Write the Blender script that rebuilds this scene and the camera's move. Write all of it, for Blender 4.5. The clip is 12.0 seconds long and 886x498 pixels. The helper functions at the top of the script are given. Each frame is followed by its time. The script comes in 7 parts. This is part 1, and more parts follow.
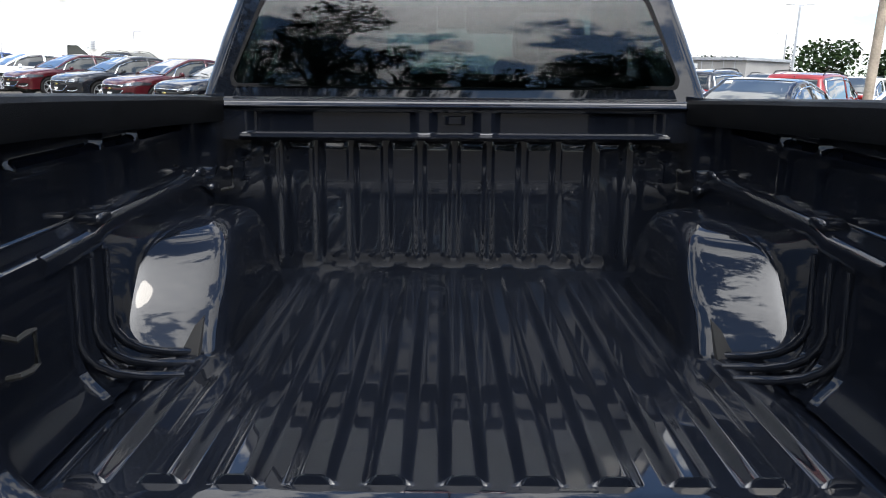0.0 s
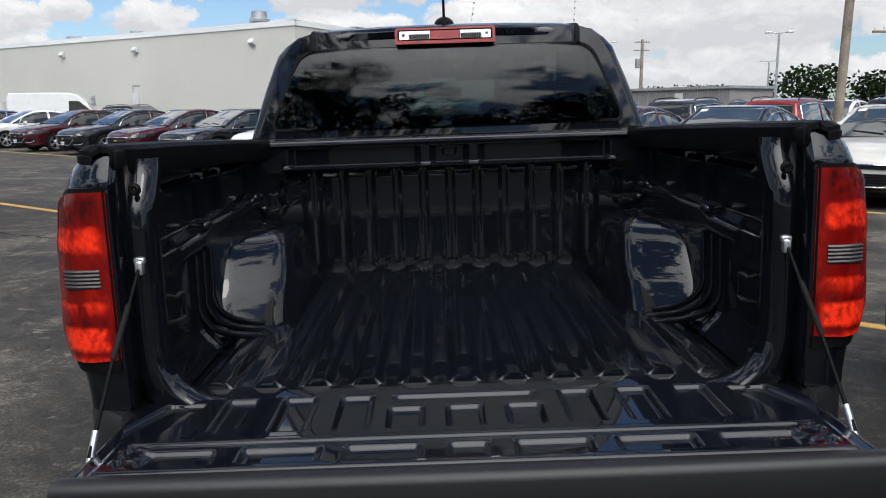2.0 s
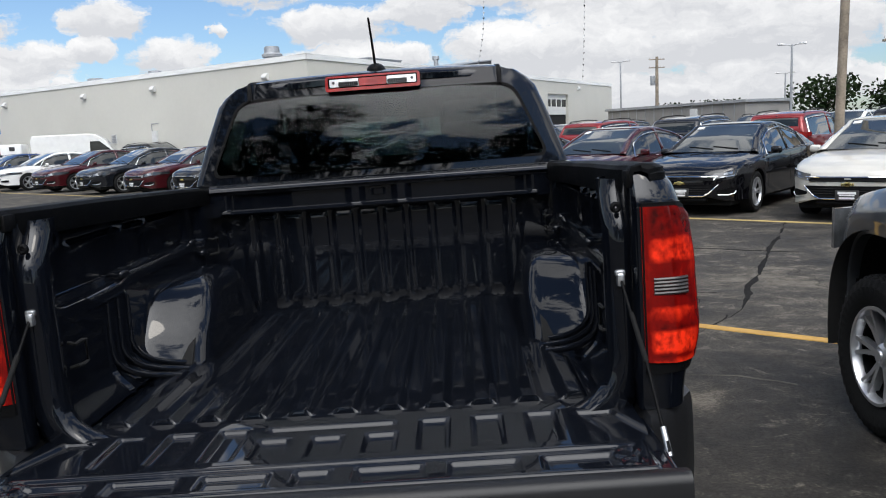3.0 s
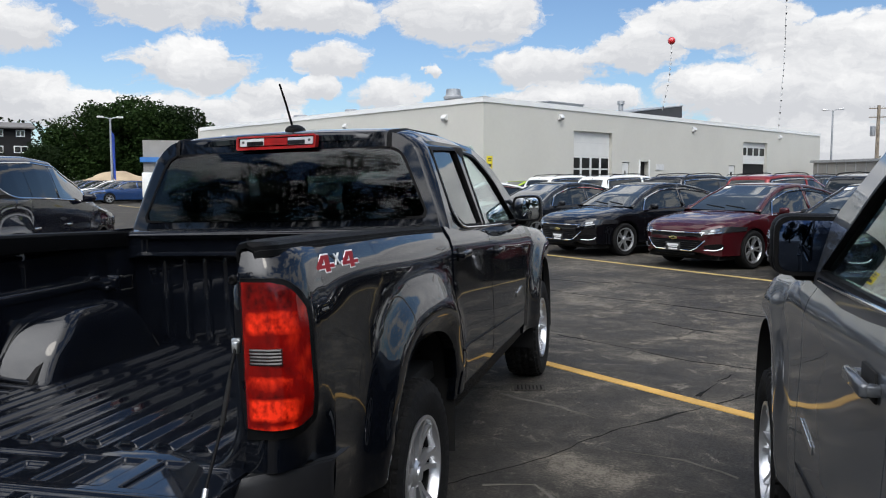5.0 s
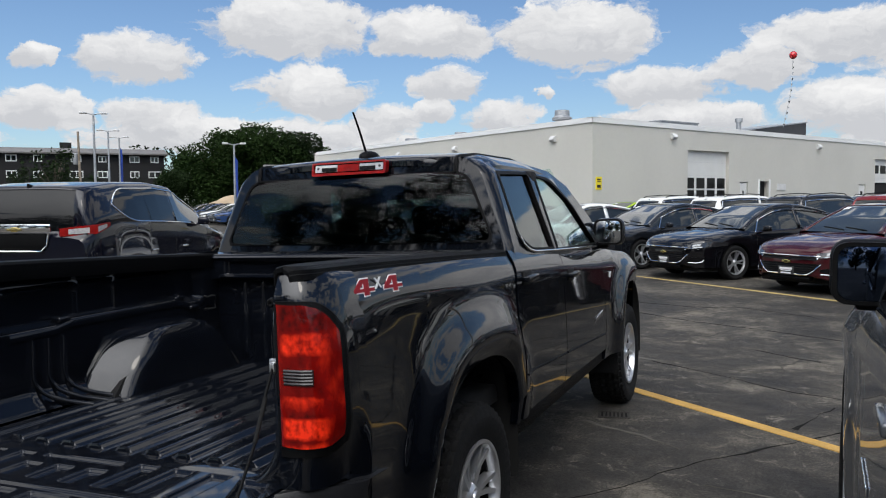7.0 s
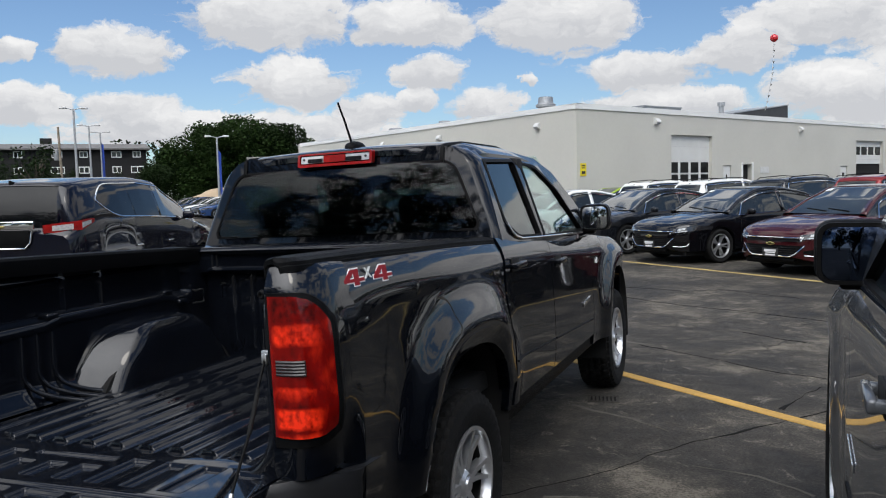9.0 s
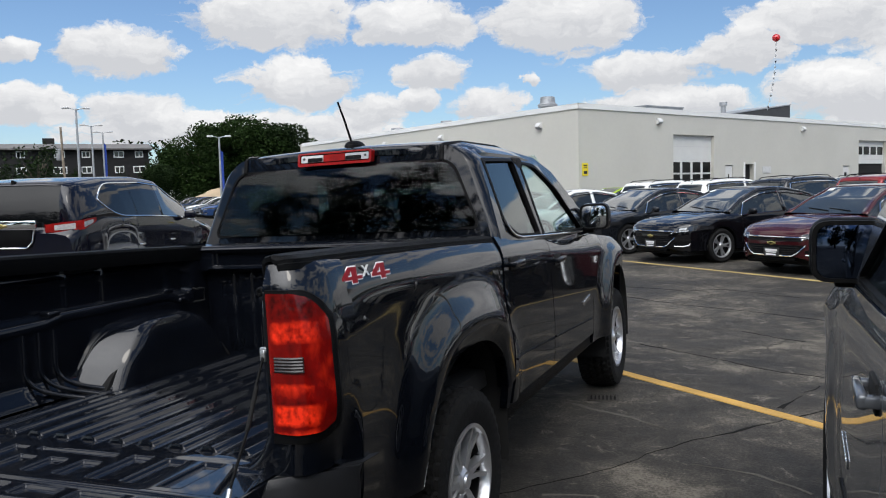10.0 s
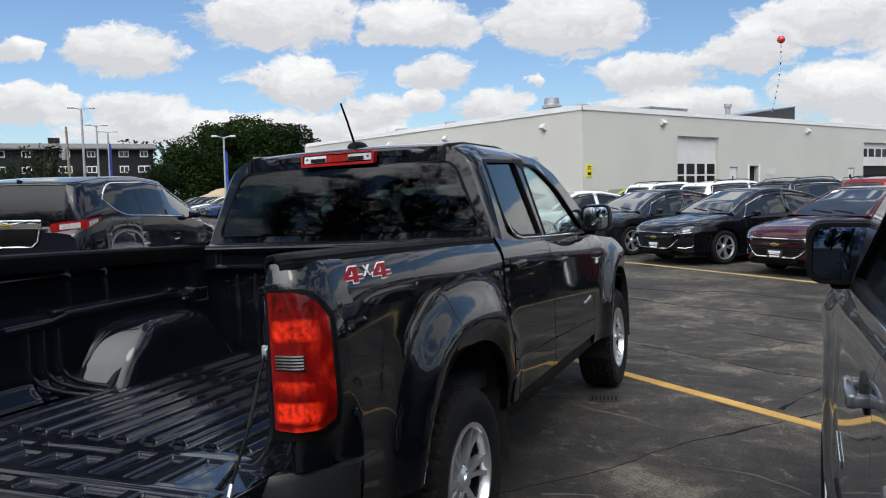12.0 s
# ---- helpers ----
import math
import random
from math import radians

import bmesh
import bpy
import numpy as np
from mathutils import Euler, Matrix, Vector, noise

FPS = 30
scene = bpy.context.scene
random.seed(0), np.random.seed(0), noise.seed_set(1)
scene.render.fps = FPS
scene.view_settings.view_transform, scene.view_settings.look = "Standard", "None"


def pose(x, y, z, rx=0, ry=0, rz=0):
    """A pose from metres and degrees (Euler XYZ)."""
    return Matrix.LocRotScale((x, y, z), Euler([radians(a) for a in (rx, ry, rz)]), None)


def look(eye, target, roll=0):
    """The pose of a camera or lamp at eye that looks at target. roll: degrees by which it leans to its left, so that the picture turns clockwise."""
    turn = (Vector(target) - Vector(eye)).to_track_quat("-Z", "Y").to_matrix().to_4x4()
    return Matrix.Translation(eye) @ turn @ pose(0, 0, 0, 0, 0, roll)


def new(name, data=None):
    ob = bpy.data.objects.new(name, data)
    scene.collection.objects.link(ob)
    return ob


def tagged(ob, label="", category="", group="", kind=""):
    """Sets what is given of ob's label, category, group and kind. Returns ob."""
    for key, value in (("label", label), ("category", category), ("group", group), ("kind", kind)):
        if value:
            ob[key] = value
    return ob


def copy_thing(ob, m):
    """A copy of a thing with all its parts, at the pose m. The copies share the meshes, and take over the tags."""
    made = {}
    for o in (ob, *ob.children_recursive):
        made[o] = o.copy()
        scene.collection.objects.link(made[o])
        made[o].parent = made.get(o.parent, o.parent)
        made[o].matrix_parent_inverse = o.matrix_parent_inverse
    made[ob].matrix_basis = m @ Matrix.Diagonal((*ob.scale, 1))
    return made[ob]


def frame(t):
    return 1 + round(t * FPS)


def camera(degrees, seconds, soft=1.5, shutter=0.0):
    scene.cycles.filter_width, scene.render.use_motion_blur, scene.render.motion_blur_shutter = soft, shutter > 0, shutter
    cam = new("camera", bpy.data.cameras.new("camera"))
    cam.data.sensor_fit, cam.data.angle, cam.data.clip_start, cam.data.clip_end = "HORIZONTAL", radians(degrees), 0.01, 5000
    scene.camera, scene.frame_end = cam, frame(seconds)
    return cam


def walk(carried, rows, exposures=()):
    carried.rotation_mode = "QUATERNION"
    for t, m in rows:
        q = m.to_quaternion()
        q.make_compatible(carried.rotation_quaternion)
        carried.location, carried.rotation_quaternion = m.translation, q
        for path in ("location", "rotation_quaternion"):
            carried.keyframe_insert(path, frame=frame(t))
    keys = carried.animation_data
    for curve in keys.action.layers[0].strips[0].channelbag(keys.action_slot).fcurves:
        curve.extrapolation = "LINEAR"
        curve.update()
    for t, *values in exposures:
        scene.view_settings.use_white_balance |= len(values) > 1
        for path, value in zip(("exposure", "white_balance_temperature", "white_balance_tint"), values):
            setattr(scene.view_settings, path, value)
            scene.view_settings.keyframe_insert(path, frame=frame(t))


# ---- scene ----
cam = camera(58.4, 12.0, soft=1.1, shutter=0.0)
PATH = [
    (0, (-0.01, -1.063, 1.418), (-0.011, 0.887, 0.976), 2.1),
    (0.5, (0.027, -1.474, 1.389), (-0.024, 0.475, 0.942), 1.8),
    (1, (-0.007, -1.651, 1.407), (-0.049, 0.306, 0.997), 0.7),
    (1.5, (-0.036, -1.741, 1.417), (-0.039, 0.221, 1.029), 0.2),
    (2, (-0.019, -1.794, 1.431), (-0.017, 0.175, 1.083), -0.3),
    (2.5, (0.061, -1.837, 1.448), (0.048, 0.136, 1.12), -1.0),
    (3, (0.387, -1.938, 1.492), (0.327, 0.04, 1.205), -2.6),
    (3.2, (0.553, -1.961, 1.498), (0.472, 0.018, 1.215), -2.6),
    (4.8, (1.74, -1.879, 1.565), (1.261, 0.052, 1.359), -1.2),
    (5, (1.831, -1.848, 1.561), (1.289, 0.069, 1.384), -0.1),
    (5.5, (2.002, -1.784, 1.565), (1.377, 0.11, 1.414), -0.3),
    (6, (2.037, -1.789, 1.565), (1.325, 0.075, 1.428), -0.4),
    (6.5, (2.048, -1.794, 1.563), (1.273, 0.044, 1.417), 0.2),
    (7, (2.044, -1.798, 1.573), (1.236, 0.027, 1.451), -0.4),
    (9, (2.041, -1.811, 1.572), (1.265, 0.026, 1.422), -1.5),
    (9.5, (2.061, -1.818, 1.572), (1.292, 0.021, 1.423), -1.4),
    (10, (2.061, -1.822, 1.567), (1.28, 0.013, 1.417), -1.5),
    (10.5, (2.066, -1.824, 1.569), (1.28, 0.009, 1.421), -1.5),
    (11, (2.071, -1.826, 1.566), (1.28, 0.005, 1.42), -1.5),
    (11.5, (2.079, -1.837, 1.568), (1.286, -0.007, 1.422), -1.2),
    (12, (2.084, -1.845, 1.568), (1.294, -0.014, 1.42), -1.3),
]
walk(cam, [(t, look(eye, target, roll)) for t, eye, target, roll in PATH], [(0.0, 1.1), (0.5, 0.95), (1.0, 0.45), (1.5, 0.10), (2.0, 0.02), (2.5, 0.06), (3.2, 0.06), (5.1, 0.0), (6.0, -0.14), (9.5, -0.14), (10.4, 0.0), (12.0, 0.0)])

# ---- sky and sun ----
SUN_AZ, SUN_EL = 146.0, 54.0          # degrees clockwise from +y, and above the horizon
world = bpy.data.worlds.new("sky")
scene.world = world
world.use_nodes = True
wn, wl = world.node_tree.nodes, world.node_tree.links
wn.clear()


def wmath(op, a, b=None, c=None, clamp=False):
    nd = wn.new("ShaderNodeMath")
    nd.operation, nd.use_clamp = op, clamp
    for i, v in enumerate((a, b, c)):
        if v is None:
            continue
        if isinstance(v, (int, float)):
            nd.inputs[i].default_value = v
        else:
            wl.new(v, nd.inputs[i])
    return nd.outputs[0]


sky = wn.new("ShaderNodeTexSky")
sky.sky_type, sky.sun_disc = "NISHITA", False
sky.sun_elevation, sky.sun_rotation = radians(SUN_EL), radians(SUN_AZ)
sky.air_density, sky.dust_density, sky.ozone_density = 1.0, 0.6, 2.0
coord = wn.new("ShaderNodeTexCoord")
sep = wn.new("ShaderNodeSeparateXYZ")
wl.new(coord.outputs["Generated"], sep.inputs[0])
DX, DY, DZ = sep.outputs
azim0 = wmath("MULTIPLY", wmath("ARCTAN2", DX, DY), 180 / math.pi)
elev0 = wmath("MULTIPLY", wmath("ARCSINE", DZ), 180 / math.pi)
# ragged outlines: push the sky plane about before the clouds are laid into it
shift = wn.new("ShaderNodeTexNoise")
shift.inputs["Scale"].default_value, shift.inputs["Detail"].default_value, shift.inputs["Roughness"].default_value = 22.0, 5.0, 0.6
wl.new(coord.outputs["Generated"], shift.inputs["Vector"])
shift_sep = wn.new("ShaderNodeSeparateXYZ")
wl.new(shift.outputs["Color"], shift_sep.inputs[0])
azim = wmath("ADD", azim0, wmath("MULTIPLY", wmath("SUBTRACT", shift_sep.outputs[0], 0.5), 5.0))
elev = wmath("ADD", elev0, wmath("MULTIPLY", wmath("SUBTRACT", shift_sep.outputs[1], 0.5), 1.8))
# puffy edges: noise in the stretched sky plane
cloud_uv = wn.new("ShaderNodeCombineXYZ")
for i, v in enumerate((wmath("MULTIPLY", azim, 0.30), wmath("MULTIPLY", elev, 0.62), 0.0)):
    if isinstance(v, float):
        cloud_uv.inputs[i].default_value = v
    else:
        wl.new(v, cloud_uv.inputs[i])


def wnoise(scale, detail, rough, vec):
    nd = wn.new("ShaderNodeTexNoise")
    nd.inputs["Scale"].default_value = scale
    nd.inputs["Detail"].default_value = detail
    nd.inputs["Roughness"].default_value = rough
    wl.new(vec, nd.inputs["Vector"])
    return nd.outputs["Fac"]


warp_noise = wn.new("ShaderNodeTexNoise")
warp_noise.inputs["Scale"].default_value, warp_noise.inputs["Detail"].default_value = 1.3, 5.0
wl.new(cloud_uv.outputs[0], warp_noise.inputs["Vector"])
warped = wn.new("ShaderNodeVectorMath")
warped.operation = "MULTIPLY_ADD"
wl.new(warp_noise.outputs["Color"], warped.inputs[0])
warped.inputs[1].default_value = (0.9, 0.9, 0.0)
wl.new(cloud_uv.outputs[0], warped.inputs[2])
puff = wnoise(0.9, 8.0, 0.62, warped.outputs[0])
fine = wnoise(3.0, 5.0, 0.6, cloud_uv.outputs[0])
# cumulus clouds: azimuth, elevation, half width, half height in degrees
CLOUDS = [
    (-45.0, 9.6, 4.3, 1.8), (-51.1, 9.4, 1.2, 0.9), (-34.8, 12.1, 6.7, 2.4), (-24.6, 11.6, 4.6, 1.8), (-14.6, 11.4, 5.8, 2.6),
    (-23.5, 8.2, 2.7, 1.3), (-33.3, 7.6, 4.8, 1.8), (-24.7, 6.3, 1.6, 0.8), (-19.5, 6.0, 2.7, 1.3), (-28.0, 5.7, 2.6, 1.2),
    (-2.1, 8.6, 3.0, 1.8), (-8.5, 7.6, 4.8, 1.5), (3.1, 10.4, 5.8, 1.7), (3.2, 6.0, 4.0, 2.0), (-7.4, 5.3, 6.5, 1.2),
    (-50.7, 6.0, 3.4, 1.4), (-43.6, 5.8, 3.8, 1.3), (-37.0, 4.4, 12.0, 1.4), (9.0, 5.1, 9.0, 2.4), (20.5, 6.0, 9.5, 3.2),
    (13.2, 8.5, 10.5, 2.0), (-16.6, 7.4, 0.8, 0.5), (-20.0, 3.0, 14.0, 1.6), (10.0, 2.2, 30.0, 1.6),
]
cover, lift = None, None
for ca, ce, cw, ch in CLOUDS:
    u = wmath("MULTIPLY", wmath("SUBTRACT", azim, ca), 1 / (1.22 * cw))
    v = wmath("MULTIPLY", wmath("SUBTRACT", elev, ce), 1 / (1.25 * ch))
    r2 = wmath("MULTIPLY_ADD", u, u, wmath("MULTIPLY", v, v))
    blob = wmath("SUBTRACT", 1.0, r2, clamp=True)
    tall = wmath("MULTIPLY", blob, v)
    cover = blob if cover is None else wmath("MAXIMUM", cover, blob)
    lift = tall if lift is None else wmath("ADD", lift, tall)
# clouds glow towards the veiled sun, behind the camera
sun_dot = wn.new("ShaderNodeVectorMath")
sun_dot.operation = "DOT_PRODUCT"
wl.new(coord.outputs["Generated"], sun_dot.inputs[0])
VEIL_AZ = SUN_AZ + 34.0          # the thin bright cloud lies beside the sun
sun_dot.inputs[1].default_value = (math.sin(radians(VEIL_AZ)) * math.cos(radians(SUN_EL)), math.cos(radians(VEIL_AZ)) * math.cos(radians(SUN_EL)), math.sin(radians(SUN_EL)))
facing = wmath("MAXIMUM", sun_dot.outputs["Value"], 0.0)
# the rest of the sky, over and behind: broken cloud
dirv = coord.outputs["Generated"]
flat = wn.new("ShaderNodeCombineXYZ")
den = wmath("ADD", wmath("MAXIMUM", DZ, 0.0), 0.12)
wl.new(wmath("DIVIDE", DX, den), flat.inputs[0])
wl.new(wmath("DIVIDE", DY, den), flat.inputs[1])
broken = wnoise(2.1, 7.0, 0.60, flat.outputs[0])
high = wmath("MULTIPLY", wmath("SUBTRACT", elev, 13.5), 0.3, clamp=True)
side = wmath("MULTIPLY", wmath("SUBTRACT", wmath("ABSOLUTE", wmath("ADD", azim, 12.0)), 38.0), 0.1, clamp=True)
rest = wmath("MAXIMUM", high, side)
extra = wmath("MULTIPLY", wmath("MULTIPLY", wmath("SUBTRACT", broken, 0.46), 9.0, clamp=True), wmath("MULTIPLY", rest, 0.9))
dens = wmath("ADD", wmath("MAXIMUM", cover, extra), wmath("MULTIPLY", wmath("SUBTRACT", puff, 0.5), 1.5))
dens = wmath("ADD", dens, wmath("MULTIPLY", wmath("SUBTRACT", fine, 0.5), 0.35))
dens = wmath("ADD", dens, wmath("MULTIPLY", wmath("POWER", facing, 14.0), 3.0))
mask = wmath("MULTIPLY", wmath("SUBTRACT", dens, 0.30), 4.2, clamp=True)
core = wmath("MULTIPLY", wmath("SUBTRACT", dens, 0.45), 1.0, clamp=True)
glow = wmath("ADD", wmath("MULTIPLY", wmath("SUBTRACT", lift, -0.24), 1.1), wmath("ADD", wmath("MULTIPLY", wmath("SUBTRACT", puff, 0.5), 1.5), wmath("MULTIPLY", wmath("SUBTRACT", fine, 0.5), 0.7)), clamp=True)
cloud_ramp = wn.new("ShaderNodeMix")
cloud_ramp.data_type = "RGBA"
wl.new(glow, cloud_ramp.inputs["Factor"])
cloud_ramp.inputs[6].default_value = (0.66, 0.675, 0.71, 1)
cloud_ramp.inputs[7].default_value = (1.03, 1.03, 1.03, 1)
sky_gain = wn.new("ShaderNodeMix")
sky_gain.data_type, sky_gain.blend_type = "RGBA", "MULTIPLY"
sky_gain.inputs["Factor"].default_value = 1.0
wl.new(sky.outputs[0], sky_gain.inputs[6])
SKY, GLOW = 0.112, 1.0
sky_gain.inputs[7].default_value = (SKY * 0.90, SKY * 1.03, SKY * 1.18, 1)
skymix = wn.new("ShaderNodeMix")
skymix.data_type = "RGBA"
wl.new(mask, skymix.inputs["Factor"])
wl.new(sky_gain.outputs[2], skymix.inputs[6])
toward = wmath("ADD", wmath("MULTIPLY", wmath("POWER", facing, 2.0), 0.65), wmath("MULTIPLY", wmath("POWER", facing, 6.0), 4.6))
bright = wn.new("ShaderNodeVectorMath")
bright.operation = "SCALE"
wl.new(cloud_ramp.outputs[2], bright.inputs[0])
overhead = wmath("MULTIPLY", wmath("SUBTRACT", elev0, 15.0), 0.06, clamp=True)      # thinner, brighter cloud higher up
wl.new(wmath("MULTIPLY", wmath("MULTIPLY_ADD", toward, GLOW, 1.0), wmath("MULTIPLY_ADD", overhead, 0.4, 1.0)), bright.inputs["Scale"])
wl.new(bright.outputs[0], skymix.inputs[7])
bg = wn.new("ShaderNodeBackground")
wl.new(skymix.outputs[2], bg.inputs["Color"])
bg.inputs["Strength"].default_value = 1.0
wout = wn.new("ShaderNodeOutputWorld")
wl.new(bg.outputs[0], wout.inputs["Surface"])

sun = new("sun", bpy.data.lights.new("sun", "SUN"))
sun.data.energy, sun.data.angle, sun.data.color = 0.45, radians(14), (1.0, 0.93, 0.83)
_a, _e = radians(SUN_AZ), radians(SUN_EL)
sun.matrix_world = look((60 * math.sin(_a) * math.cos(_e), 60 * math.cos(_a) * math.cos(_e), 60 * math.sin(_e)), (0, 0, 0))


# ---- materials ----
def material(name, color, rough=0.5, metal=0.0, coat=0.0, spread=0.0, scale=8.0, bump=0.0, bump_scale=60.0, rough_var=0.0, fine_spread=0.0, spec=0.5, coat_ior=1.5):
    """A principled material with colour variation at two scales and fine relief."""
    mt = bpy.data.materials.new(name)
    mt.use_nodes = True
    n, l = mt.node_tree.nodes, mt.node_tree.links
    b = n["Principled BSDF"]
    b.inputs["Base Color"].default_value = (*color, 1)
    b.inputs["Roughness"].default_value = rough
    b.inputs["Metallic"].default_value = metal
    b.inputs["Coat Weight"].default_value = coat
    b.inputs["Coat Roughness"].default_value = 0.03
    b.inputs["Coat IOR"].default_value = coat_ior
    b.inputs["Specular IOR Level"].default_value = spec
    tc = n.new("ShaderNodeTexCoord")
    if spread > 0:
        big = n.new("ShaderNodeTexNoise")
        big.inputs["Scale"].default_value, big.inputs["Detail"].default_value = scale, 5.0
        l.new(tc.outputs["Object"], big.inputs["Vector"])
        small = n.new("ShaderNodeTexNoise")
        small.inputs["Scale"].default_value, small.inputs["Detail"].default_value = scale * 14, 3.0
        l.new(tc.outputs["Object"], small.inputs["Vector"])
        mix = n.new("ShaderNodeMath")
        mix.operation = "MULTIPLY_ADD"
        l.new(small.outputs["Fac"], mix.inputs[0])
        mix.inputs[1].default_value = fine_spread if fine_spread else 0.4
        l.new(big.outputs["Fac"], mix.inputs[2])
        ramp = n.new("ShaderNodeMapRange")
        ramp.inputs["From Min"].default_value, ramp.inputs["From Max"].default_value = 0.35, 1.0
        ramp.inputs["To Min"].default_value, ramp.inputs["To Max"].default_value = 1 - spread, 1 + spread
        l.new(mix.outputs[0], ramp.inputs["Value"])
        vm = n.new("ShaderNodeVectorMath")
        vm.operation = "SCALE"
        vm.inputs[0].default_value = color
        l.new(ramp.outputs[0], vm.inputs["Scale"])
        l.new(vm.outputs[0], b.inputs["Base Color"])
        if rough_var > 0:
            rr = n.new("ShaderNodeMapRange")
            rr.inputs["From Min"].default_value, rr.inputs["From Max"].default_value = 0.3, 0.7
            rr.inputs["To Min"].default_value, rr.inputs["To Max"].default_value = max(rough - rough_var, 0.02), rough + rough_var
            l.new(big.outputs["Fac"], rr.inputs["Value"])
            l.new(rr.outputs[0], b.inputs["Roughness"])
    if bump > 0:
        bn = n.new("ShaderNodeTexNoise")
        bn.inputs["Scale"].default_value, bn.inputs["Detail"].default_value = bump_scale, 4.0
        l.new(tc.outputs["Object"], bn.inputs["Vector"])
        bp = n.new("ShaderNodeBump")
        bp.inputs["Strength"].default_value, bp.inputs["Distance"].default_value = bump, 0.01
        l.new(bn.outputs["Fac"], bp.inputs["Height"])
        l.new(bp.outputs[0], b.inputs["Normal"])
    return mt


def paint(name, color, metal=0.35, rough=0.32, ior=1.52):
    """Clear-coated car paint with a faint flake."""
    return material(name, color, rough, metal, coat=1.0, spread=0.10, scale=3.0, fine_spread=0.15, spec=0.02, coat_ior=ior)


def glass(name, tint, gloss=0.22, straight=0.026):
    """Thin tinted pane: see-through by its tint, mirror-like by Fresnel."""
    mt = bpy.data.materials.new(name)
    mt.use_nodes = True
    n, l = mt.node_tree.nodes, mt.node_tree.links
    n.clear()
    clear = n.new("ShaderNodeBsdfTransparent")
    clear.inputs[0].default_value = (*[min(1.0, c / (1 - straight / gloss)) for c in tint], 1)
    shine = n.new("ShaderNodeBsdfGlossy")
    shine.inputs["Roughness"].default_value = 0.015
    shine.inputs["Color"].default_value = (gloss, gloss, gloss, 1)
    lw = n.new("ShaderNodeLayerWeight")
    lw.inputs[0].default_value = 0.5
    pw = n.new("ShaderNodeMath")
    pw.operation, pw.inputs[1].default_value = "POWER", 5.0
    l.new(lw.outputs["Facing"], pw.inputs[0])
    fr = n.new("ShaderNodeMath")
    fr.operation, fr.inputs[1].default_value, fr.inputs[2].default_value = "MULTIPLY_ADD", 0.95 / gloss, straight / gloss
    fr.use_clamp = True
    l.new(pw.outputs[0], fr.inputs[0])
    mx = n.new("ShaderNodeMixShader")
    l.new(fr.outputs[0], mx.inputs[0])
    l.new(clear.outputs[0], mx.inputs[1])
    l.new(shine.outputs[0], mx.inputs[2])
    out = n.new("ShaderNodeOutputMaterial")
    l.new(mx.outputs[0], out.inputs[0])
    return mt


M = {}
M["graphite"] = paint("graphite_paint", (0.0022, 0.0030, 0.0050), 0.0, 0.33, 1.46)
M["bed"] = material("bed_paint", (0.0030, 0.0038, 0.0060), 0.22, 0.0, coat=1.0, spread=0.3, scale=5.0, rough_var=0.06, bump=0.012, bump_scale=14, spec=0.02, coat_ior=1.42)
M["silver"] = paint("silver_grey_paint", (0.115, 0.122, 0.133), 0.55, 0.40)
M["black_paint"] = paint("black_paint", (0.003, 0.003, 0.004), 0.0, 0.3)
M["maroon"] = paint("maroon_paint", (0.045, 0.0058, 0.0080), 0.2, 0.3)
M["red"] = paint("red_paint", (0.20, 0.012, 0.012), 0.3, 0.3)
M["white"] = paint("white_paint", (0.72, 0.72, 0.70), 0.0, 0.35)
M["pearl"] = paint("pearl_paint", (0.55, 0.53, 0.48), 0.2, 0.3)
M["blue"] = paint("blue_paint", (0.02, 0.055, 0.16), 0.4, 0.3)
M["grey_paint"] = paint("grey_paint", (0.009, 0.0105, 0.0135), 0.2, 0.3)
M["lime"] = paint("lime_paint", (0.32, 0.45, 0.03), 0.2, 0.3)
M["navy"] = paint("navy_paint", (0.003, 0.0038, 0.009), 0.0, 0.3, 1.42)
M["plastic"] = material("black_plastic", (0.0024, 0.0024, 0.0027), 0.5, spec=0.10, spread=0.2, scale=12, bump=0.25, bump_scale=400)
M["cap_plastic"] = material("grained_plastic", (0.0026, 0.0028, 0.0033), 0.5, spec=0.08, spread=0.25, scale=4, bump=0.3, bump_scale=500, rough_var=0.08)
M["rubber"] = material("tyre_rubber", (0.0065, 0.0065, 0.0065), 0.8, spec=0.2, spread=0.35, scale=9, bump=0.3, bump_scale=150)
M["dark"] = material("underbody_black", (0.0025, 0.0025, 0.0025), 0.9, spread=0.2, scale=6)
M["alloy"] = material("machined_alloy", (0.56, 0.57, 0.59), 0.28, 0.80, spread=0.08, scale=10)
M["chrome"] = material("chrome", (0.82, 0.83, 0.84), 0.06, 1.0, spread=0.03, scale=6)
M["steel"] = material("zinc_steel", (0.55, 0.56, 0.57), 0.3, 0.9, spread=0.15, scale=20)
M["cabin"] = material("cabin_fabric", (0.004, 0.004, 0.005), 0.85, spread=0.3, scale=10, bump=0.2, bump_scale=300)
M["tint"] = glass("privacy_glass", (0.24, 0.29, 0.29), gloss=0.5, straight=0.026)
M["pane"] = glass("clear_pane", (0.80, 0.88, 0.86), gloss=0.9, straight=0.05)
M["side_tint"] = glass("tinted_door_pane", (0.42, 0.48, 0.46), gloss=0.9, straight=0.05)
M["car_glass"] = material("dark_car_glass", (0.012, 0.015, 0.015), 0.03, 0.0, coat=1.0, spread=0.3, scale=1.5, spec=0.2, coat_ior=1.45)
M["wind"] = material("sloped_windscreen_glass", (0.026, 0.031, 0.031), 0.03, 0.0, coat=1.0, spread=0.8, scale=1.6, spec=0.3, coat_ior=1.62)
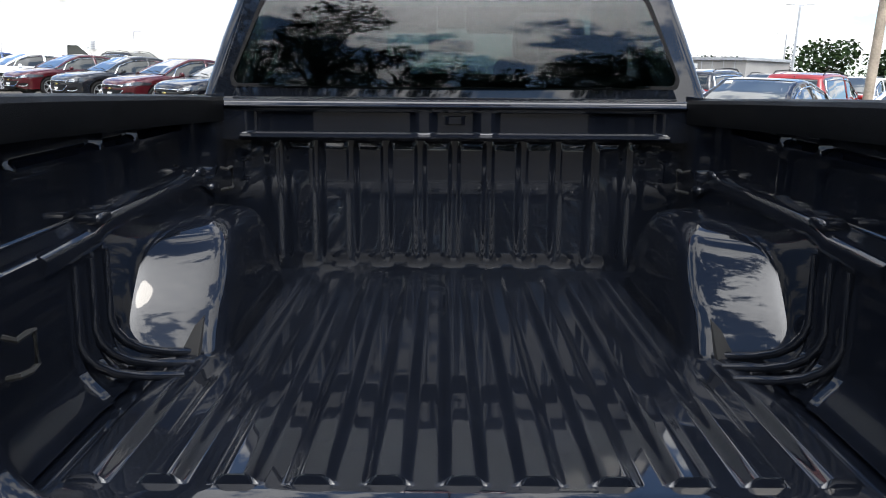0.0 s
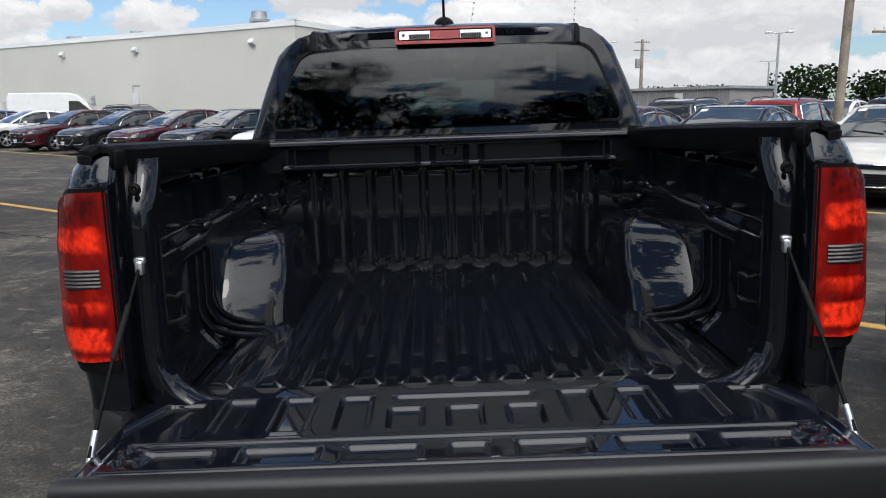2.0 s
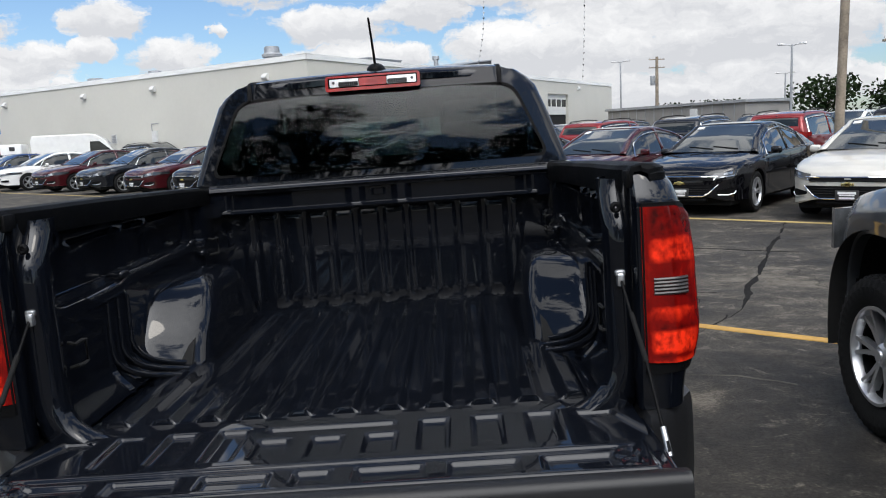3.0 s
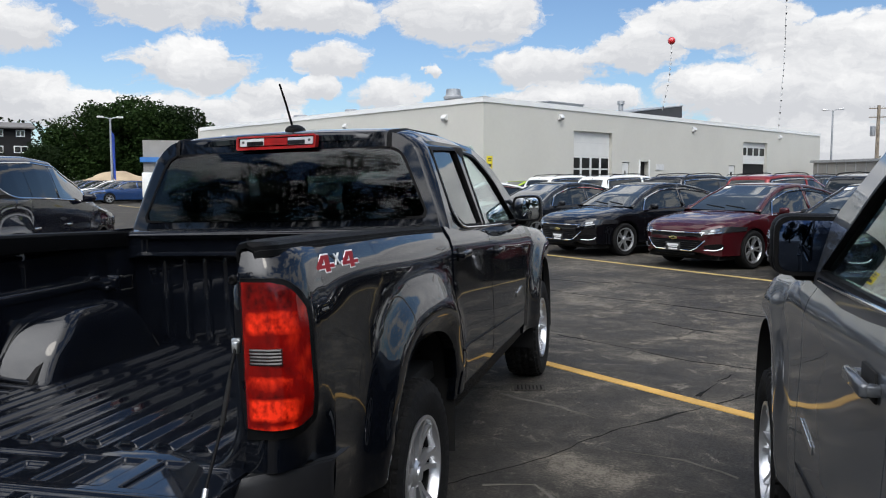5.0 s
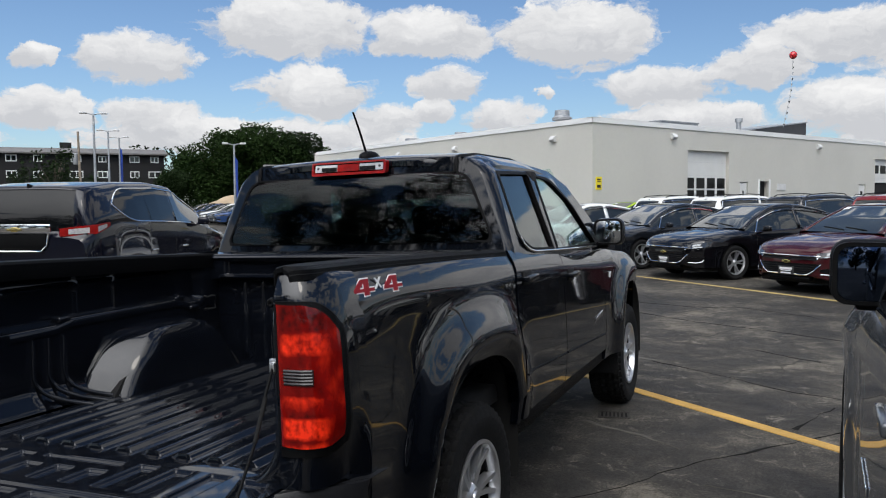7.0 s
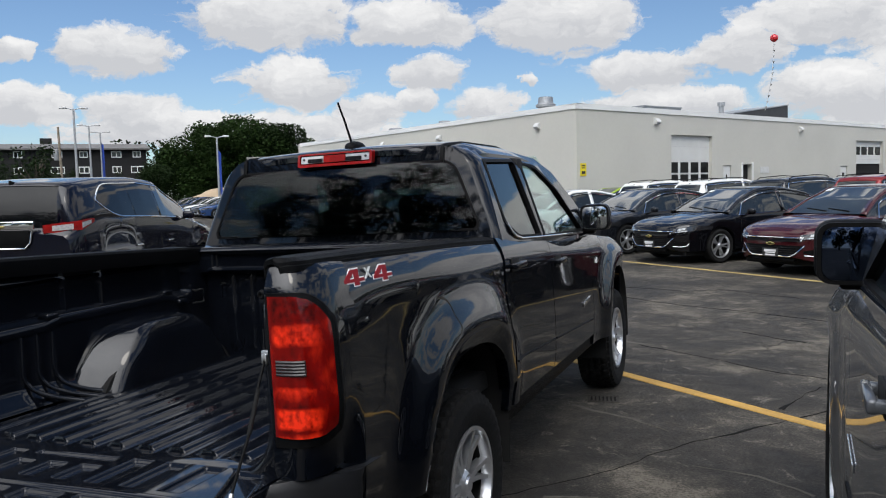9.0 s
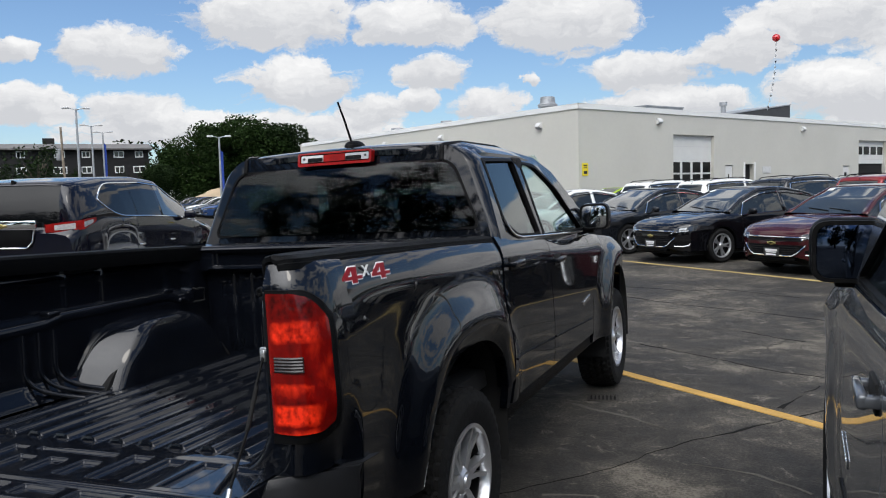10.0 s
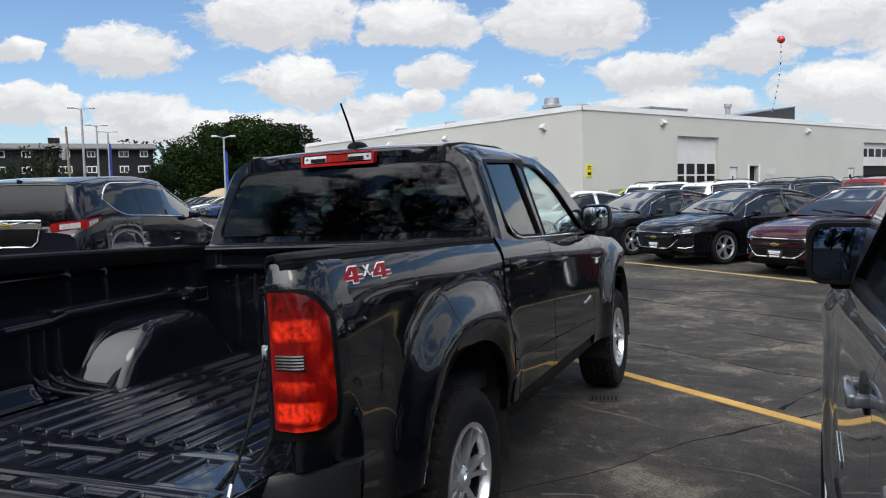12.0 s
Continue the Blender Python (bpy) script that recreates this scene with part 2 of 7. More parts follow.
M["lamp_black"] = material("dark_lamp_lens", (0.02, 0.021, 0.023), 0.12, 0.2, coat=1.0, spread=0.4, scale=30)
M["dark_pane"] = material("dark_window_pane", (0.004, 0.0045, 0.005), 0.10, 0.0, spread=0.3, scale=2.0, spec=0.2)
M["privacy"] = material("dark_rear_glass", (0.003, 0.0035, 0.004), 0.03, 0.0, coat=1.0, spread=0.3, scale=1.5, spec=0.02, coat_ior=1.25)
# door mirror glass in two tones: the reflected brightness is put into the base colour
M["own_mirror"] = material("mirror_glass_pale_reflection", (0.55, 0.58, 0.60), 0.01, 1.0)
M["mirror"] = material("mirror_glass", (0.045, 0.060, 0.095), 0.01, 1.0)
M["clear_lens"] = material("clear_lens", (0.50, 0.49, 0.49), 0.12, 0.3, coat=1.0, spread=0.4, scale=40)
M["smoke_lens"] = material("ribbed_clear_lens", (0.036, 0.033, 0.033), 0.35, 0.3, spec=0.3, coat=0.3, spread=0.75, scale=38)
M["head_lens"] = material("headlamp_lens", (0.20, 0.21, 0.22), 0.10, 0.7, coat=1.0, spread=0.6, scale=25)
M["gold"] = material("gold_badge", (0.62, 0.50, 0.20), 0.25, 0.9)
M["plate_white"] = material("plate_white", (0.7, 0.7, 0.7), 0.4, spread=0.05, scale=10)
M["badge_red"] = material("badge_red", (0.22, 0.009, 0.014), 0.45, spec=0.1)


def lens_material():
    """Red lamp lens: deep red, with the shine of reflectors behind it painted in as brighter patches."""
    mt = bpy.data.materials.new("red_lens")
    mt.use_nodes = True
    n, l = mt.node_tree.nodes, mt.node_tree.links
    b = n["Principled BSDF"]
    tc = n.new("ShaderNodeTexCoord")
    mp = n.new("ShaderNodeMapping")
    mp.inputs["Scale"].default_value = (26, 26, 15)
    l.new(tc.outputs["Object"], mp.inputs[0])
    nz = n.new("ShaderNodeTexNoise")
    nz.inputs["Scale"].default_value, nz.inputs["Detail"].default_value, nz.inputs["Distortion"].default_value = 1.0, 4.0, 0.25
    l.new(mp.outputs[0], nz.inputs["Vector"])
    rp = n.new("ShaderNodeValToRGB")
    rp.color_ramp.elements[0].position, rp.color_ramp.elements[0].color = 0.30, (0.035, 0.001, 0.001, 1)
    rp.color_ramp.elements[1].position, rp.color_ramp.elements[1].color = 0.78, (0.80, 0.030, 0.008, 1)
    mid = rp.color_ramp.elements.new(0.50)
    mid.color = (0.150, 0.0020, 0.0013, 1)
    # reflector bowls' shine painted into the colour: two level zones with fine upright flutes
    sp = n.new("ShaderNodeSeparateXYZ")
    l.new(tc.outputs["Object"], sp.inputs[0])
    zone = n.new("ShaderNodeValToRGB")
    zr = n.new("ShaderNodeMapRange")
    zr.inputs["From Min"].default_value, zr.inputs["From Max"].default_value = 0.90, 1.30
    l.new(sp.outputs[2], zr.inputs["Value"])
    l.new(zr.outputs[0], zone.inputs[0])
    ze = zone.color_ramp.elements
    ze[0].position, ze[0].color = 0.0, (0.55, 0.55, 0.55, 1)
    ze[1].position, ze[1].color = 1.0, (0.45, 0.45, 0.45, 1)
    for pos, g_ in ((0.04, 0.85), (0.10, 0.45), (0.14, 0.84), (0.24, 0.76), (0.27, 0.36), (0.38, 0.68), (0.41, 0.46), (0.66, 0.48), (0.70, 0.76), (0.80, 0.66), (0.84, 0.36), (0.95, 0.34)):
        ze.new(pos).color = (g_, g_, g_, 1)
    flute = n.new("ShaderNodeTexNoise")
    fm = n.new("ShaderNodeMapping")
    fm.inputs["Scale"].default_value = (75, 75, 55)
    l.new(tc.outputs["Object"], fm.inputs[0])
    flute.inputs["Scale"].default_value, flute.inputs["Detail"].default_value = 1.0, 2.0
    l.new(fm.outputs[0], flute.inputs["Vector"])

    def m(op, a, c):
        nd = n.new("ShaderNodeMath")
        nd.operation = op
        for i, v in enumerate((a, c)):
            if isinstance(v, (int, float)):
                nd.inputs[i].default_value = v
            else:
                l.new(v, nd.inputs[i])
        return nd.outputs[0]

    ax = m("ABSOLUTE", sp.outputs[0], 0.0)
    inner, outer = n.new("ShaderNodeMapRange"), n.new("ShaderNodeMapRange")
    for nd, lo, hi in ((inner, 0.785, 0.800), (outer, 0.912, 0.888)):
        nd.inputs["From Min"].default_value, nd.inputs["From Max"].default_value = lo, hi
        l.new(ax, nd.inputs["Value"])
    bowl_shine = m("MULTIPLY", inner.outputs[0], outer.outputs[0])
    flute_shine = m("ADD", 0.75, m("MULTIPLY", m("SUBTRACT", flute.outputs["Fac"], 0.5), 2.4))
    mixv = m("MULTIPLY", m("MULTIPLY", m("SUBTRACT", zone.outputs[0], 0.5), bowl_shine), flute_shine)
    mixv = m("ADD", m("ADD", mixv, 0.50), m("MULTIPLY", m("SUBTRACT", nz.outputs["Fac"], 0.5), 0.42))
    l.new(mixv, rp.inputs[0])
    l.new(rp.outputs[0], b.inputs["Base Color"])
    b.inputs["Roughness"].default_value = 0.25
    b.inputs["Coat Weight"].default_value, b.inputs["Coat Roughness"].default_value = 0.45, 0.02
    b.inputs["Specular IOR Level"].default_value = 0.15
    b.inputs["Subsurface Weight"].default_value = 0.0
    return mt


M["lens"] = lens_material()
M["red_lens"] = material("bright_red_lens", (0.20, 0.0045, 0.004), 0.25, coat=0.4, spread=0.35, scale=18.0, fine_spread=0.4, spec=0.2)


def asphalt_material():
    """Worn asphalt: dark new coat and greyer old coat, damp stains, tyre marks, cracks and grit."""
    mt = bpy.data.materials.new("asphalt")
    mt.use_nodes = True
    n, l = mt.node_tree.nodes, mt.node_tree.links
    b = n["Principled BSDF"]
    tc = n.new("ShaderNodeTexCoord")

    def nz(scale, detail, rough=0.55, dist=0.0, vec=None):
        nd = n.new("ShaderNodeTexNoise")
        nd.inputs["Scale"].default_value, nd.inputs["Detail"].default_value = scale, detail
        nd.inputs["Roughness"].default_value, nd.inputs["Distortion"].default_value = rough, dist
        l.new(vec or tc.outputs["Object"], nd.inputs["Vector"])
        return nd.outputs["Fac"]

    def m(op, a, c, clamp=False):
        nd = n.new("ShaderNodeMath")
        nd.operation, nd.use_clamp = op, clamp
        for i, v in enumerate((a, c)):
            if isinstance(v, (int, float)):
                nd.inputs[i].default_value = v
            else:
                l.new(v, nd.inputs[i])
        return nd.outputs[0]

    rot = n.new("ShaderNodeMapping")
    rot.inputs["Rotation"].default_value = (0, 0, radians(37))
    rot.inputs["Scale"].default_value = (0.8, 1.7, 1)
    l.new(tc.outputs["Object"], rot.inputs[0])
    broad = nz(0.16, 4)
    stain = nz(0.55, 7, 0.62, 2.2)
    scuff = nz(2.6, 7, 0.70, 2.5)
    streak = nz(1.6, 5, 0.6, 0.3, rot.outputs[0])
    grit = nz(60, 4, 0.75)
    patch = nz(7.0, 6, 0.68, 0.6)
    grain = nz(420, 2, 0.6)
    val = m("ADD", m("ADD", 0.72, m("MULTIPLY", m("SUBTRACT", broad, 0.5), 0.5)), m("ADD", m("ADD", m("MULTIPLY", m("SUBTRACT", stain, 0.5), 1.15), m("MULTIPLY", m("SUBTRACT", scuff, 0.57), 3.0, True)), m("ADD", m("MULTIPLY", m("SUBTRACT", streak, 0.5), 0.35), m("MULTIPLY", m("SUBTRACT", patch, 0.5), 0.55))))
    val = m("ADD", val, m("ADD", m("MULTIPLY", m("SUBTRACT", grit, 0.5), 1.0), m("MULTIPLY", m("SUBTRACT", grain, 0.5), 0.55)))
    rp = n.new("ShaderNodeValToRGB")
    e = rp.color_ramp.elements
    e[0].position, e[0].color = 0.46, (0.0137, 0.0125, 0.0110, 1)
    e[1].position, e[1].color = 0.96, (0.1444, 0.1277, 0.1026, 1)
    for pos, c in ((0.60, (0.0274, 0.0249, 0.0214, 1)), (0.74, (0.0433, 0.0391, 0.0331, 1)), (0.85, (0.0760, 0.0684, 0.0562, 1))):
        e.new(pos).color = c
    l.new(val, rp.inputs[0])
    # cracks
    vor = n.new("ShaderNodeTexVoronoi")
    vor.feature = "DISTANCE_TO_EDGE"
    vor.inputs["Scale"].default_value = 0.42
    warp = n.new("ShaderNodeVectorMath")
    warp.operation = "ADD"
    nd = n.new("ShaderNodeTexNoise")
    nd.inputs["Scale"].default_value, nd.inputs["Detail"].default_value = 1.1, 6
    l.new(tc.outputs["Object"], nd.inputs["Vector"])
    l.new(tc.outputs["Object"], warp.inputs[0])
    l.new(nd.outputs["Color"], warp.inputs[1])
    l.new(warp.outputs[0], vor.inputs["Vector"])
    line = m("MULTIPLY", m("SUBTRACT", 0.008, vor.outputs["Distance"]), 220.0, True)
    some = m("MULTIPLY", m("SUBTRACT", stain, 0.43), 6.0, True)
    crack = m("MULTIPLY", line, m("MULTIPLY", some, 0.55))
    mx = n.new("ShaderNodeMix")
    mx.data_type = "RGBA"
    l.new(crack, mx.inputs["Factor"])
    l.new(rp.outputs[0], mx.inputs[6])
    mx.inputs[7].default_value = (0.014, 0.013, 0.012, 1)
    l.new(mx.outputs[2], b.inputs["Base Color"])
    rr = n.new("ShaderNodeMapRange")
    rr.inputs["From Min"].default_value, rr.inputs["From Max"].default_value = 0.35, 0.65
    rr.inputs["To Min"].default_value, rr.inputs["To Max"].default_value = 0.68, 0.92
    b.inputs["Specular IOR Level"].default_value = 0.25
    l.new(stain, rr.inputs["Value"])
    l.new(rr.outputs[0], b.inputs["Roughness"])
    bp = n.new("ShaderNodeBump")
    bp.inputs["Strength"].default_value, bp.inputs["Distance"].default_value = 0.55, 0.012
    l.new(m("ADD", m("ADD", grit, m("MULTIPLY", grain, 0.5)), m("MULTIPLY", crack, -2.0)), bp.inputs["Height"])
    l.new(bp.outputs[0], b.inputs["Normal"])
    return mt


M["asphalt"] = asphalt_material()
M["line"] = material("yellow_line_paint", (0.38, 0.225, 0.05), 0.75, spread=0.45, scale=3.0, fine_spread=0.5, bump=0.3, bump_scale=120)
M["line_old"] = material("faded_yellow_paint", (0.30, 0.22, 0.075), 0.8, spread=0.5, scale=2.0, fine_spread=0.6, bump=0.3, bump_scale=120)
M["wall"] = material("painted_wall_panel", (0.512, 0.500, 0.450), 0.7, spread=0.05, scale=0.4, bump=0.08, bump_scale=30)
M["wall_trim"] = material("white_trim", (0.72, 0.72, 0.70), 0.5, spread=0.05, scale=1.0)
M["door_white"] = material("white_door_panel", (0.62, 0.62, 0.595), 0.5, spread=0.05, scale=2.0)
M["fixture"] = material("fixture_grey", (0.55, 0.55, 0.54), 0.45, spread=0.15, scale=6)
M["galv"] = material("galvanised_metal", (0.36, 0.37, 0.38), 0.45, 0.6, spread=0.25, scale=4)
M["roof_dark"] = material("dark_roof_metal", (0.035, 0.035, 0.037), 0.6, spread=0.2, scale=3)
M["sign_yellow"] = material("yellow_sign", (0.75, 0.60, 0.02), 0.5, spread=0.1, scale=6)
M["iron"] = material("cast_iron", (0.034, 0.031, 0.027), 0.8, spec=0.2, spread=0.4, scale=14.0, fine_spread=0.4, bump=0.3, bump_scale=120)
M["tar"] = material("crack_seal_tar", (0.011, 0.0105, 0.010), 0.9, spec=0.08, spread=0.4, scale=4.0, fine_spread=0.5, bump=0.3, bump_scale=90)
M["grit"] = material("pale_grit", (0.062, 0.057, 0.047), 0.9, spread=0.5, scale=5.0, fine_spread=0.7, bump=0.5, bump_scale=120)
M["bumper"] = material("grey_grained_plastic", (0.0075, 0.0077, 0.0085), 0.40, spec=0.32, spread=0.25, scale=4, bump=0.08, bump_scale=700)
M["ink"] = material("dark_ink", (0.02, 0.02, 0.02), 0.6)
M["brick_dark"] = material("dark_siding", (0.0040, 0.0038, 0.0042), 0.8, spread=0.3, scale=2.0, bump=0.2, bump_scale=40)
M["shingle"] = material("grey_shingle", (0.13, 0.125, 0.12), 0.9, spread=0.3, scale=1.5, bump=0.3, bump_scale=30)
M["wood_grey"] = material("weathered_pole_wood", (0.20, 0.165, 0.125), 0.85, spread=0.8, scale=2.2, bump=0.4, bump_scale=50)
M["soil"] = material("sandy_soil", (0.34, 0.26, 0.17), 0.95, spread=0.3, scale=0.8, bump=0.5, bump_scale=6)
M["leaf"] = material("leaf", (0.0125, 0.027, 0.005), 0.75, spec=0.12, spread=0.55, scale=0.8, fine_spread=0.6)
M["leaf_dark"] = material("dark_leaf", (0.0075, 0.0165, 0.0034), 0.75, spec=0.12, spread=0.5, scale=0.8, fine_spread=0.6)
M["bark"] = material("bark", (0.07, 0.055, 0.04), 0.9, spread=0.3, scale=5)
M["flag_blue"] = material("blue_flag", (0.02, 0.06, 0.32), 0.7, spread=0.2, scale=3)
M["balloon"] = material("red_balloon", (0.50, 0.015, 0.02), 0.3, coat=0.5, spread=0.1, scale=2)
M["fascia_blue"] = material("blue_fascia", (0.04, 0.16, 0.42), 0.4, spread=0.08, scale=1)
M["shed_metal"] = material("grey_shed_metal", (0.26, 0.25, 0.235), 0.6, 0.2, spread=0.15, scale=0.7)


# ---- building blocks ----
def finish(me, mat, angle=38):
    me.materials.append(mat)
    me.polygons.foreach_set("use_smooth", [True] * len(me.polygons))
    me.set_sharp_from_angle(angle=radians(angle))
    me.update()
    return me


def part(name, bm, mat, parent=None, label="", angle=38):
    """A bmesh as one mesh object under a thing or a part."""
    me = bpy.data.meshes.new(name)
    bmesh.ops.recalc_face_normals(bm, faces=bm.faces)
    bm.to_mesh(me)
    bm.free()
    ob = new(name, finish(me, mat, angle))
    ob.parent = parent
    if label:
        tagged(ob, label)
    return ob


def poly(name, verts, faces, mat, parent=None, label="", angle=38, fix=True):
    """Vertices and faces as one mesh object."""
    me = bpy.data.meshes.new(name)
    me.from_pydata([tuple(float(c) for c in v) for v in verts], [], [tuple(int(i) for i in f) for f in faces])
    if fix:
        bm = bmesh.new()
        bm.from_mesh(me)
        bmesh.ops.recalc_face_normals(bm, faces=bm.faces)
        bm.to_mesh(me)
        bm.free()
    ob = new(name, finish(me, mat, angle))
    ob.parent = parent
    if label:
        tagged(ob, label)
    return ob


def thing(name, label, category, where=None, group="", kind=""):
    ob = tagged(new(name), label, category, group, kind)
    ob.empty_display_size = 0.2
    if where is not None:
        ob.matrix_basis = where
    return ob


def grid_faces(nu, nv, base=0, wrap_u=False, wrap_v=False, keep=None):
    out = []
    for i in range(nu if wrap_u else nu - 1):
        for j in range(nv if wrap_v else nv - 1):
            if keep is None or keep(i, j):
                a, b = i, (i + 1) % nu
                c, d = j, (j + 1) % nv
                out.append((base + a * nv + c, base + b * nv + c, base + b * nv + d, base + a * nv + d))
    return out


def slab(name, P, off, mat, parent=None, label="", angle=38):
    """A sheet of points P[i][j] with thickness: its back lies off away from it, and its rim is closed."""
    P = np.asarray(P, float)
    nu, nv = P.shape[:2]
    Q = P + np.asarray(off, float)
    N = nu * nv
    verts = np.concatenate([P.reshape(-1, 3), Q.reshape(-1, 3)])
    faces = grid_faces(nu, nv)
    faces += [tuple(N + i for i in reversed(f)) for f in grid_faces(nu, nv)]
    rim = [i * nv for i in range(nu)] + [(nu - 1) * nv + j for j in range(1, nv)] + [i * nv + nv - 1 for i in range(nu - 2, -1, -1)] + [j for j in range(nv - 2, 0, -1)]
    for k in range(len(rim)):
        a, b = rim[k], rim[(k + 1) % len(rim)]
        faces.append((a, b, N + b, N + a))
    return poly(name, verts, faces, mat, parent, label, angle)


def box(bm, lo, hi, bevel=0.0, seg=2, m=None):
    """A bevelled block between two corners, into bm."""
    r = bmesh.ops.create_cube(bm, size=1.0)
    c = [(a + b) / 2 for a, b in zip(lo, hi)]
    s = [abs(b - a) for a, b in zip(lo, hi)]
    for v in r["verts"]:
        v.co = Vector((c[0] + v.co.x * s[0], c[1] + v.co.y * s[1], c[2] + v.co.z * s[2]))
    vs = r["verts"]
    if bevel > 0:
        es = list({e for v in vs for e in v.link_edges})
        out = bmesh.ops.bevel(bm, geom=es, offset=min(bevel, 0.49 * min(s)), segments=seg, affect="EDGES", profile=0.5)
        vs = list({v for f in out["faces"] for v in f.verts} | {v for v in vs if v.is_valid})
    if m is not None:
        bmesh.ops.transform(bm, matrix=m, verts=[v for v in vs if v.is_valid])
    return bm


def block(name, lo, hi, mat, parent=None, label="", bevel=0.004, seg=2, m=None):
    return part(name, box(bmesh.new(), lo, hi, bevel, seg, m), mat, parent, label)


def tube(name, pts, r, mat, parent=None, label="", n=8, taper=1.0, squash=1.0):
    """A round bar along points."""
    pts = [Vector(p) for p in pts]
    verts, faces = [], []
    for i, p in enumerate(pts):
        d = (pts[min(i + 1, len(pts) - 1)] - pts[max(i - 1, 0)]).normalized()
        side = d.cross(Vector((0, 0, 1)))
        if side.length < 1e-3:
            side = Vector((1, 0, 0))
        side.normalize()
        up = side.cross(d).normalized()
        rr = r * (1 + (taper - 1) * i / max(len(pts) - 1, 1))
        for k in range(n):
            a = 2 * math.pi * k / n
            verts.append(p + side * (rr * math.cos(a)) + up * (rr * squash * math.sin(a)))
    faces = grid_faces(len(pts), n, wrap_v=True)
    faces += [tuple(range(n)), tuple((len(pts) - 1) * n + k for k in range(n))]
    return poly(name, verts, faces, mat, parent, label, 50)


def lathe(profile, n, axis="x", wobble=None):
    """Vertices and faces of a closed profile of (radius, along) turned round an axis."""
    verts = []
    for k in range(n):
        a = 2 * math.pi * k / n
        for j, (r, h) in enumerate(profile):
            rr = r + (wobble(k, j) if wobble else 0.0)
            p = (h, rr * math.cos(a), rr * math.sin(a)) if axis == "x" else (rr * math.cos(a), rr * math.sin(a), h)
            verts.append(p)
    return verts, grid_faces(n, len(profile), wrap_u=True, wrap_v=True)


def prism(bm, pts, lo, hi, axis="x"):
    """A polygon (in the two other axes) pushed along an axis from lo to hi, into bm."""
    def at(p, h):
        return {"x": (h, p[0], p[1]), "y": (p[0], h, p[1]), "z": (p[0], p[1], h)}[axis]
    a = [bm.verts.new(at(p, lo)) for p in pts]
    b = [bm.verts.new(at(p, hi)) for p in pts]
    bm.faces.new(a)
    bm.faces.new(list(reversed(b)))
    for i in range(len(pts)):
        j = (i + 1) % len(pts)
        bm.faces.new((a[i], a[j], b[j], b[i]))
    return bm


def lerp(a, b, t):
    return a + (b - a) * t


def sstep(a, b, x):
    t = np.clip((np.asarray(x, float) - a) / (b - a), 0, 1)
    return t * t * (3 - 2 * t)


def pocket(X, Y, x0, x1, y0, y1, soft=0.012):
    """1 inside a rounded rectangle, 0 outside, with sloping walls."""
    return sstep(x0, x0 + soft, X) * (1 - sstep(x1 - soft, x1, X)) * sstep(y0, y0 + soft, Y) * (1 - sstep(y1 - soft, y1, Y))


# ---- ground ----
LOT = Vector((0.77, -0.638, 0))        # along the rows of the lot
AWAY = Vector((0.638, 0.77, 0))        # across them, away from the truck


def ground_z(x, y):
    """The lot is level but for a shallow dip along the truck's far side."""
    along = float(sstep(-2.0, 0.0, y) * (1 - sstep(4.8, 6.8, y)))
    return -0.048 * math.exp(-((x + 1.15) / 0.85) ** 2) * along


def make_ground():
    near_x = list(np.arange(-6, 8.01, 0.25))
    near_y = list(np.arange(-5, 12.01, 0.25))
    far = [14, 20, 30, 45, 70, 110, 180, 320, 600, 1200, 2500]
    xs = [-f for f in reversed(far)] + [-9] + near_x + [10] + far
    ys = [-f for f in reversed(far)] + [-8] + near_y + far
    P = [[(x, y, ground_z(x, y)) for y in ys] for x in xs]
    verts = [p for row in P for p in row]
    ob = poly("ground", verts, grid_faces(len(xs), len(ys)), M["asphalt"], fix=False)
    me = ob.data
    if me.polygons[0].normal.z < 0:
        me.flip_normals()
    tagged(ob, "worn dark grey asphalt car park with stains and cracks", "car park", kind="structure")


make_ground()


def painted_line(p, q, width, mat, label):
    p, q = Vector(p), Vector(q)
    d = (q - p).normalized()
    s = Vector((-d.y, d.x, 0)) * width / 2
    n = max(2, int((q - p).length / 0.3))
    rows = []
    for i in range(n + 1):
        c = p + (q - p) * i / n
        w = 1 + 0.06 * noise.noise((c.x * 3, c.y * 3, 0))
        rows.append([tuple(c + s * w * k + Vector((0, 0, ground_z(c.x, c.y) + (0.006 if abs(k) < 1 else 0.002)))) for k in (-1, -0.96, 0, 0.96, 1)])
    ob = slab("parking_line", rows, (0, 0, -0.02), mat)
    tagged(ob, label, "painted line", "painted lines of the car park", "structure")


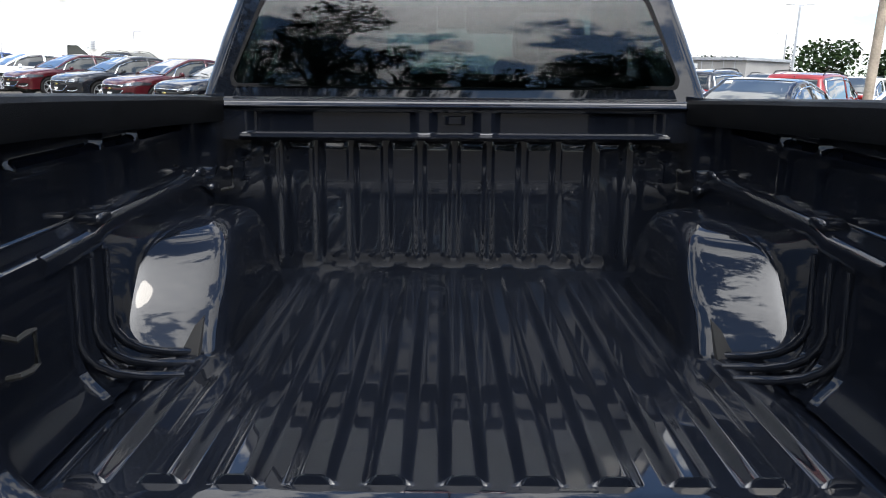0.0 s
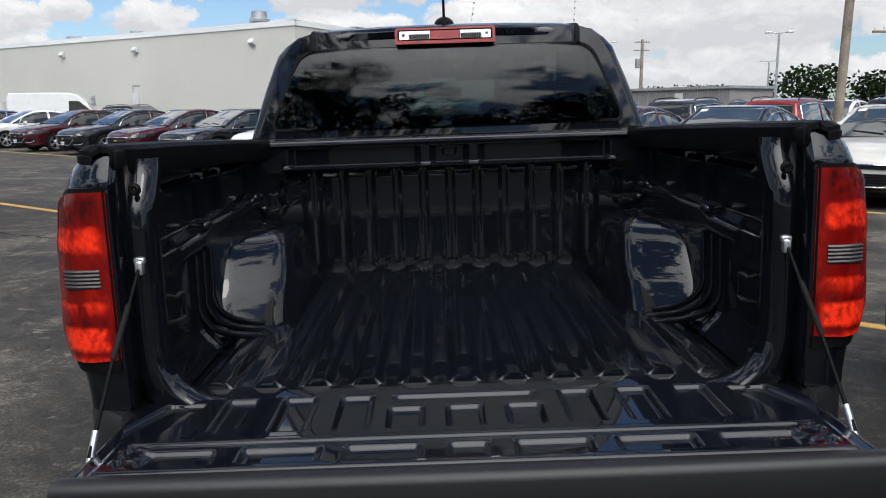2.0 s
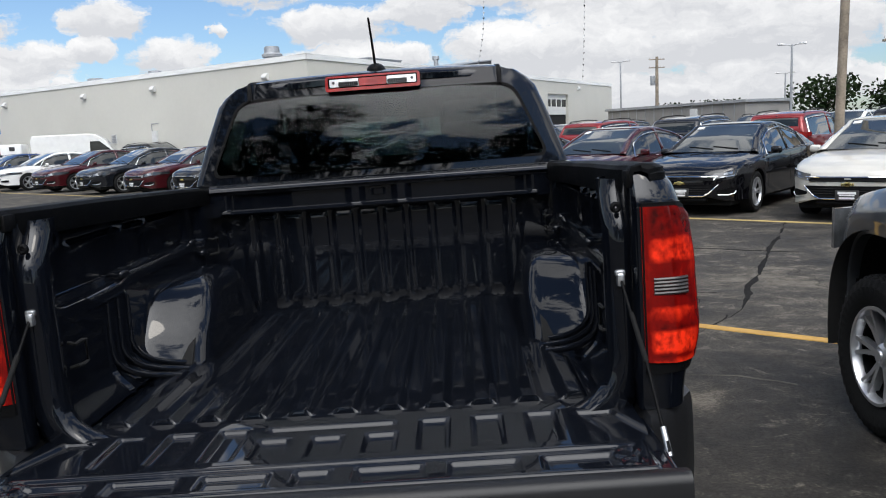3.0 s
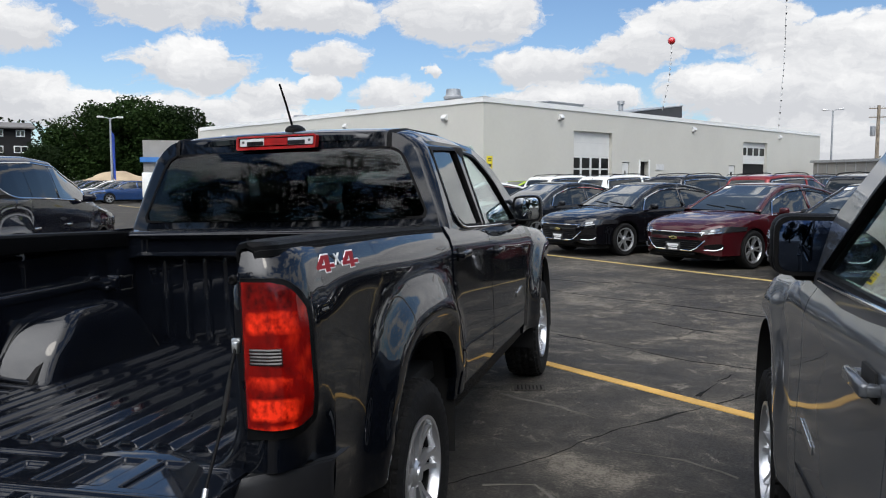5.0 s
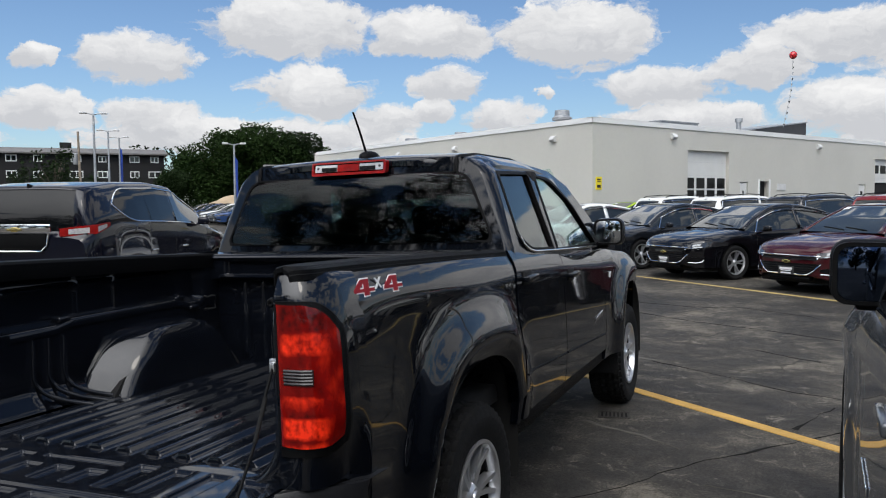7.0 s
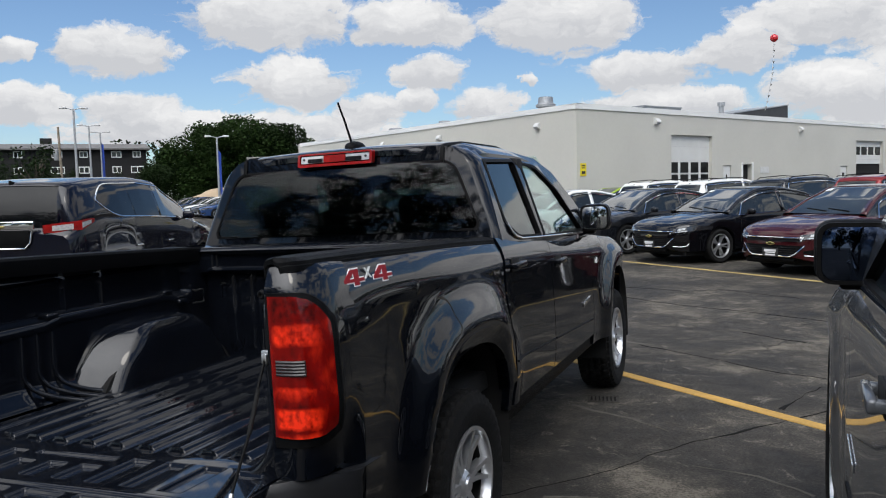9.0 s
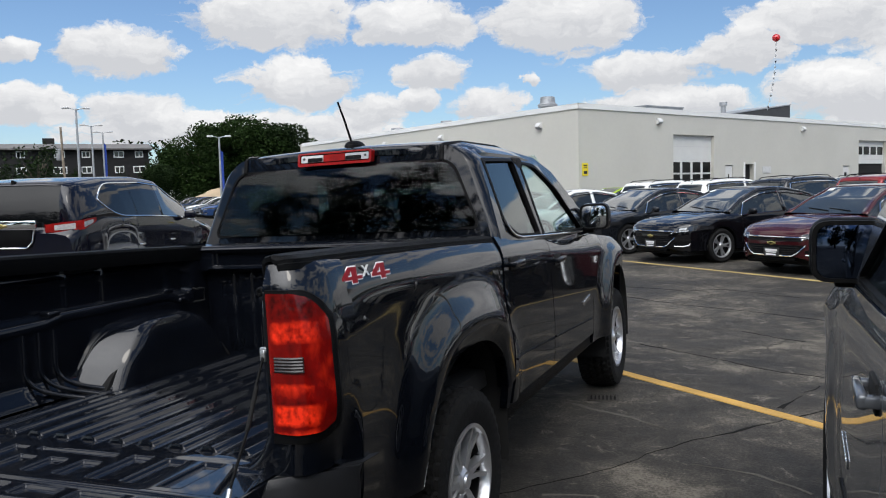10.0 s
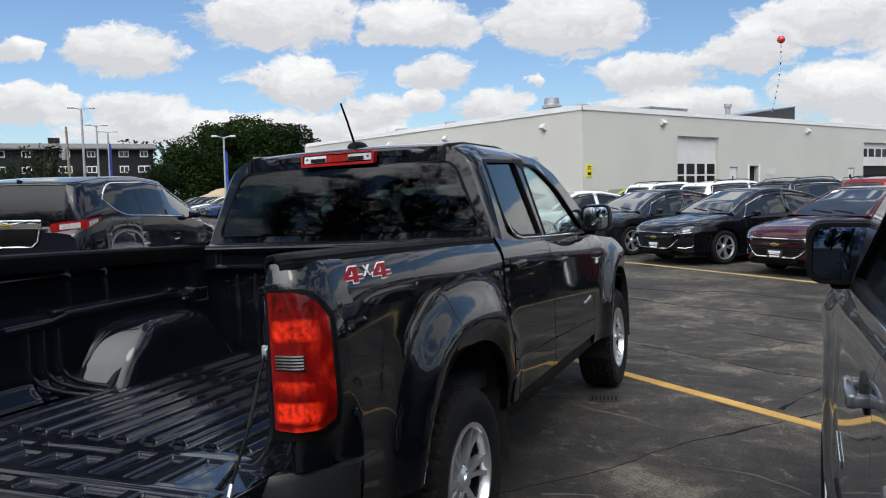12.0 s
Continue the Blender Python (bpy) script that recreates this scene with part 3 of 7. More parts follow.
def tar_seam(points, width, seed, label, mat=None):
    """A wandering seam of dark crack filler, lying a little proud of the asphalt."""
    rows = []
    for (x0, y0), (x1, y1) in zip(points, points[1:]):
        n = max(3, int(math.dist((x0, y0), (x1, y1)) / 0.10))
        d = Vector((x1 - x0, y1 - y0, 0)).normalized()
        sd = Vector((-d.y, d.x, 0))
        for i in range(n):
            t = i / n
            c = Vector((x0 + (x1 - x0) * t, y0 + (y1 - y0) * t, 0))
            c += sd * (0.05 * noise.noise((c.x * 1.3 + seed, c.y * 1.3, 0)) + 0.03 * noise.noise((c.x * 7, c.y * 7 + seed, 0)))
            w = width * (0.6 + 0.8 * abs(noise.noise((c.x * 4, c.y * 4, seed))) + 0.3 * noise.noise((c.x * 15, c.y * 15, seed)))
            w *= min(1.0, max(0.04, 0.45 + 1.6 * noise.noise((c.x * 1.9 + 3 * seed, c.y * 1.9, 0.5))))
            z = ground_z(c.x, c.y)
            rows.append([tuple(c + sd * w * k + Vector((0, 0, z + (0.003 if abs(k) < 0.5 else 0.0005)))) for k in (-0.5, -0.3, 0.3, 0.5)])
    ob = slab("crack_seal", rows, (0, 0, -0.01), mat or M["tar"])
    tagged(ob, label, "crack seal", "sealed cracks in the asphalt", "structure")


tar_seam([(0.2, 1.2), (0.75, 1.9), (1.21, 2.49), (1.58, 3.13), (2.46, 4.17), (3.6, 6.6), (5.26, 10.15)], 0.085, 1, "dark sealed seam running across the car park")
tar_seam([(-4.0, 11.9), (0.09, 9.32), (0.91, 8.69), (1.79, 8.32), (4.2, 6.9)], 0.055, 2, "thin dark sealed crack in the asphalt")
tar_seam([(-0.6, 10.6), (0.8, 10.1), (1.3, 10.4), (2.4, 9.6)], 0.035, 3, "thin dark sealed crack in the asphalt")
tar_seam([(2.08, 4.02), (2.22, 4.40), (2.38, 4.86)], 0.05, 9, "short dark tar mark by the yellow line")
tar_seam([(2.16, 3.80), (2.30, 4.00), (2.42, 4.22)], 0.045, 10, "short dark tar mark by the yellow line")
tar_seam([(1.70, 6.95), (1.96, 6.76), (2.39, 6.47)], 0.025, 11, "thin dark sealed crack in the asphalt")
tar_seam([(0.50, 6.20), (0.67, 6.12), (0.92, 6.06), (1.10, 6.10)], 0.07, 12, "pale grit washed along a crack", M["grit"])
tar_seam([(1.50, 5.68), (1.70, 5.78), (1.98, 5.98)], 0.05, 13, "pale grit washed along a crack", M["grit"])
tar_seam([(0.8, 6.0), (1.12, 5.83), (1.66, 5.45), (2.09, 5.13), (2.7, 4.9)], 0.022, 5, "thin dark sealed crack in the asphalt")
tar_seam([(-9.0, 10.0), (-5.0, 7.4), (-2.6, 6.2), (-1.3, 4.0)], 0.045, 4, "thin dark sealed crack in the asphalt")
tar_seam([(0.70, 3.72), (0.89, 3.63), (1.16, 3.51), (1.48, 3.19)], 0.06, 6, "pale grit washed along a crack", M["grit"])
tar_seam([(1.62, 2.70), (1.95, 2.62), (2.3, 2.35)], 0.06, 7, "pale grit washed along a crack", M["grit"])
tar_seam([(0.95, 2.0), (1.20, 2.05), (1.42, 1.85)], 0.07, 8, "pale grit washed along a crack", M["grit"])


def drain_grate(p, turn, wide, deep):
    """A small cast iron grate, flush with the asphalt: a rim and level bars over a near-black sheet that stands for the
    shaded pit.
    """
    root = thing("drain_grate", "small dark cast iron drain grate set in asphalt", "drain grate", pose(p[0], p[1], ground_z(*p), 0, 0, turn))
    bm = bmesh.new()
    for lo, hi in (((-wide, -deep, -0.02), (wide, -deep + 0.022, 0.007)), ((-wide, deep - 0.022, -0.02), (wide, deep, 0.007)), ((-wide, -deep + 0.022, -0.02), (-wide + 0.022, deep - 0.022, 0.007)), ((wide - 0.022, -deep + 0.022, -0.02), (wide, deep - 0.022, 0.007))):
        box(bm, lo, hi, 0.002, 1)
    part("rim", bm, M["iron"], root)
    block("pit_shade", (-wide + 0.022, -deep + 0.022, -0.02), (wide - 0.022, deep - 0.022, 0.0025), M["tar"], root, bevel=0.001, seg=1)
    for i in range(6):
        x = lerp(-wide + 0.045, wide - 0.045, i / 5)
        block("bar", (x - 0.008, -deep + 0.022, 0.001), (x + 0.008, deep - 0.022, 0.007), M["iron"], root, bevel=0.002, seg=1)


drain_grate((0.87, 3.92), 12, 0.115, 0.085)
_p = Vector((1.68, 4.14, 0))
painted_line(_p - Vector((0.80, -0.60, 0)) * 22, _p + Vector((0.80, -0.60, 0)) * 14, 0.105, M["line"], "yellow painted parking line on worn asphalt")
_p = Vector((1.32, 12.75, 0))
painted_line(_p - LOT * 40, _p + LOT * 16, 0.10, M["line_old"], "faded yellow parking line in front of the parked sedans")


# ---- wheels ----
def wheel(parent, x, y, z, r, rim_r, width, side, mat=None, spokes=6, tread=True, n=176, twin=True, fat=1.0):
    """A wheel at the given hub; side is +1 or -1, the way its face looks along x. The rim is the part, its tyre and hub are sub-parts."""
    mat = mat or M["alloy"]
    w2 = width / 2
    bm = bmesh.new()
    # barrel and lip
    prof = [(rim_r * 0.90, w2 * 0.55), (rim_r * 0.97, w2 * 0.80), (rim_r * 1.02, w2 * 0.86), (rim_r * 1.02, w2 * 0.93), (rim_r * 0.955, w2 * 0.93), (rim_r * 0.90, w2 * 0.70)]
    v, f = lathe(prof, 40)
    vs = [bm.verts.new(p) for p in v]
    for q in f:
        bm.faces.new([vs[i] for i in q])
    # hub disc
    prof = [(0.001, w2 * 0.35), (0.001, w2 * 0.72), (rim_r * 0.18, w2 * 0.74), (rim_r * 0.26, w2 * 0.62), (rim_r * 0.28, w2 * 0.35)]
    v, f = lathe(prof, 24)
    vs = [bm.verts.new(p) for p in v]
    for q in f:
        bm.faces.new([vs[i] for i in q])
    spoke_sets = []
    for k in range(spokes):
        a0 = 2 * math.pi * k / spokes
        sv, sf = [], []
        for da in ((-0.17, 0.17) if twin else (0.0,)):
            wid = rim_r * (0.10 if twin else 0.17) * fat
            ring = []
            for t, dep in ((0.24, 0.66), (0.6, 0.70), (0.97, 0.84)):
                a = a0 + da * (0.35 + 0.75 * t)
                c = Vector((0, math.cos(a), math.sin(a))) * (rim_r * t)
                s = Vector((0, -math.sin(a), math.cos(a))) * wid * (1.15 - 0.25 * t)
                d0, d1 = w2 * dep, w2 * (dep - 0.32)
                ring.append([c + s + Vector((d1, 0, 0)), c + s * 0.8 + Vector((d0, 0, 0)), c - s * 0.8 + Vector((d0, 0, 0)), c - s + Vector((d1, 0, 0))])
            b0 = len(sv)
            sv += [p for row in ring for p in row]
            sf += [(b0 + 4 * i + j, b0 + 4 * i + 4 + j, b0 + 4 * i + 4 + (j + 1) % 4, b0 + 4 * i + (j + 1) % 4) for i in range(2) for j in range(4)]
            sf += [(b0, b0 + 1, b0 + 2, b0 + 3), (b0 + 11, b0 + 10, b0 + 9, b0 + 8)]
        if twin:
            sf.append((2, 1, 13, 14))
        spoke_sets.append((sv, sf))
    rim = part("wheel", bm, mat, parent, angle=30)
    rim.matrix_basis = pose(x, y, z, 0, 0, 0 if side > 0 else 180)
    for sv, sf in spoke_sets:
        poly("spoke", sv, sf, mat, rim, angle=30)
    # near-black barrel, and a widened disc below, stand for the shade between spokes
    v, f = lathe([(rim_r * 0.88, -w2 * 0.9), (rim_r * 0.92, w2 * 0.60), (rim_r * 0.86, w2 * 0.58), (rim_r * 0.80, -w2 * 0.9)], 32)
    poly("shade_barrel", v, f, M["plastic"], rim)
    # tyre
    sh = r - rim_r
    prof = [(rim_r * 0.98, -w2 * 0.80), (rim_r + sh * 0.30, -w2 * 0.97), (rim_r + sh * 0.62, -w2 * 1.02), (rim_r + sh * 0.86, -w2 * 0.93), (r - 0.012, -w2 * 0.80)]
    cols = 13 if tread else 5
    for j in range(cols):
        t = -0.78 + 1.56 * j / (cols - 1)
        prof.append((r - 0.006 * abs(t) ** 3, w2 * t))
    prof += [(r - 0.012, w2 * 0.80), (rim_r + sh * 0.86, w2 * 0.93), (rim_r + sh * 0.62, w2 * 1.02), (rim_r + sh * 0.30, w2 * 0.97), (rim_r * 0.98, w2 * 0.80)]

    def cut(k, j):
        if not tread:
            return 0.0
        i = j - 5
        if i == -2 or i == cols + 1:
            return 0.005 if k % 4 > 1 else -0.003
        if i < -1 or i > cols:
            return 0.0
        if i in (3, 6, 9):
            return -0.013
        return -0.013 if (k + i // 2 + (i > 6)) % 4 == 0 else 0.0

    v, f = lathe(prof, n if tread else 40, wobble=cut)
    poly("tyre", v, f, M["rubber"], rim, angle=25)
    v, f = lathe([(0.001, w2 * 0.66), (0.001, w2 * 0.80), (rim_r * 0.12, w2 * 0.80), (rim_r * 0.15, w2 * 0.70)], 20)
    poly("hub_cap", v, f, M["alloy"], rim)
    v, f = lathe([(0.001, -w2 * 0.6), (0.001, w2 * 0.12), (rim_r * 0.80, w2 * 0.12), (rim_r * 0.80, -w2 * 0.6)], 28)
    poly("brake_shade_disc", v, f, M["dark"], rim)
    return rim


# ---- pickup truck ----
# x to its right, y ahead, z up; the tailgate hinge lies at y = 0
REAR_AXLE, FRONT_AXLE, HUB, TYRE = 1.08, 4.338, 0.382, 0.382
ARCH, ARCH_Z = 0.470, 0.475


def rail_z(y):
    return float(np.interp(y, [-0.03, 0.4, 1.0, 1.58], [1.398, 1.388, 1.368, 1.345]))


def belt_z(y):
    return float(np.interp(y, [1.55, 1.9, 2.4, 3.3, 3.7, 4.3, 4.8, 5.05], [1.345, 1.325, 1.30, 1.24, 1.225, 1.17, 1.08, 0.98]))


BULGE = {"flare": 1.0}          # how far the wheel arches stand out, for the truck being built


def side_x(y, z, top):
    """Half width of the body side: shoulder below the top edge, a crease, flares round the wheels, and the nose drawing in."""
    t = (top - z)
    x = np.interp(t, [0.0, 0.015, 0.05, 0.095, 0.108, 0.16, 0.24, 0.36, 0.50, 0.66, 0.85], [0.846, 0.864, 0.876, 0.889, 0.891, 0.889, 0.890, 0.896, 0.899, 0.892, 0.862])
    for ya in (REAR_AXLE, FRONT_AXLE):
        d = (abs(y - ya) ** SQUARE + abs(z - ARCH_Z) ** SQUARE) ** (1 / SQUARE)
        swell = BULGE["flare"] * 0.056 * math.exp(-(max(0, d - ARCH - 0.080) / 0.120) ** 2.2) - 0.034 * min(1.0, max(0.0, (ARCH + 0.072 - d) / 0.072))
        x += swell * (1 - 0.45 * float(sstep(1.42, 1.585, y)) * (y < 2.5))
    x += 0.026 * math.exp(-(y / 0.24) ** 2) * float(sstep(0.06, 0.22, t))
    x -= 0.20 * max(0.0, (y - 4.3) / 0.75) ** 1.8
    return float(x)


SQUARE = 2.5          # how square the wheel openings are


def arch_at(a, r):
    """A point (along, up) of a wheel opening's outline, from the middle of the opening."""
    c, q = math.cos(a), math.sin(a)
    return r * math.copysign(abs(c) ** (2 / SQUARE), c), r * math.copysign(abs(q) ** (2 / SQUARE), q)


def low_z(y, base):
    z = base
    for ya in (REAR_AXLE, FRONT_AXLE):
        d = abs(y - ya)
        if d < ARCH:
            z = max(z, ARCH_Z + (ARCH ** SQUARE - d ** SQUARE) ** (1 / SQUARE))
    return z


def side_panel(root, name, y0, y1, top, base, sgn, mat, label="", rows=26):
    ys = list(np.linspace(y0, y1, max(6, int((y1 - y0) / 0.03))))
    for ya in (REAR_AXLE, FRONT_AXLE):
        for s in (-1, 1):
            for a in np.linspace(0.0, 1.2, 14):
                yy = ya + s * ARCH * math.cos(a * 0.5)
                ys += [yy] if y0 < yy < y1 else []
            for e in (0.0005, -0.0005):
                yy = ya + s * (ARCH * math.cos(math.asin(min(1, max(-1, (base - ARCH_Z) / ARCH)))) + e)
                ys += [yy] if y0 < yy < y1 else []
    ys = sorted(set(round(v, 4) for v in ys))
    P = []
    for y in ys:
        zt, zb = top(y), low_z(y, base)
        col = []
        for j in range(rows):
            t = (j / (rows - 1)) ** 0.85
            z = lerp(zt, zb, t)
            col.append((sgn * side_x(y, z, zt), y, z))
        P.append(col)
    return slab(name, P, (-sgn * 0.035, 0, 0), mat, root, label, 28)


def corner_tuck(z, t):
    """How far the rear corner draws in towards its top and foot; t runs round the corner."""
    top = rail_z(0.16) - 0.018
    return (0.920 - side_x(0.16, min(z, top), top) + 0.02 * max(0, (0.72 - z) / 0.12)) * float(sstep(0.12, 0.62, t)) + min(0.034, 0.036 * max(0.0, (1.0 - z) / 0.14) ** 1.5) * float(sstep(0.25, 0.60, t) * (1 - sstep(0.75, 1.0, t)))


def corner_path(n=22):
    """From the gate opening round the rear corner to the body side (x, y), for the right side."""
    pts = [(0.757, -0.030), (0.757, -0.074), (0.763, -0.080), (0.80, -0.081), (0.850, -0.077), (0.885, -0.063), (0.912, -0.038), (0.9245, -0.005), (0.9285, 0.03), (0.9266, 0.08), (0.920, 0.16)]
    d = [0.0]
    for a, b in zip(pts, pts[1:]):
        d.append(d[-1] + math.dist(a, b))
    u = np.linspace(0, d[-1], n)
    return np.stack([np.interp(u, d, [p[0] for p in pts]), np.interp(u, d, [p[1] for p in pts])], 1), u / d[-1]


def window_frame(bm, outer, hole, fn, thick):
    """A flat-ish plate with a hole; outer and hole are outlines with the same count of points; fn lays (u, v) into space."""
    n = len(outer)
    rings = []
    for off in (0.0, thick):
        for line in (outer, hole):
            rings.append([bm.verts.new(fn(u, v, off)) for u, v in line])
    o0, h0, o1, h1 = rings
    for i in range(n):
        j = (i + 1) % n
        bm.faces.new((o0[i], o0[j], h0[j], h0[i]))
        bm.faces.new((o1[i], h1[i], h1[j], o1[j]))
        bm.faces.new((h0[i], h0[j], h1[j], h1[i]))
        bm.faces.new((o0[i], o1[i], o1[j], o0[j]))
    return bm


def outline(corners, radii, n=6):
    """A polygon with rounded corners."""
    out = []
    m = len(corners)
    for i in range(m):
        p, a, b = Vector(corners[i]), Vector(corners[i - 1]), Vector(corners[(i + 1) % m])
        r = radii[i] if isinstance(radii, (list, tuple)) else radii
        da, db = (a - p).normalized(), (b - p).normalized()
        s, e = p + da * r, p + db * r
        for k in range(n):
            t = k / (n - 1)
            out.append(tuple(s * (1 - t) ** 2 + p * 2 * t * (1 - t) + e * t * t))
    return out


def fan(name, ring, off, mat, parent, label=""):
    """A pane: an outline in space with a little thickness."""
    n = len(ring)
    off = Vector(off)
    verts = [Vector(p) for p in ring] + [Vector(p) + off for p in ring]
    faces = [tuple(range(n)), tuple(range(2 * n - 1, n - 1, -1))] + [(i, (i + 1) % n, n + (i + 1) % n, n + i) for i in range(n)]
    return poly(name, verts, faces, mat, parent, label)


def bed(root, mat, bmat):
    """The load bed: floor, front wall, inner walls, wheel housings, rails and their fittings."""
    # ribbed floor
    xs = np.linspace(-0.75, 0.75, 361)
    ys = np.concatenate([[0.02, 0.06], [0.09, 0.105, 0.113, 0.117, 0.119, 0.121, 0.125, 0.14], np.linspace(0.2, 1.44, 12), np.linspace(1.46, 1.545, 6)])
    X, Y = np.meshgrid(xs, ys, indexing="ij")
    ph = np.abs(((X + 0.0625) / 0.125) % 1.0 - 0.5) * 2          # 0 on a rib's middle, 1 in a groove's
    rib = 1 - sstep(0.24, 0.74, ph)
    ends = sstep(0.117, 0.1205, Y) * (1 - sstep(1.46, 1.50, Y)) * (1 - sstep(0.645, 0.665, np.abs(X)))
    Z = 0.776 + 0.017 * rib * ends + 0.05 * sstep(0.69, 0.80, np.abs(X)) ** 1.3 - 0.004 * (1 - sstep(0.03, 0.09, Y))
    slab("bed_floor", np.stack([X, Y, Z], -1), (0, 0, -0.02), bmat, root, "glossy dark ribbed steel bed floor", 30)
    # front wall
    xs = np.linspace(-0.806, 0.806, 323)
    zs = np.concatenate([np.linspace(0.775, 0.85, 8), np.linspace(0.87, 1.12, 6), np.linspace(1.13, 1.24, 8)])
    X, Z = np.meshgrid(xs, zs, indexing="ij")
    ph = np.abs(((X + 0.056) / 0.1122) % 1.0 - 0.5) * 2
    rib = sstep(0.10, 0.42, ph) * sstep(0.80, 0.835, Z) * (1 - sstep(1.190, 1.215, Z)) * (1 - sstep(0.60, 0.63, np.abs(X)))
    Yw = 1.545 - 0.0062 * rib
    slab("bed_front_wall", np.stack([X, Yw, Z], -1), (0, 0.025, 0), bmat, root, "dark painted bed front wall with upright ribs", 30)
    # header rail on the front wall, with three long pockets
    xs = np.linspace(-0.752, 0.752, 227)
    zs = np.linspace(0, 1, 61)
    X, T = np.meshgrid(xs, zs, indexing="ij")
    Zh = 1.350 - 0.134 * T
    dep = pocket(X, T, -0.67, -0.115, 0.32, 0.84, 0.03) + pocket(X, T, -0.085, 0.085, 0.32, 0.84, 0.03) + pocket(X, T, 0.115, 0.67, 0.32, 0.84, 0.03)
    dep = dep - 0.4 * pocket(X, T, -0.03, 0.03, 0.42, 0.62, 0.012)
    bead = np.exp(-((T - 0.19) / 0.055) ** 2) + np.exp(-((T - 0.92) / 0.050) ** 2) * (np.abs(X) < 0.69)
    Yh = 1.492 + 0.020 * dep - 0.017 * bead + 0.05 * sstep(0.06, 0.0, T)
    slab("bed_header_rail", np.stack([X, Yh, Zh], -1), (0, 0.035, 0), bmat, root, "dark header rail with three pockets above the bed wall", 30)
    block("header_top", (-0.74, 1.545, 1.300), (0.74, 1.583, 1.338), bmat, root, bevel=0.01)
    for s in (-1, 1):
        # inner wall: deep above the ledge, standing in below it, curving into the floor
        ys = np.linspace(-0.025, 1.55, 190)
        zs = np.concatenate([np.linspace(1.36, 1.15, 30), np.linspace(1.145, 1.09, 10), np.linspace(1.08, 0.90, 10), np.linspace(0.885, 0.79, 8)])
        Yg, Zg = np.meshgrid(ys, zs, indexing="ij")
        reach = sstep(0.10, 0.20, Yg) * (1 - sstep(1.36, 1.44, Yg))
        upper = sstep(1.105, 1.140, Zg)
        x = 0.748 + 0.050 * upper * reach - 0.055 * (1 - sstep(0.79, 0.90, Zg)) ** 2
        beads = np.zeros_like(Yg)
        for yc in (0.665, 0.870):
            beads += np.exp(-((Yg - yc) / 0.013) ** 2) * (Zg > 1.13) * (1 - sstep(1.31, 1.33, Zg))
        beads += 0.9 * np.exp(-((Zg - 1.262) / 0.011) ** 2) * pocket(Yg, Zg, 0.30, 1.25, 1.0, 1.5, 0.02)
        beads += 0.8 * pocket(Yg, Zg, 1.265, 1.385, 1.0, 1.36, 0.025)
        x = x - 0.020 * np.clip(beads, 0, 1) * upper
        for yc in (0.40, 0.473, 0.546):
            x = x - 0.009 * np.exp(-((Yg - yc) / 0.011) ** 2) * (1 - sstep(1.055, 1.075, Zg))
        slab("bed_inner_wall", np.stack([s * x, Yg, Zg], -1), (s * 0.012, 0, 0), bmat, root, "dark painted inner bed wall with stamped beads", 30)
        # ledge with its bright stamped corners
        slab("bed_ledge", [[(s * 0.798, y, 1.146 - 0.02 * k), (s * 0.752, y, 1.138 - 0.02 * k), (s * 0.736, y, 1.124 - 0.02 * k), (s * 0.742, y, 1.098 - 0.02 * k)] for y, k in ((0.30, 1.2), (0.52, 1.0), (0.56, 0.3), (0.60, 0.0), (0.9, -0.1), (1.22, -0.3), (1.27, 0.2), (1.33, 1.6), (1.37, 2.4))], (s * 0.012, 0, 0), bmat, root, "", 75)
        for yc, xx, zc in ((0.56, 0.765, 1.132), (1.245, 0.768, 1.140), (1.335, 0.755, 1.085)):
            block("stake_pad", (min(s * (xx - 0.030), s * (xx + 0.030)), yc - 0.032, zc - 0.012), (max(s * (xx - 0.030), s * (xx + 0.030)), yc + 0.032, zc + 0.016), bmat, root, bevel=0.012, seg=3)
        # wheel housing: a rounded dome against the wall
        zt_ = [0.772, 0.85, 0.893, 0.935, 0.974, 1.005, 1.029, 1.045, 1.055, 1.061, 1.063]
        at_ = [0.470, 0.430, 0.405, 0.375, 0.342, 0.308, 0.270, 0.220, 0.160, 0.09, 0.002]
        wt_ = [0.215, 0.208, 0.205, 0.201, 0.195, 0.187, 0.174, 0.154, 0.125, 0.078, 0.002]
        rows = []
        for z in np.concatenate([np.linspace(0.772, 1.03, 16), np.linspace(1.036, 1.063, 8)]):
            a_, w_ = float(np.interp(z, zt_, at_)), float(np.interp(z, zt_, wt_))
            c_, e_ = min(1.0, a_ / 0.34), min(1.0, w_ / 0.16)
            half = [(0.0, a_ + 0.012 * c_), (0.030 * e_, a_), (w_ - 0.060 * e_, a_ - 0.070 * c_), (w_ - 0.016 * e_, a_ - 0.105 * c_), (w_, a_ - 0.165 * c_)]
            plan = [(u_, -v_) for u_, v_ in half] + [(w_, 0.0)] + [(u_, v_) for u_, v_ in reversed(half)]
            for turn in range(3):
                cut_ = [plan[0]]
                for p_, q_ in zip(plan, plan[1:]):
                    cut_ += [(lerp(p_[0], q_[0], t_), lerp(p_[1], q_[1], t_)) for t_ in (0.22, 0.78)]
                plan = cut_ + [plan[-1]]
            rows.append([(s * (0.757 - u_), REAR_AXLE + v_, z) for u_, v_ in plan])
        slab("wheel_housing", rows, (0, 0, -0.010), bmat, root, "glossy dark steel wheel housing in the bed", 50)
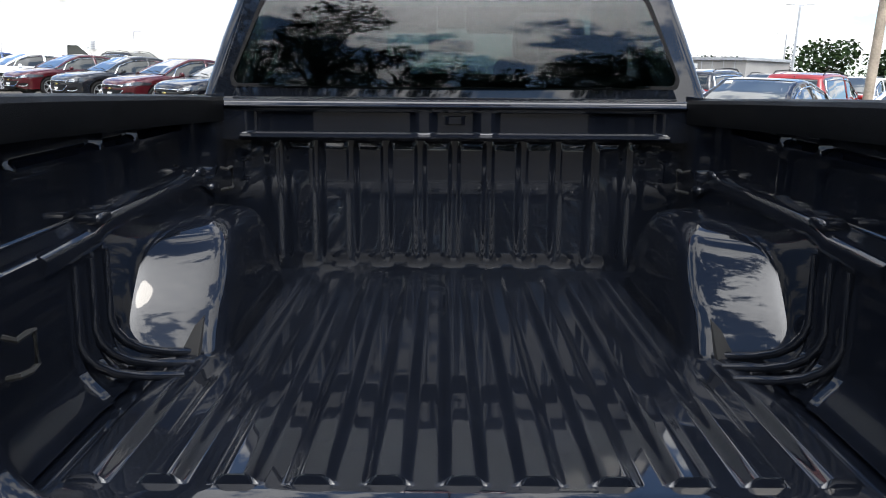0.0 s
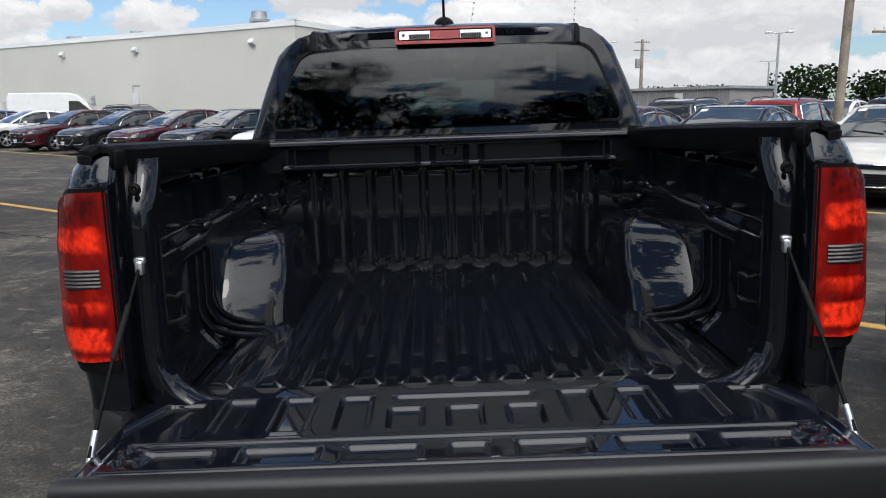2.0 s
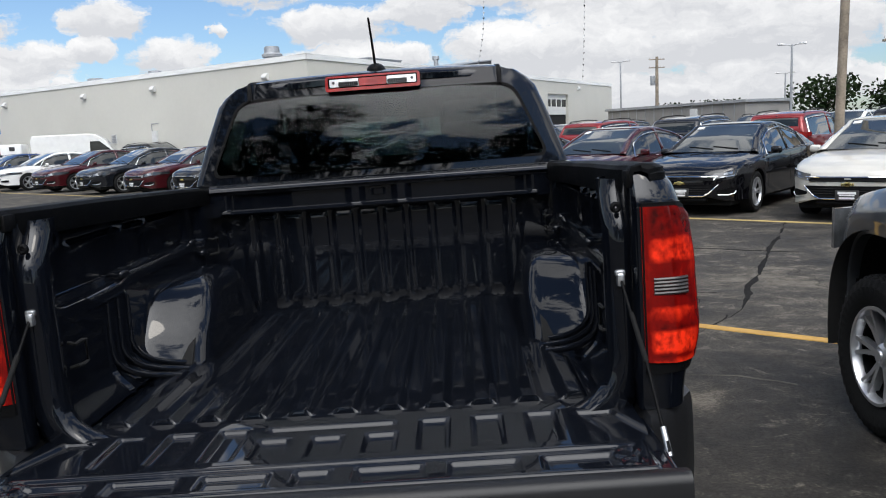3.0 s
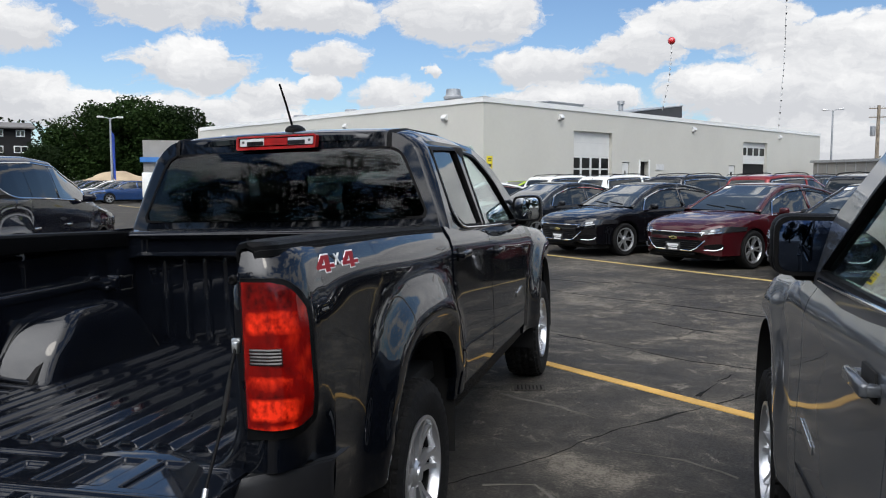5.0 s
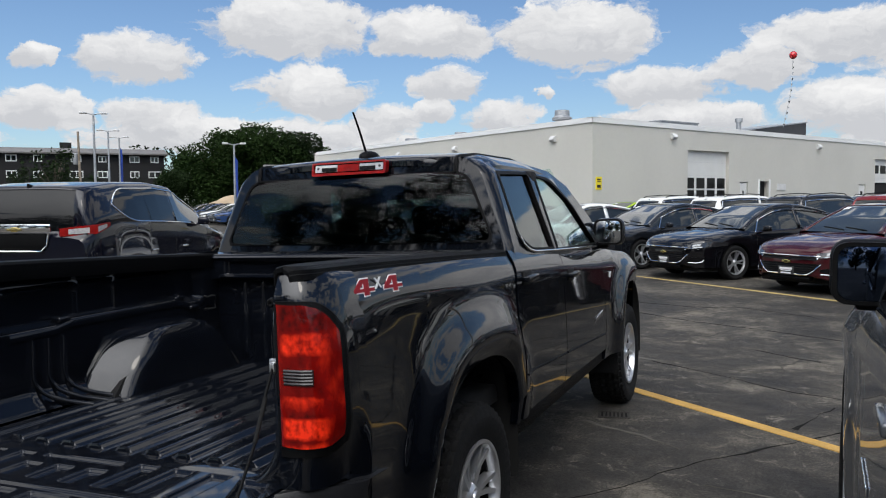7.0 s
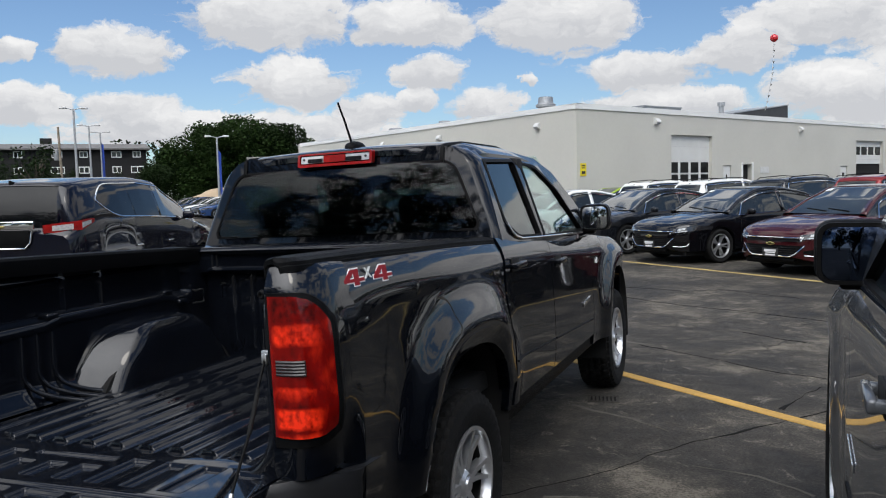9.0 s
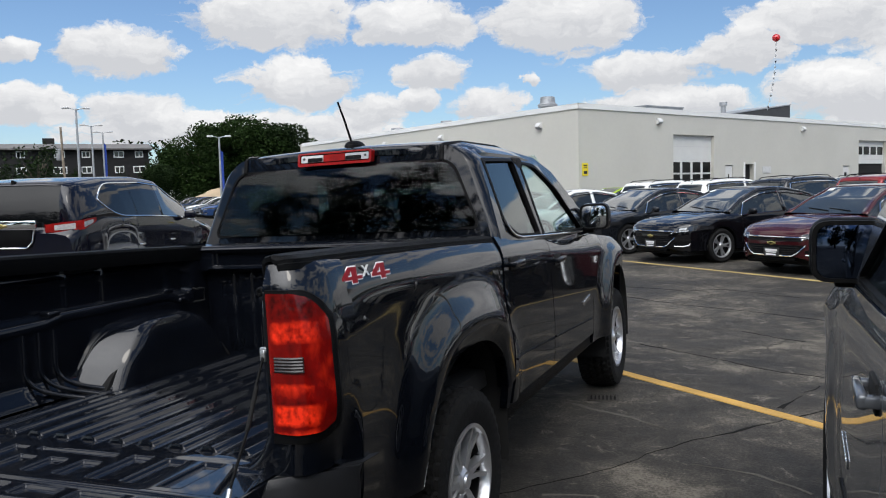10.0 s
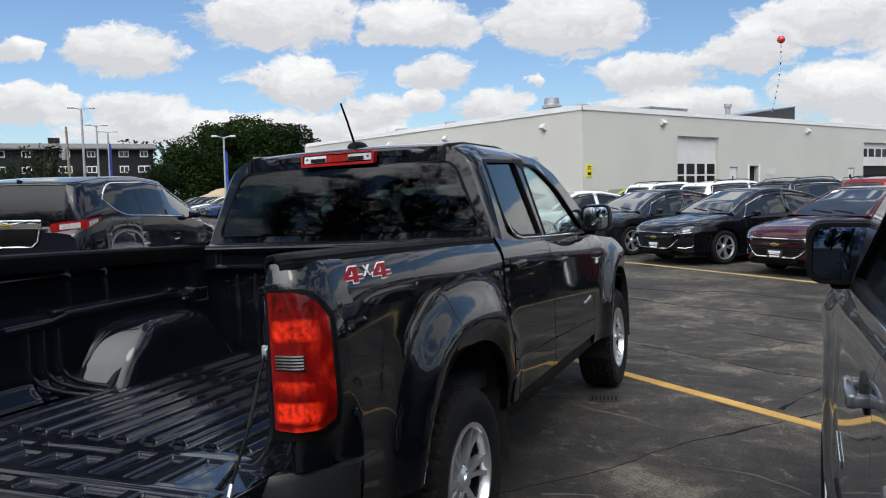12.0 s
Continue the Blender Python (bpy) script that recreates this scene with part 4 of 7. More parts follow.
        # beads running from the wall into the floor
        for yc in (0.40, 0.473, 0.546):
            pts = [(s * 0.742, yc, 1.070), (s * 0.742, yc, 0.92), (s * 0.737, yc + 0.004, 0.892), (s * 0.722, yc + 0.018, 0.862), (s * 0.698, yc + 0.045, 0.836), (s * 0.668, yc + 0.085, 0.814), (s * 0.635, yc + 0.125, 0.799), (s * 0.600, yc + 0.155, 0.788)]
            tube("stamped_bead", pts, 0.0105, bmat, root, n=8)
        # rear post of the bed with its rounded inner edge
        path = [(0.770, -0.012), (0.750, -0.030)] + [(0.738 - 0.040 * math.sin(a), 0.012 - 0.044 * math.cos(a)) for a in np.linspace(0, math.pi * 0.62, 9)] + [(0.712, 0.065), (0.745, 0.10), (0.800, 0.112)]
        P = []
        for z in [1.365, 1.350, 1.335, 1.32, 1.30, 1.27, 1.24, 1.20, 1.10, 0.98] + [0.925 - 0.145 * math.sin(a) for a in np.linspace(0, 1.45, 9)]:
            lean = 0.060 * float(sstep(1.22, 1.365, z)) ** 1.3
            grow = 0.150 * (1 - math.sqrt(max(0.0, 1 - (max(0.0, 0.925 - z) / 0.145) ** 2)))
            P.append([(s * (px - grow * (1 if 1 < i < 11 else 0.3)), py + lean, z) for i, (px, py) in enumerate(path)])
        slab("bed_post", P, (s * 0.01, 0.008, 0), bmat, root, "", 40)
        # rail cap
        rows = []
        for y in [-0.058, -0.056, -0.050, -0.043, -0.033, -0.018, 0.0] + list(np.linspace(0.02, 1.575, 22)):
            end = max(0.0, (-0.050 - y) / 0.008) ** 2 * 0.4
            zt = rail_z(y) - 0.010 * end
            xo = float(np.interp(y, [-0.058, -0.050, -0.038, -0.013, 0.02, 0.05], [0.800, 0.822, 0.838, 0.848, 0.850, 0.848]))
            xi = float(np.interp(y, [-0.02, 0.03], [0.757, 0.737]))
            rows.append([(s * xi, y, zt - float(np.interp(y, [-0.02, 0.03], [0.03, 0.062]))), (s * (xi - 0.003), y, zt - 0.010), (s * (xi + 0.004), y, zt), (s * (xi + 0.026), y, zt + 0.005), (s * (xo - 0.021), y, zt + 0.002), (s * xo, y, zt - 0.008), (s * xo, y, zt - 0.024)])
        slab("rail_cap", rows, (s * 0.004, 0, -0.012), M["cap_plastic"], root, "black grained plastic bed rail cap", 22)
        block("rail_end_cap", (s * 0.748 if s > 0 else s * 0.768, -0.054, 1.345), (s * 0.768 if s > 0 else s * 0.748, 0.0, 1.388), M["plastic"], root, bevel=0.006)
        # tie-down loops
        for yc, zc in ((0.16, 0.985), (1.44, 1.10)):
            xx = 0.735 if yc < 1 else 0.735
            pts = [(s * xx, yc - 0.028, zc - 0.035), (s * (xx - 0.022), yc - 0.028, zc - 0.03), (s * (xx - 0.026), yc, zc - 0.032), (s * (xx - 0.022), yc + 0.028, zc - 0.03), (s * (xx - 0.022), yc + 0.028, zc + 0.03), (s * (xx - 0.026), yc, zc + 0.034), (s * (xx - 0.022), yc - 0.028, zc + 0.03), (s * xx, yc - 0.028, zc + 0.035)]
            tube("tie_down_loop", pts, 0.0055, M["dark"], root, "black steel tie-down loop", n=6)
        v, f = lathe([(0.003, -0.004), (0.003, 0.005), (0.009, 0.006), (0.013, 0.003), (0.014, -0.004)], 18)
        k = poly("rubber_bumper", v, f, M["plastic"], root)
        k.matrix_basis = pose(s * 0.725, -0.034, 1.30, 0, 0, -90 if s > 0 else -90)
        v, f = lathe([(0.018, 0.0), (0.018, 0.006), (0.030, 0.008), (0.036, 0.0)], 22)
        k = poly("stake_ring", v, f, bmat, root)
        k.matrix_basis = pose(s * 0.742, 0.135, 1.305, 0, 0, 180 if s > 0 else 0)


def tail_lamp(root, s):
    path, u = corner_path(60)
    # lamp housing, black
    cols = []
    for (px, py), t in zip(path, u):
        if not 0.140 < t < 0.685:
            continue
        k = (t - 0.140) / 0.545
        zt = 1.311 - 0.004 * k - 0.085 * (max(0, k - 0.48) / 0.52) ** 2.2
        zb = 0.896 + 0.030 * (max(0, k - 0.60) / 0.40) ** 2.0
        nx, ny = (0.2, -1) if t < 0.45 else ((0.75, -0.65) if t < 0.65 else (1, -0.1))
        cols.append([(s * (px + 0.006 * nx - corner_tuck(lerp(zt, zb, q / 15), t)), py + 0.006 * ny + 0.35 * corner_tuck(lerp(zt, zb, q / 15), t), lerp(zt, zb, q / 15)) for q in range(16)])
    lamp = slab("tail_lamp", cols, (-s * 0.01, 0.02, 0), M["plastic"], root, "tall red tail lamp with a clear band", 40)
    cols = []
    for (px, py), t in zip(path, u):
        if not 0.155 < t < 0.640:
            continue
        k = (t - 0.155) / 0.485
        zt = 1.302 - 0.004 * k - 0.085 * (max(0, k - 0.45) / 0.55) ** 2.0
        zb = 0.926 - 0.004 * math.sin(math.pi * k) + 0.022 * (max(0, k - 0.62) / 0.38) ** 1.9
        bulge = 0.009 + 0.005 * math.sin(math.pi * min(1, k * 1.1))
        nx, ny = (0.15, -1) if t < 0.45 else ((0.72, -0.68) if t < 0.65 else (1, -0.1))
        cols.append([(s * (px + bulge * nx - corner_tuck(lerp(zt, zb, q / 23), t)), py + bulge * ny + 0.35 * corner_tuck(lerp(zt, zb, q / 23), t), lerp(zt, zb, q / 23)) for q in range(24)])
    slab("red_lens", cols, (-s * 0.01, 0.008, 0), M["lens"], lamp, "red lens with the shine of its reflectors painted as bright patches", 40)
    # clear reversing band with fine level ribs
    for q in range(5):
        z = 1.132 - 0.0085 * q
        row = []
        for (px, py), t in zip(path, u):
            if 0.195 < t < 0.42:
                k = (t - 0.155) / 0.485
                bulge = 0.0105 + 0.005 * math.sin(math.pi * min(1, k * 1.1))
                row.append([(s * (px + bulge * 0.15), py - bulge, z), (s * (px + bulge * 0.15), py - bulge - 0.002, z - 0.0035), (s * (px + bulge * 0.15), py - bulge, z - 0.007)])
        slab("clear_rib", row, (0, 0.006, 0), M["smoke_lens"], lamp, "clear ribbed reversing light strip")


def tailgate(root, mat):
    """The open tailgate, lying level behind the bed."""
    Y0, Y1, ZT = -0.012, -0.432, 0.797
    xs = np.linspace(-0.748, 0.748, 481)
    ys = np.linspace(Y0, Y1, 141)
    X, Y = np.meshgrid(xs, ys, indexing="ij")
    d = np.zeros_like(X)
    # long slots near the hinge
    for xc in (-0.521, -0.388, -0.256, 0.250, 0.382, 0.515):
        d += pocket(X, Y, xc - 0.043, xc + 0.043, -0.215, -0.012, 0.017)
    d += pocket(X, Y, -0.176, 0.160, -0.052, -0.012, 0.017)
    for xc in (-0.140, -0.009, 0.123):
        d += pocket(X, Y, xc - 0.045, xc + 0.045, -0.215, -0.088, 0.017)
    for sx in (-1, 1):
        lean = sx * (-(Y + 0.03)) * 0.40
        d += pocket(X - lean, Y, sx * 0.645 - 0.052, sx * 0.645 + 0.052, -0.225, -0.026, 0.016)
    # raised frame and the row of pockets towards the end
    frame_d = pocket(X, Y, -0.728, 0.728, -0.408, -0.245, 0.012) - pocket(X, Y, -0.698, 0.698, -0.384, -0.270, 0.012)
    for xc, hw in ((-0.585, 0.080), (-0.382, 0.084), (-0.179, 0.081), (-0.008, 0.047), (0.160, 0.081), (0.365, 0.083), (0.569, 0.083)):
        d += pocket(X, Y, xc - hw, xc + hw, -0.366, -0.290, 0.017)
    Z = ZT - 0.012 * np.clip(d, 0, 1) + 0.008 * frame_d
    for xc in (-0.672, 0.672):
        for yc in (-0.305, -0.358):
            r = np.hypot(X - xc, Y - yc)
            Z += 0.004 * np.exp(-((r - 0.022) / 0.006) ** 2)
    gate = slab("tailgate", np.stack([X, Y, Z], -1), (0, 0, -0.022), mat, root, "open tailgate lying level with stamped inner panel", 30)
    rows = []
    for x in np.linspace(-0.758, 0.758, 41):
        rows.append([(x, 0.0, 0.775), (x, 0.0, 0.722), (x, -0.06, 0.703), (x, -0.20, 0.705), (x, -0.36, 0.690), (x, -0.44, 0.700)])
    slab("outer_skin", rows, (0, 0, 0.012), M["graphite"], gate, "painted outer skin of the tailgate facing the ground", 40)
    for s in (-1, 1):
        block("side_edge", (s * 0.748 if s > 0 else s * 0.762, -0.435, 0.712), (s * 0.762 if s > 0 else s * 0.748, -0.098, 0.795), mat, gate, bevel=0.006)
        block("latch", (s * 0.758 if s > 0 else s * 0.782, -0.405, 0.735), (s * 0.782 if s > 0 else s * 0.758, -0.355, 0.772), M["plastic"], gate, "black latch at the tailgate side", bevel=0.006)
        block("hinge", (s * 0.70 if s > 0 else s * 0.742, -0.02, 0.735), (s * 0.742 if s > 0 else s * 0.70, 0.03, 0.768), M["dark"], gate, bevel=0.006)
    # plastic spoiler along the gate's end
    rows = []
    for x in np.linspace(-0.772, 0.772, 61):
        e = 0.006 * (x / 0.772) ** 2
        prof = [(-0.418, 0.800), (-0.424, 0.808), (-0.446, 0.812), (-0.462 + e, 0.806), (-0.470 + e, 0.792), (-0.470 + e, 0.722), (-0.466 + e, 0.718), (-0.466 + e, 0.714), (-0.470 + e, 0.710), (-0.466 + e, 0.692), (-0.452 + e, 0.684)]
        rows.append([(x, y, z) for y, z in prof])
    slab("gate_spoiler", rows, (0, 0.012, -0.004), M["bumper"], gate, "dark grained plastic strip along the gate edge", 40)
    # stay cables
    for s in (-1, 1):
        a = Vector((s * 0.728, -0.040, 1.130))
        b = Vector((s * 0.768, -0.300, 0.790))
        cable = tube("stay_cable", [a, a.lerp(b, 0.2), a.lerp(b, 0.5) + Vector((s * 0.006, 0, -0.006)), a.lerp(b, 0.85), b], 0.0042, M["plastic"], gate, "black sheathed tailgate stay cable")
        tube("sleeve", [a.lerp(b, 0.22) + Vector((s * 0.002, 0, -0.002)), a.lerp(b, 0.5) + Vector((s * 0.006, 0, -0.006))], 0.0064, M["rubber"], cable)
        tube("cable_end", [a.lerp(b, 0.87), b + Vector((0, 0, -0.01))], 0.0072, M["steel"], cable, "zinc-plated cable end")
        bm = bmesh.new()
        box(bm, (a.x - 0.009, -0.050, 1.108), (a.x + 0.009, -0.030, 1.140), 0.005)
        box(bm, (a.x - 0.013, -0.044, 1.132), (a.x + 0.013, -0.030, 1.148), 0.005)
        part("cable_bracket", bm, M["steel"], cable, "zinc-plated cable bracket")


def digit_four(s):
    """Outline strokes of the figure 4, leaning, in a unit box."""
    return [((0.50, 0.0), (0.74, 0.0), (0.74, 1.0), (0.50, 1.0)), ((0.02, 0.22), (1.0, 0.22), (1.0, 0.42), (0.02, 0.42)), ((0.02, 0.36), (0.26, 0.36), (0.60, 1.0), (0.36, 1.0))]


def four_by_four(root, s):
    """The 4x4 decal on the bed side: red figures with a pale edge."""
    y0, z0, w, h = 0.135, 1.293, 0.125, 0.046
    for name, grow, mat, lift in (("decal_edge", 0.0036, M["plate_white"], 0.0015), ("decal", 0.0, M["badge_red"], 0.003)):
        bm = bmesh.new()
        for off in (0.0, 0.185):
            for quad in digit_four(1):
                c = Vector((sum(p[0] for p in quad) / 4, sum(p[1] for p in quad) / 4))
                pts = []
                for u, v in quad:
                    yy = y0 + off + (u + 0.12 * v) * w + math.copysign(grow, u - c.x)
                    zz = z0 + v * h + math.copysign(grow, v - c.y) - 0.025 * (off + u * w) + 0.004
                    xx = side_x(yy, zz, rail_z(yy) - 0.018) + lift
                    pts.append((s * xx, yy if s > 0 else yy, zz))
                a = [bm.verts.new(p) for p in pts]
                b = [bm.verts.new((p[0] - s * 0.003, p[1], p[2])) for p in pts]
                bm.faces.new(a)
                for i in range(4):
                    bm.faces.new((a[i], a[(i + 1) % 4], b[(i + 1) % 4], b[i]))
        part(name, bm, mat, root, "red and white four-wheel-drive decal" if grow == 0 else "")
    bm = bmesh.new()
    for u0, u1 in ((0.0, 1.0), (1.0, 0.0)):
        pts = []
        for u, v in ((u0, 0), (u0 + 0.22 * (1 if u0 == 0 else -1), 0), (u1, 1), (u1 - 0.22 * (1 if u0 == 0 else -1), 1)):
            yy = y0 + 0.132 + u * 0.045 + 0.01 * v
            zz = z0 + 0.010 + v * 0.032 + 0.005
            pts.append((s * (side_x(yy, zz, rail_z(yy) - 0.018) + 0.004), yy, zz))
        a = [bm.verts.new(p) for p in pts]
        b = [bm.verts.new((p[0] - s * 0.003, p[1], p[2])) for p in pts]
        bm.faces.new(a)
        for i in range(4):
            bm.faces.new((a[i], a[(i + 1) % 4], b[(i + 1) % 4], b[i]))
    part("decal_cross", bm, M["fixture"], root)


def cab_x(z):
    """Half width of the cab's upper sides."""
    return float(np.interp(z, [1.20, 1.345, 1.55, 1.70, 1.77], [0.872, 0.852, 0.788, 0.732, 0.690]) - 0.05 * max(0.0, (z - 1.70) / 0.085) ** 2)


def cab(root, mat):
    # rear panel with the window opening; it leans forward
    def back(x, z, off):
        bow = 0.045 * (x / 0.75) ** 2
        return (x, 1.600 + (z - 1.33) * 0.19 + bow + off, z)

    o = outline([(-0.822, 1.20), (-0.812, 1.36), (-0.660, 1.790), (0.660, 1.790), (0.812, 1.36), (0.822, 1.20)], [0.02, 0.05, 0.13, 0.13, 0.05, 0.02], 10)
    h = outline([(-0.742, 1.383), (-0.752, 1.41), (-0.622, 1.716), (0.622, 1.716), (0.752, 1.41), (0.742, 1.383)], [0.012, 0.012, 0.075, 0.075, 0.012, 0.012], 10)
    bm = window_frame(bmesh.new(), o, h, back, 0.03)
    part("cab_back", bm, mat, root, "dark painted cab rear panel", 30)
    seal = outline([(-0.746, 1.379), (-0.756, 1.41), (-0.625, 1.720), (0.625, 1.720), (0.756, 1.41), (0.746, 1.379)], [0.012, 0.012, 0.075, 0.075, 0.012, 0.012])
    inner = outline([(-0.734, 1.390), (-0.743, 1.415), (-0.614, 1.710), (0.614, 1.710), (0.743, 1.415), (0.734, 1.390)], [0.012, 0.012, 0.07, 0.07, 0.012, 0.012])
    part("window_seal", window_frame(bmesh.new(), seal, inner, lambda x, z, off: back(x, z, off - 0.004), 0.02), M["plastic"], root, "black rubber seal round the rear window")
    rows = []
    for z in np.concatenate([np.linspace(1.383, 1.41, 3), np.linspace(1.44, 1.66, 8), np.linspace(1.672, 1.716, 6)]):
        hw = float(np.interp(z, [1.383, 1.41, 1.66, 1.69, 1.708, 1.716], [0.740, 0.752, 0.646, 0.625, 0.595, 0.565]))
        rows.append([back(hw * x, z, 0.004 - 0.007 * (1 - ((z - 1.55) / 0.167) ** 2)) for x in np.linspace(-1, 1, 41)])
    slab("rear_window", rows, (0, 0.005, 0), M["tint"], root, "dark tinted rear window", 60)
    # third brake lamp
    lo = outline([(-0.212, 1.726), (-0.212, 1.793), (0.212, 1.793), (0.212, 1.726)], 0.014)
    hh = outline([(-0.200, 1.740), (-0.200, 1.785), (0.200, 1.785), (0.200, 1.740)], 0.008)
    lamp = part("brake_lamp", window_frame(bmesh.new(), lo, hh, lambda x, z, off: back(x, z, off - 0.030), 0.034), M["red_lens"], root, "red high-mounted brake lamp with clear cargo lights")
    for a, b, m_, nm in ((-0.194, -0.064, M["clear_lens"], "cargo_light"), (-0.062, 0.062, M["red_lens"], "stop_light"), (0.064, 0.194, M["clear_lens"], "cargo_light")):
        fan(nm, [back(x, z, -0.024) for x, z in outline([(a, 1.745), (a, 1.780), (b, 1.780), (b, 1.745)], 0.004)], (0, 0.008, 0), m_, lamp)
    for sx in (-1, 1):
        for k in range(9):
            a = sx * (0.070 + 0.0095 * k)
            fan("lamp_rib", [back(x, z, -0.0275) for x, z in ((a - 0.0036, 1.7465), (a - 0.0036, 1.7665), (a + 0.0036, 1.7665), (a + 0.0036, 1.7465))], (0, 0.004, 0), M["plastic"], lamp)
        fan("lamp_grille", [back(x, z, -0.0262) for x, z in outline([(sx * 0.110 - 0.044, 1.7465), (sx * 0.110 - 0.044, 1.7665), (sx * 0.110 + 0.044, 1.7665), (sx * 0.110 + 0.044, 1.7465)], 0.003)], (0, 0.002, 0), M["lamp_black"], lamp)
        v, f = lathe([(0.001, -0.003), (0.001, 0.003), (0.006, 0.002), (0.007, -0.003)], 12)
        kx = poly("lamp_screw", v, f, M["ink"], lamp)
        kx.matrix_basis = Matrix.Translation(back(sx * 0.176, 1.764, -0.025)) @ pose(0, 0, 0, 0, 0, -90)
    # roof
    rows = []
    for y in np.concatenate([[1.692, 1.705, 1.73, 1.77], np.linspace(1.82, 3.02, 20)]):
        edge = float(np.interp(y, [1.692, 1.74, 1.95, 3.02], [0.640, 0.655, 0.680, 0.688]))
        zc = float(np.interp(y, [1.692, 1.705, 1.76, 1.95, 2.5, 3.02], [1.786, 1.800, 1.815, 1.832, 1.828, 1.775]))
        row = []
        for x in np.linspace(-1, 1, 33):
            k = abs(x)
            drop = 0.020 * k ** 2 + 0.062 * max(0, (k - 0.74) / 0.26) ** 2
            row.append((edge * x * 1.03, y + 0.060 * k ** 4 * max(0.0, (1.86 - y) / 0.168), zc - drop))
        rows.append(row)
    slab("roof", rows, (0, 0, -0.025), mat, root, "dark painted cab roof", 40)
    for s in (-1, 1):
        slab("roof_ditch", [[(s * 0.556, y, z - 0.006), (s * 0.560, y, z + 0.0015), (s * 0.572, y, z + 0.0015), (s * 0.576, y, z - 0.006)] for y, z in ((1.688, 1.715), (1.697, 1.755), (1.702, 1.780), (1.715, 1.792), (1.76, 1.801), (1.95, 1.817), (2.5, 1.815), (3.0, 1.763))], (0, 0.004, -0.006), M["plastic"], root, "", 40)
    # upper sides: pillars round two windows
    def up(y, z, off, s):
        return (s * (cab_x(z) - off), y, z)

    for s in (-1, 1):
        # corner between the rear panel and the side
        rows = []
        for z in np.linspace(1.20, 1.775, 16):
            xb = float(np.interp(z, [1.20, 1.36, 1.66, 1.70, 1.74, 1.775], [0.822, 0.812, 0.706, 0.690, 0.662, 0.615]))
            p0 = Vector((xb - 0.008, back(xb - 0.008, z, 0)[1], z))
            yb = float(np.interp(z, [1.20, 1.36, 1.70, 1.775], [1.665, 1.685, 1.775, 1.82]))
            p2 = Vector((cab_x(z), yb, z))
            p1 = Vector((lerp(p0.x, p2.x, 0.85), lerp(p0.y, p2.y, 0.18), z))
            arc = [p0 * (1 - t) ** 2 + p1 * 2 * t * (1 - t) + p2 * t * t for t in np.linspace(0, 1, 9)]
            rows.append([(s * q.x, q.y, q.z) for q in arc])
        slab("cab_corner", rows, (-s * 0.02, 0.012, 0), mat, root, "", 40)
        yb = lambda z: float(np.interp(z, [1.20, 1.36, 1.70, 1.775], [1.665, 1.685, 1.775, 1.82])) - 0.003
        ring_o = [(yb(1.26), 1.26), (yb(1.36), 1.36), (yb(1.55), 1.55), (yb(1.70), 1.70), (yb(1.76), 1.76), (2.10, 1.785), (2.5, 1.782), (2.85, 1.745), (3.05, 1.66), (3.35, 1.47), (3.68, 1.245), (3.0, 1.232), (2.4, 1.262)]
        rear_h = outline([(1.802, 1.405), (1.826, 1.708), (2.315, 1.718), (2.335, 1.312), (1.945, 1.325)], [0.02, 0.03, 0.02, 0.012, 0.05])
        front_h = outline([(2.415, 1.302), (2.425, 1.710), (2.70, 1.690), (2.96, 1.570), (3.33, 1.285)], [0.012, 0.02, 0.06, 0.10, 0.03])
        bm = bmesh.new()
        es = []
        for loop in (ring_o, rear_h, front_h):
            vs = [bm.verts.new(up(y, z, 0, s)) for y, z in loop]
            es += [bm.edges.new((vs[i], vs[(i + 1) % len(vs)])) for i in range(len(vs))]
        bmesh.ops.triangle_fill(bm, use_beauty=True, edges=es)
        geo = bmesh.ops.extrude_face_region(bm, geom=bm.faces[:])
        bmesh.ops.translate(bm, verts=[g for g in geo["geom"] if isinstance(g, bmesh.types.BMVert)], vec=(-s * 0.035, 0, 0))
        part("cab_side", bm, mat, root, "dark painted cab pillars", 30)
        for nm, loop, gm in (("rear_door_window", rear_h, M["side_tint"]), ("front_door_window", front_h, M["pane"])):
            fan(nm, [up(y, z, 0.010, s) for y, z in loop], (-s * 0.005, 0, 0), gm, root, "side window reflecting the clouds")
            c = Vector((sum(p[0] for p in loop) / len(loop), sum(p[1] for p in loop) / len(loop)))
            grow = [tuple(Vector(p) + (Vector(p) - c).normalized() * 0.014) for p in loop]
            shrink = [tuple(Vector(p) - (Vector(p) - c).normalized() * 0.010) for p in loop]
            part("window_trim", window_frame(bmesh.new(), grow, shrink, lambda y, z, off: up(y, z, off - 0.004, s), 0.02), M["plastic"], root)
        # bright strip under the windows
        tube("sill_strip", [up(1.806, 1.397, -0.006, s), up(1.835, 1.358, -0.006, s), up(1.89, 1.331, -0.007, s), up(1.98, 1.316, -0.008, s), up(2.36, 1.300, -0.008, s), up(3.0, 1.277, -0.008, s), up(3.30, 1.268, -0.008, s)], 0.007, M["chrome"], root, "bright strip under the side windows")
    # windscreen and A-pillars
    rows = []
    for t in np.linspace(0, 1, 9):
        y, z = lerp(3.02, 3.80, t), lerp(1.770, 1.245, t)
        hw = lerp(0.655, 0.80, t)
        rows.append([(hw * x, y + (0.0 - 0.10 * x * x) * (0.5 + 0.5 * t) + 0.05, z) for x in np.linspace(-1, 1, 15)])
    slab("windscreen", rows, (0, -0.004, -0.004), M["pane"], root, "clear windscreen")
    # bonnet and front
    rows = []
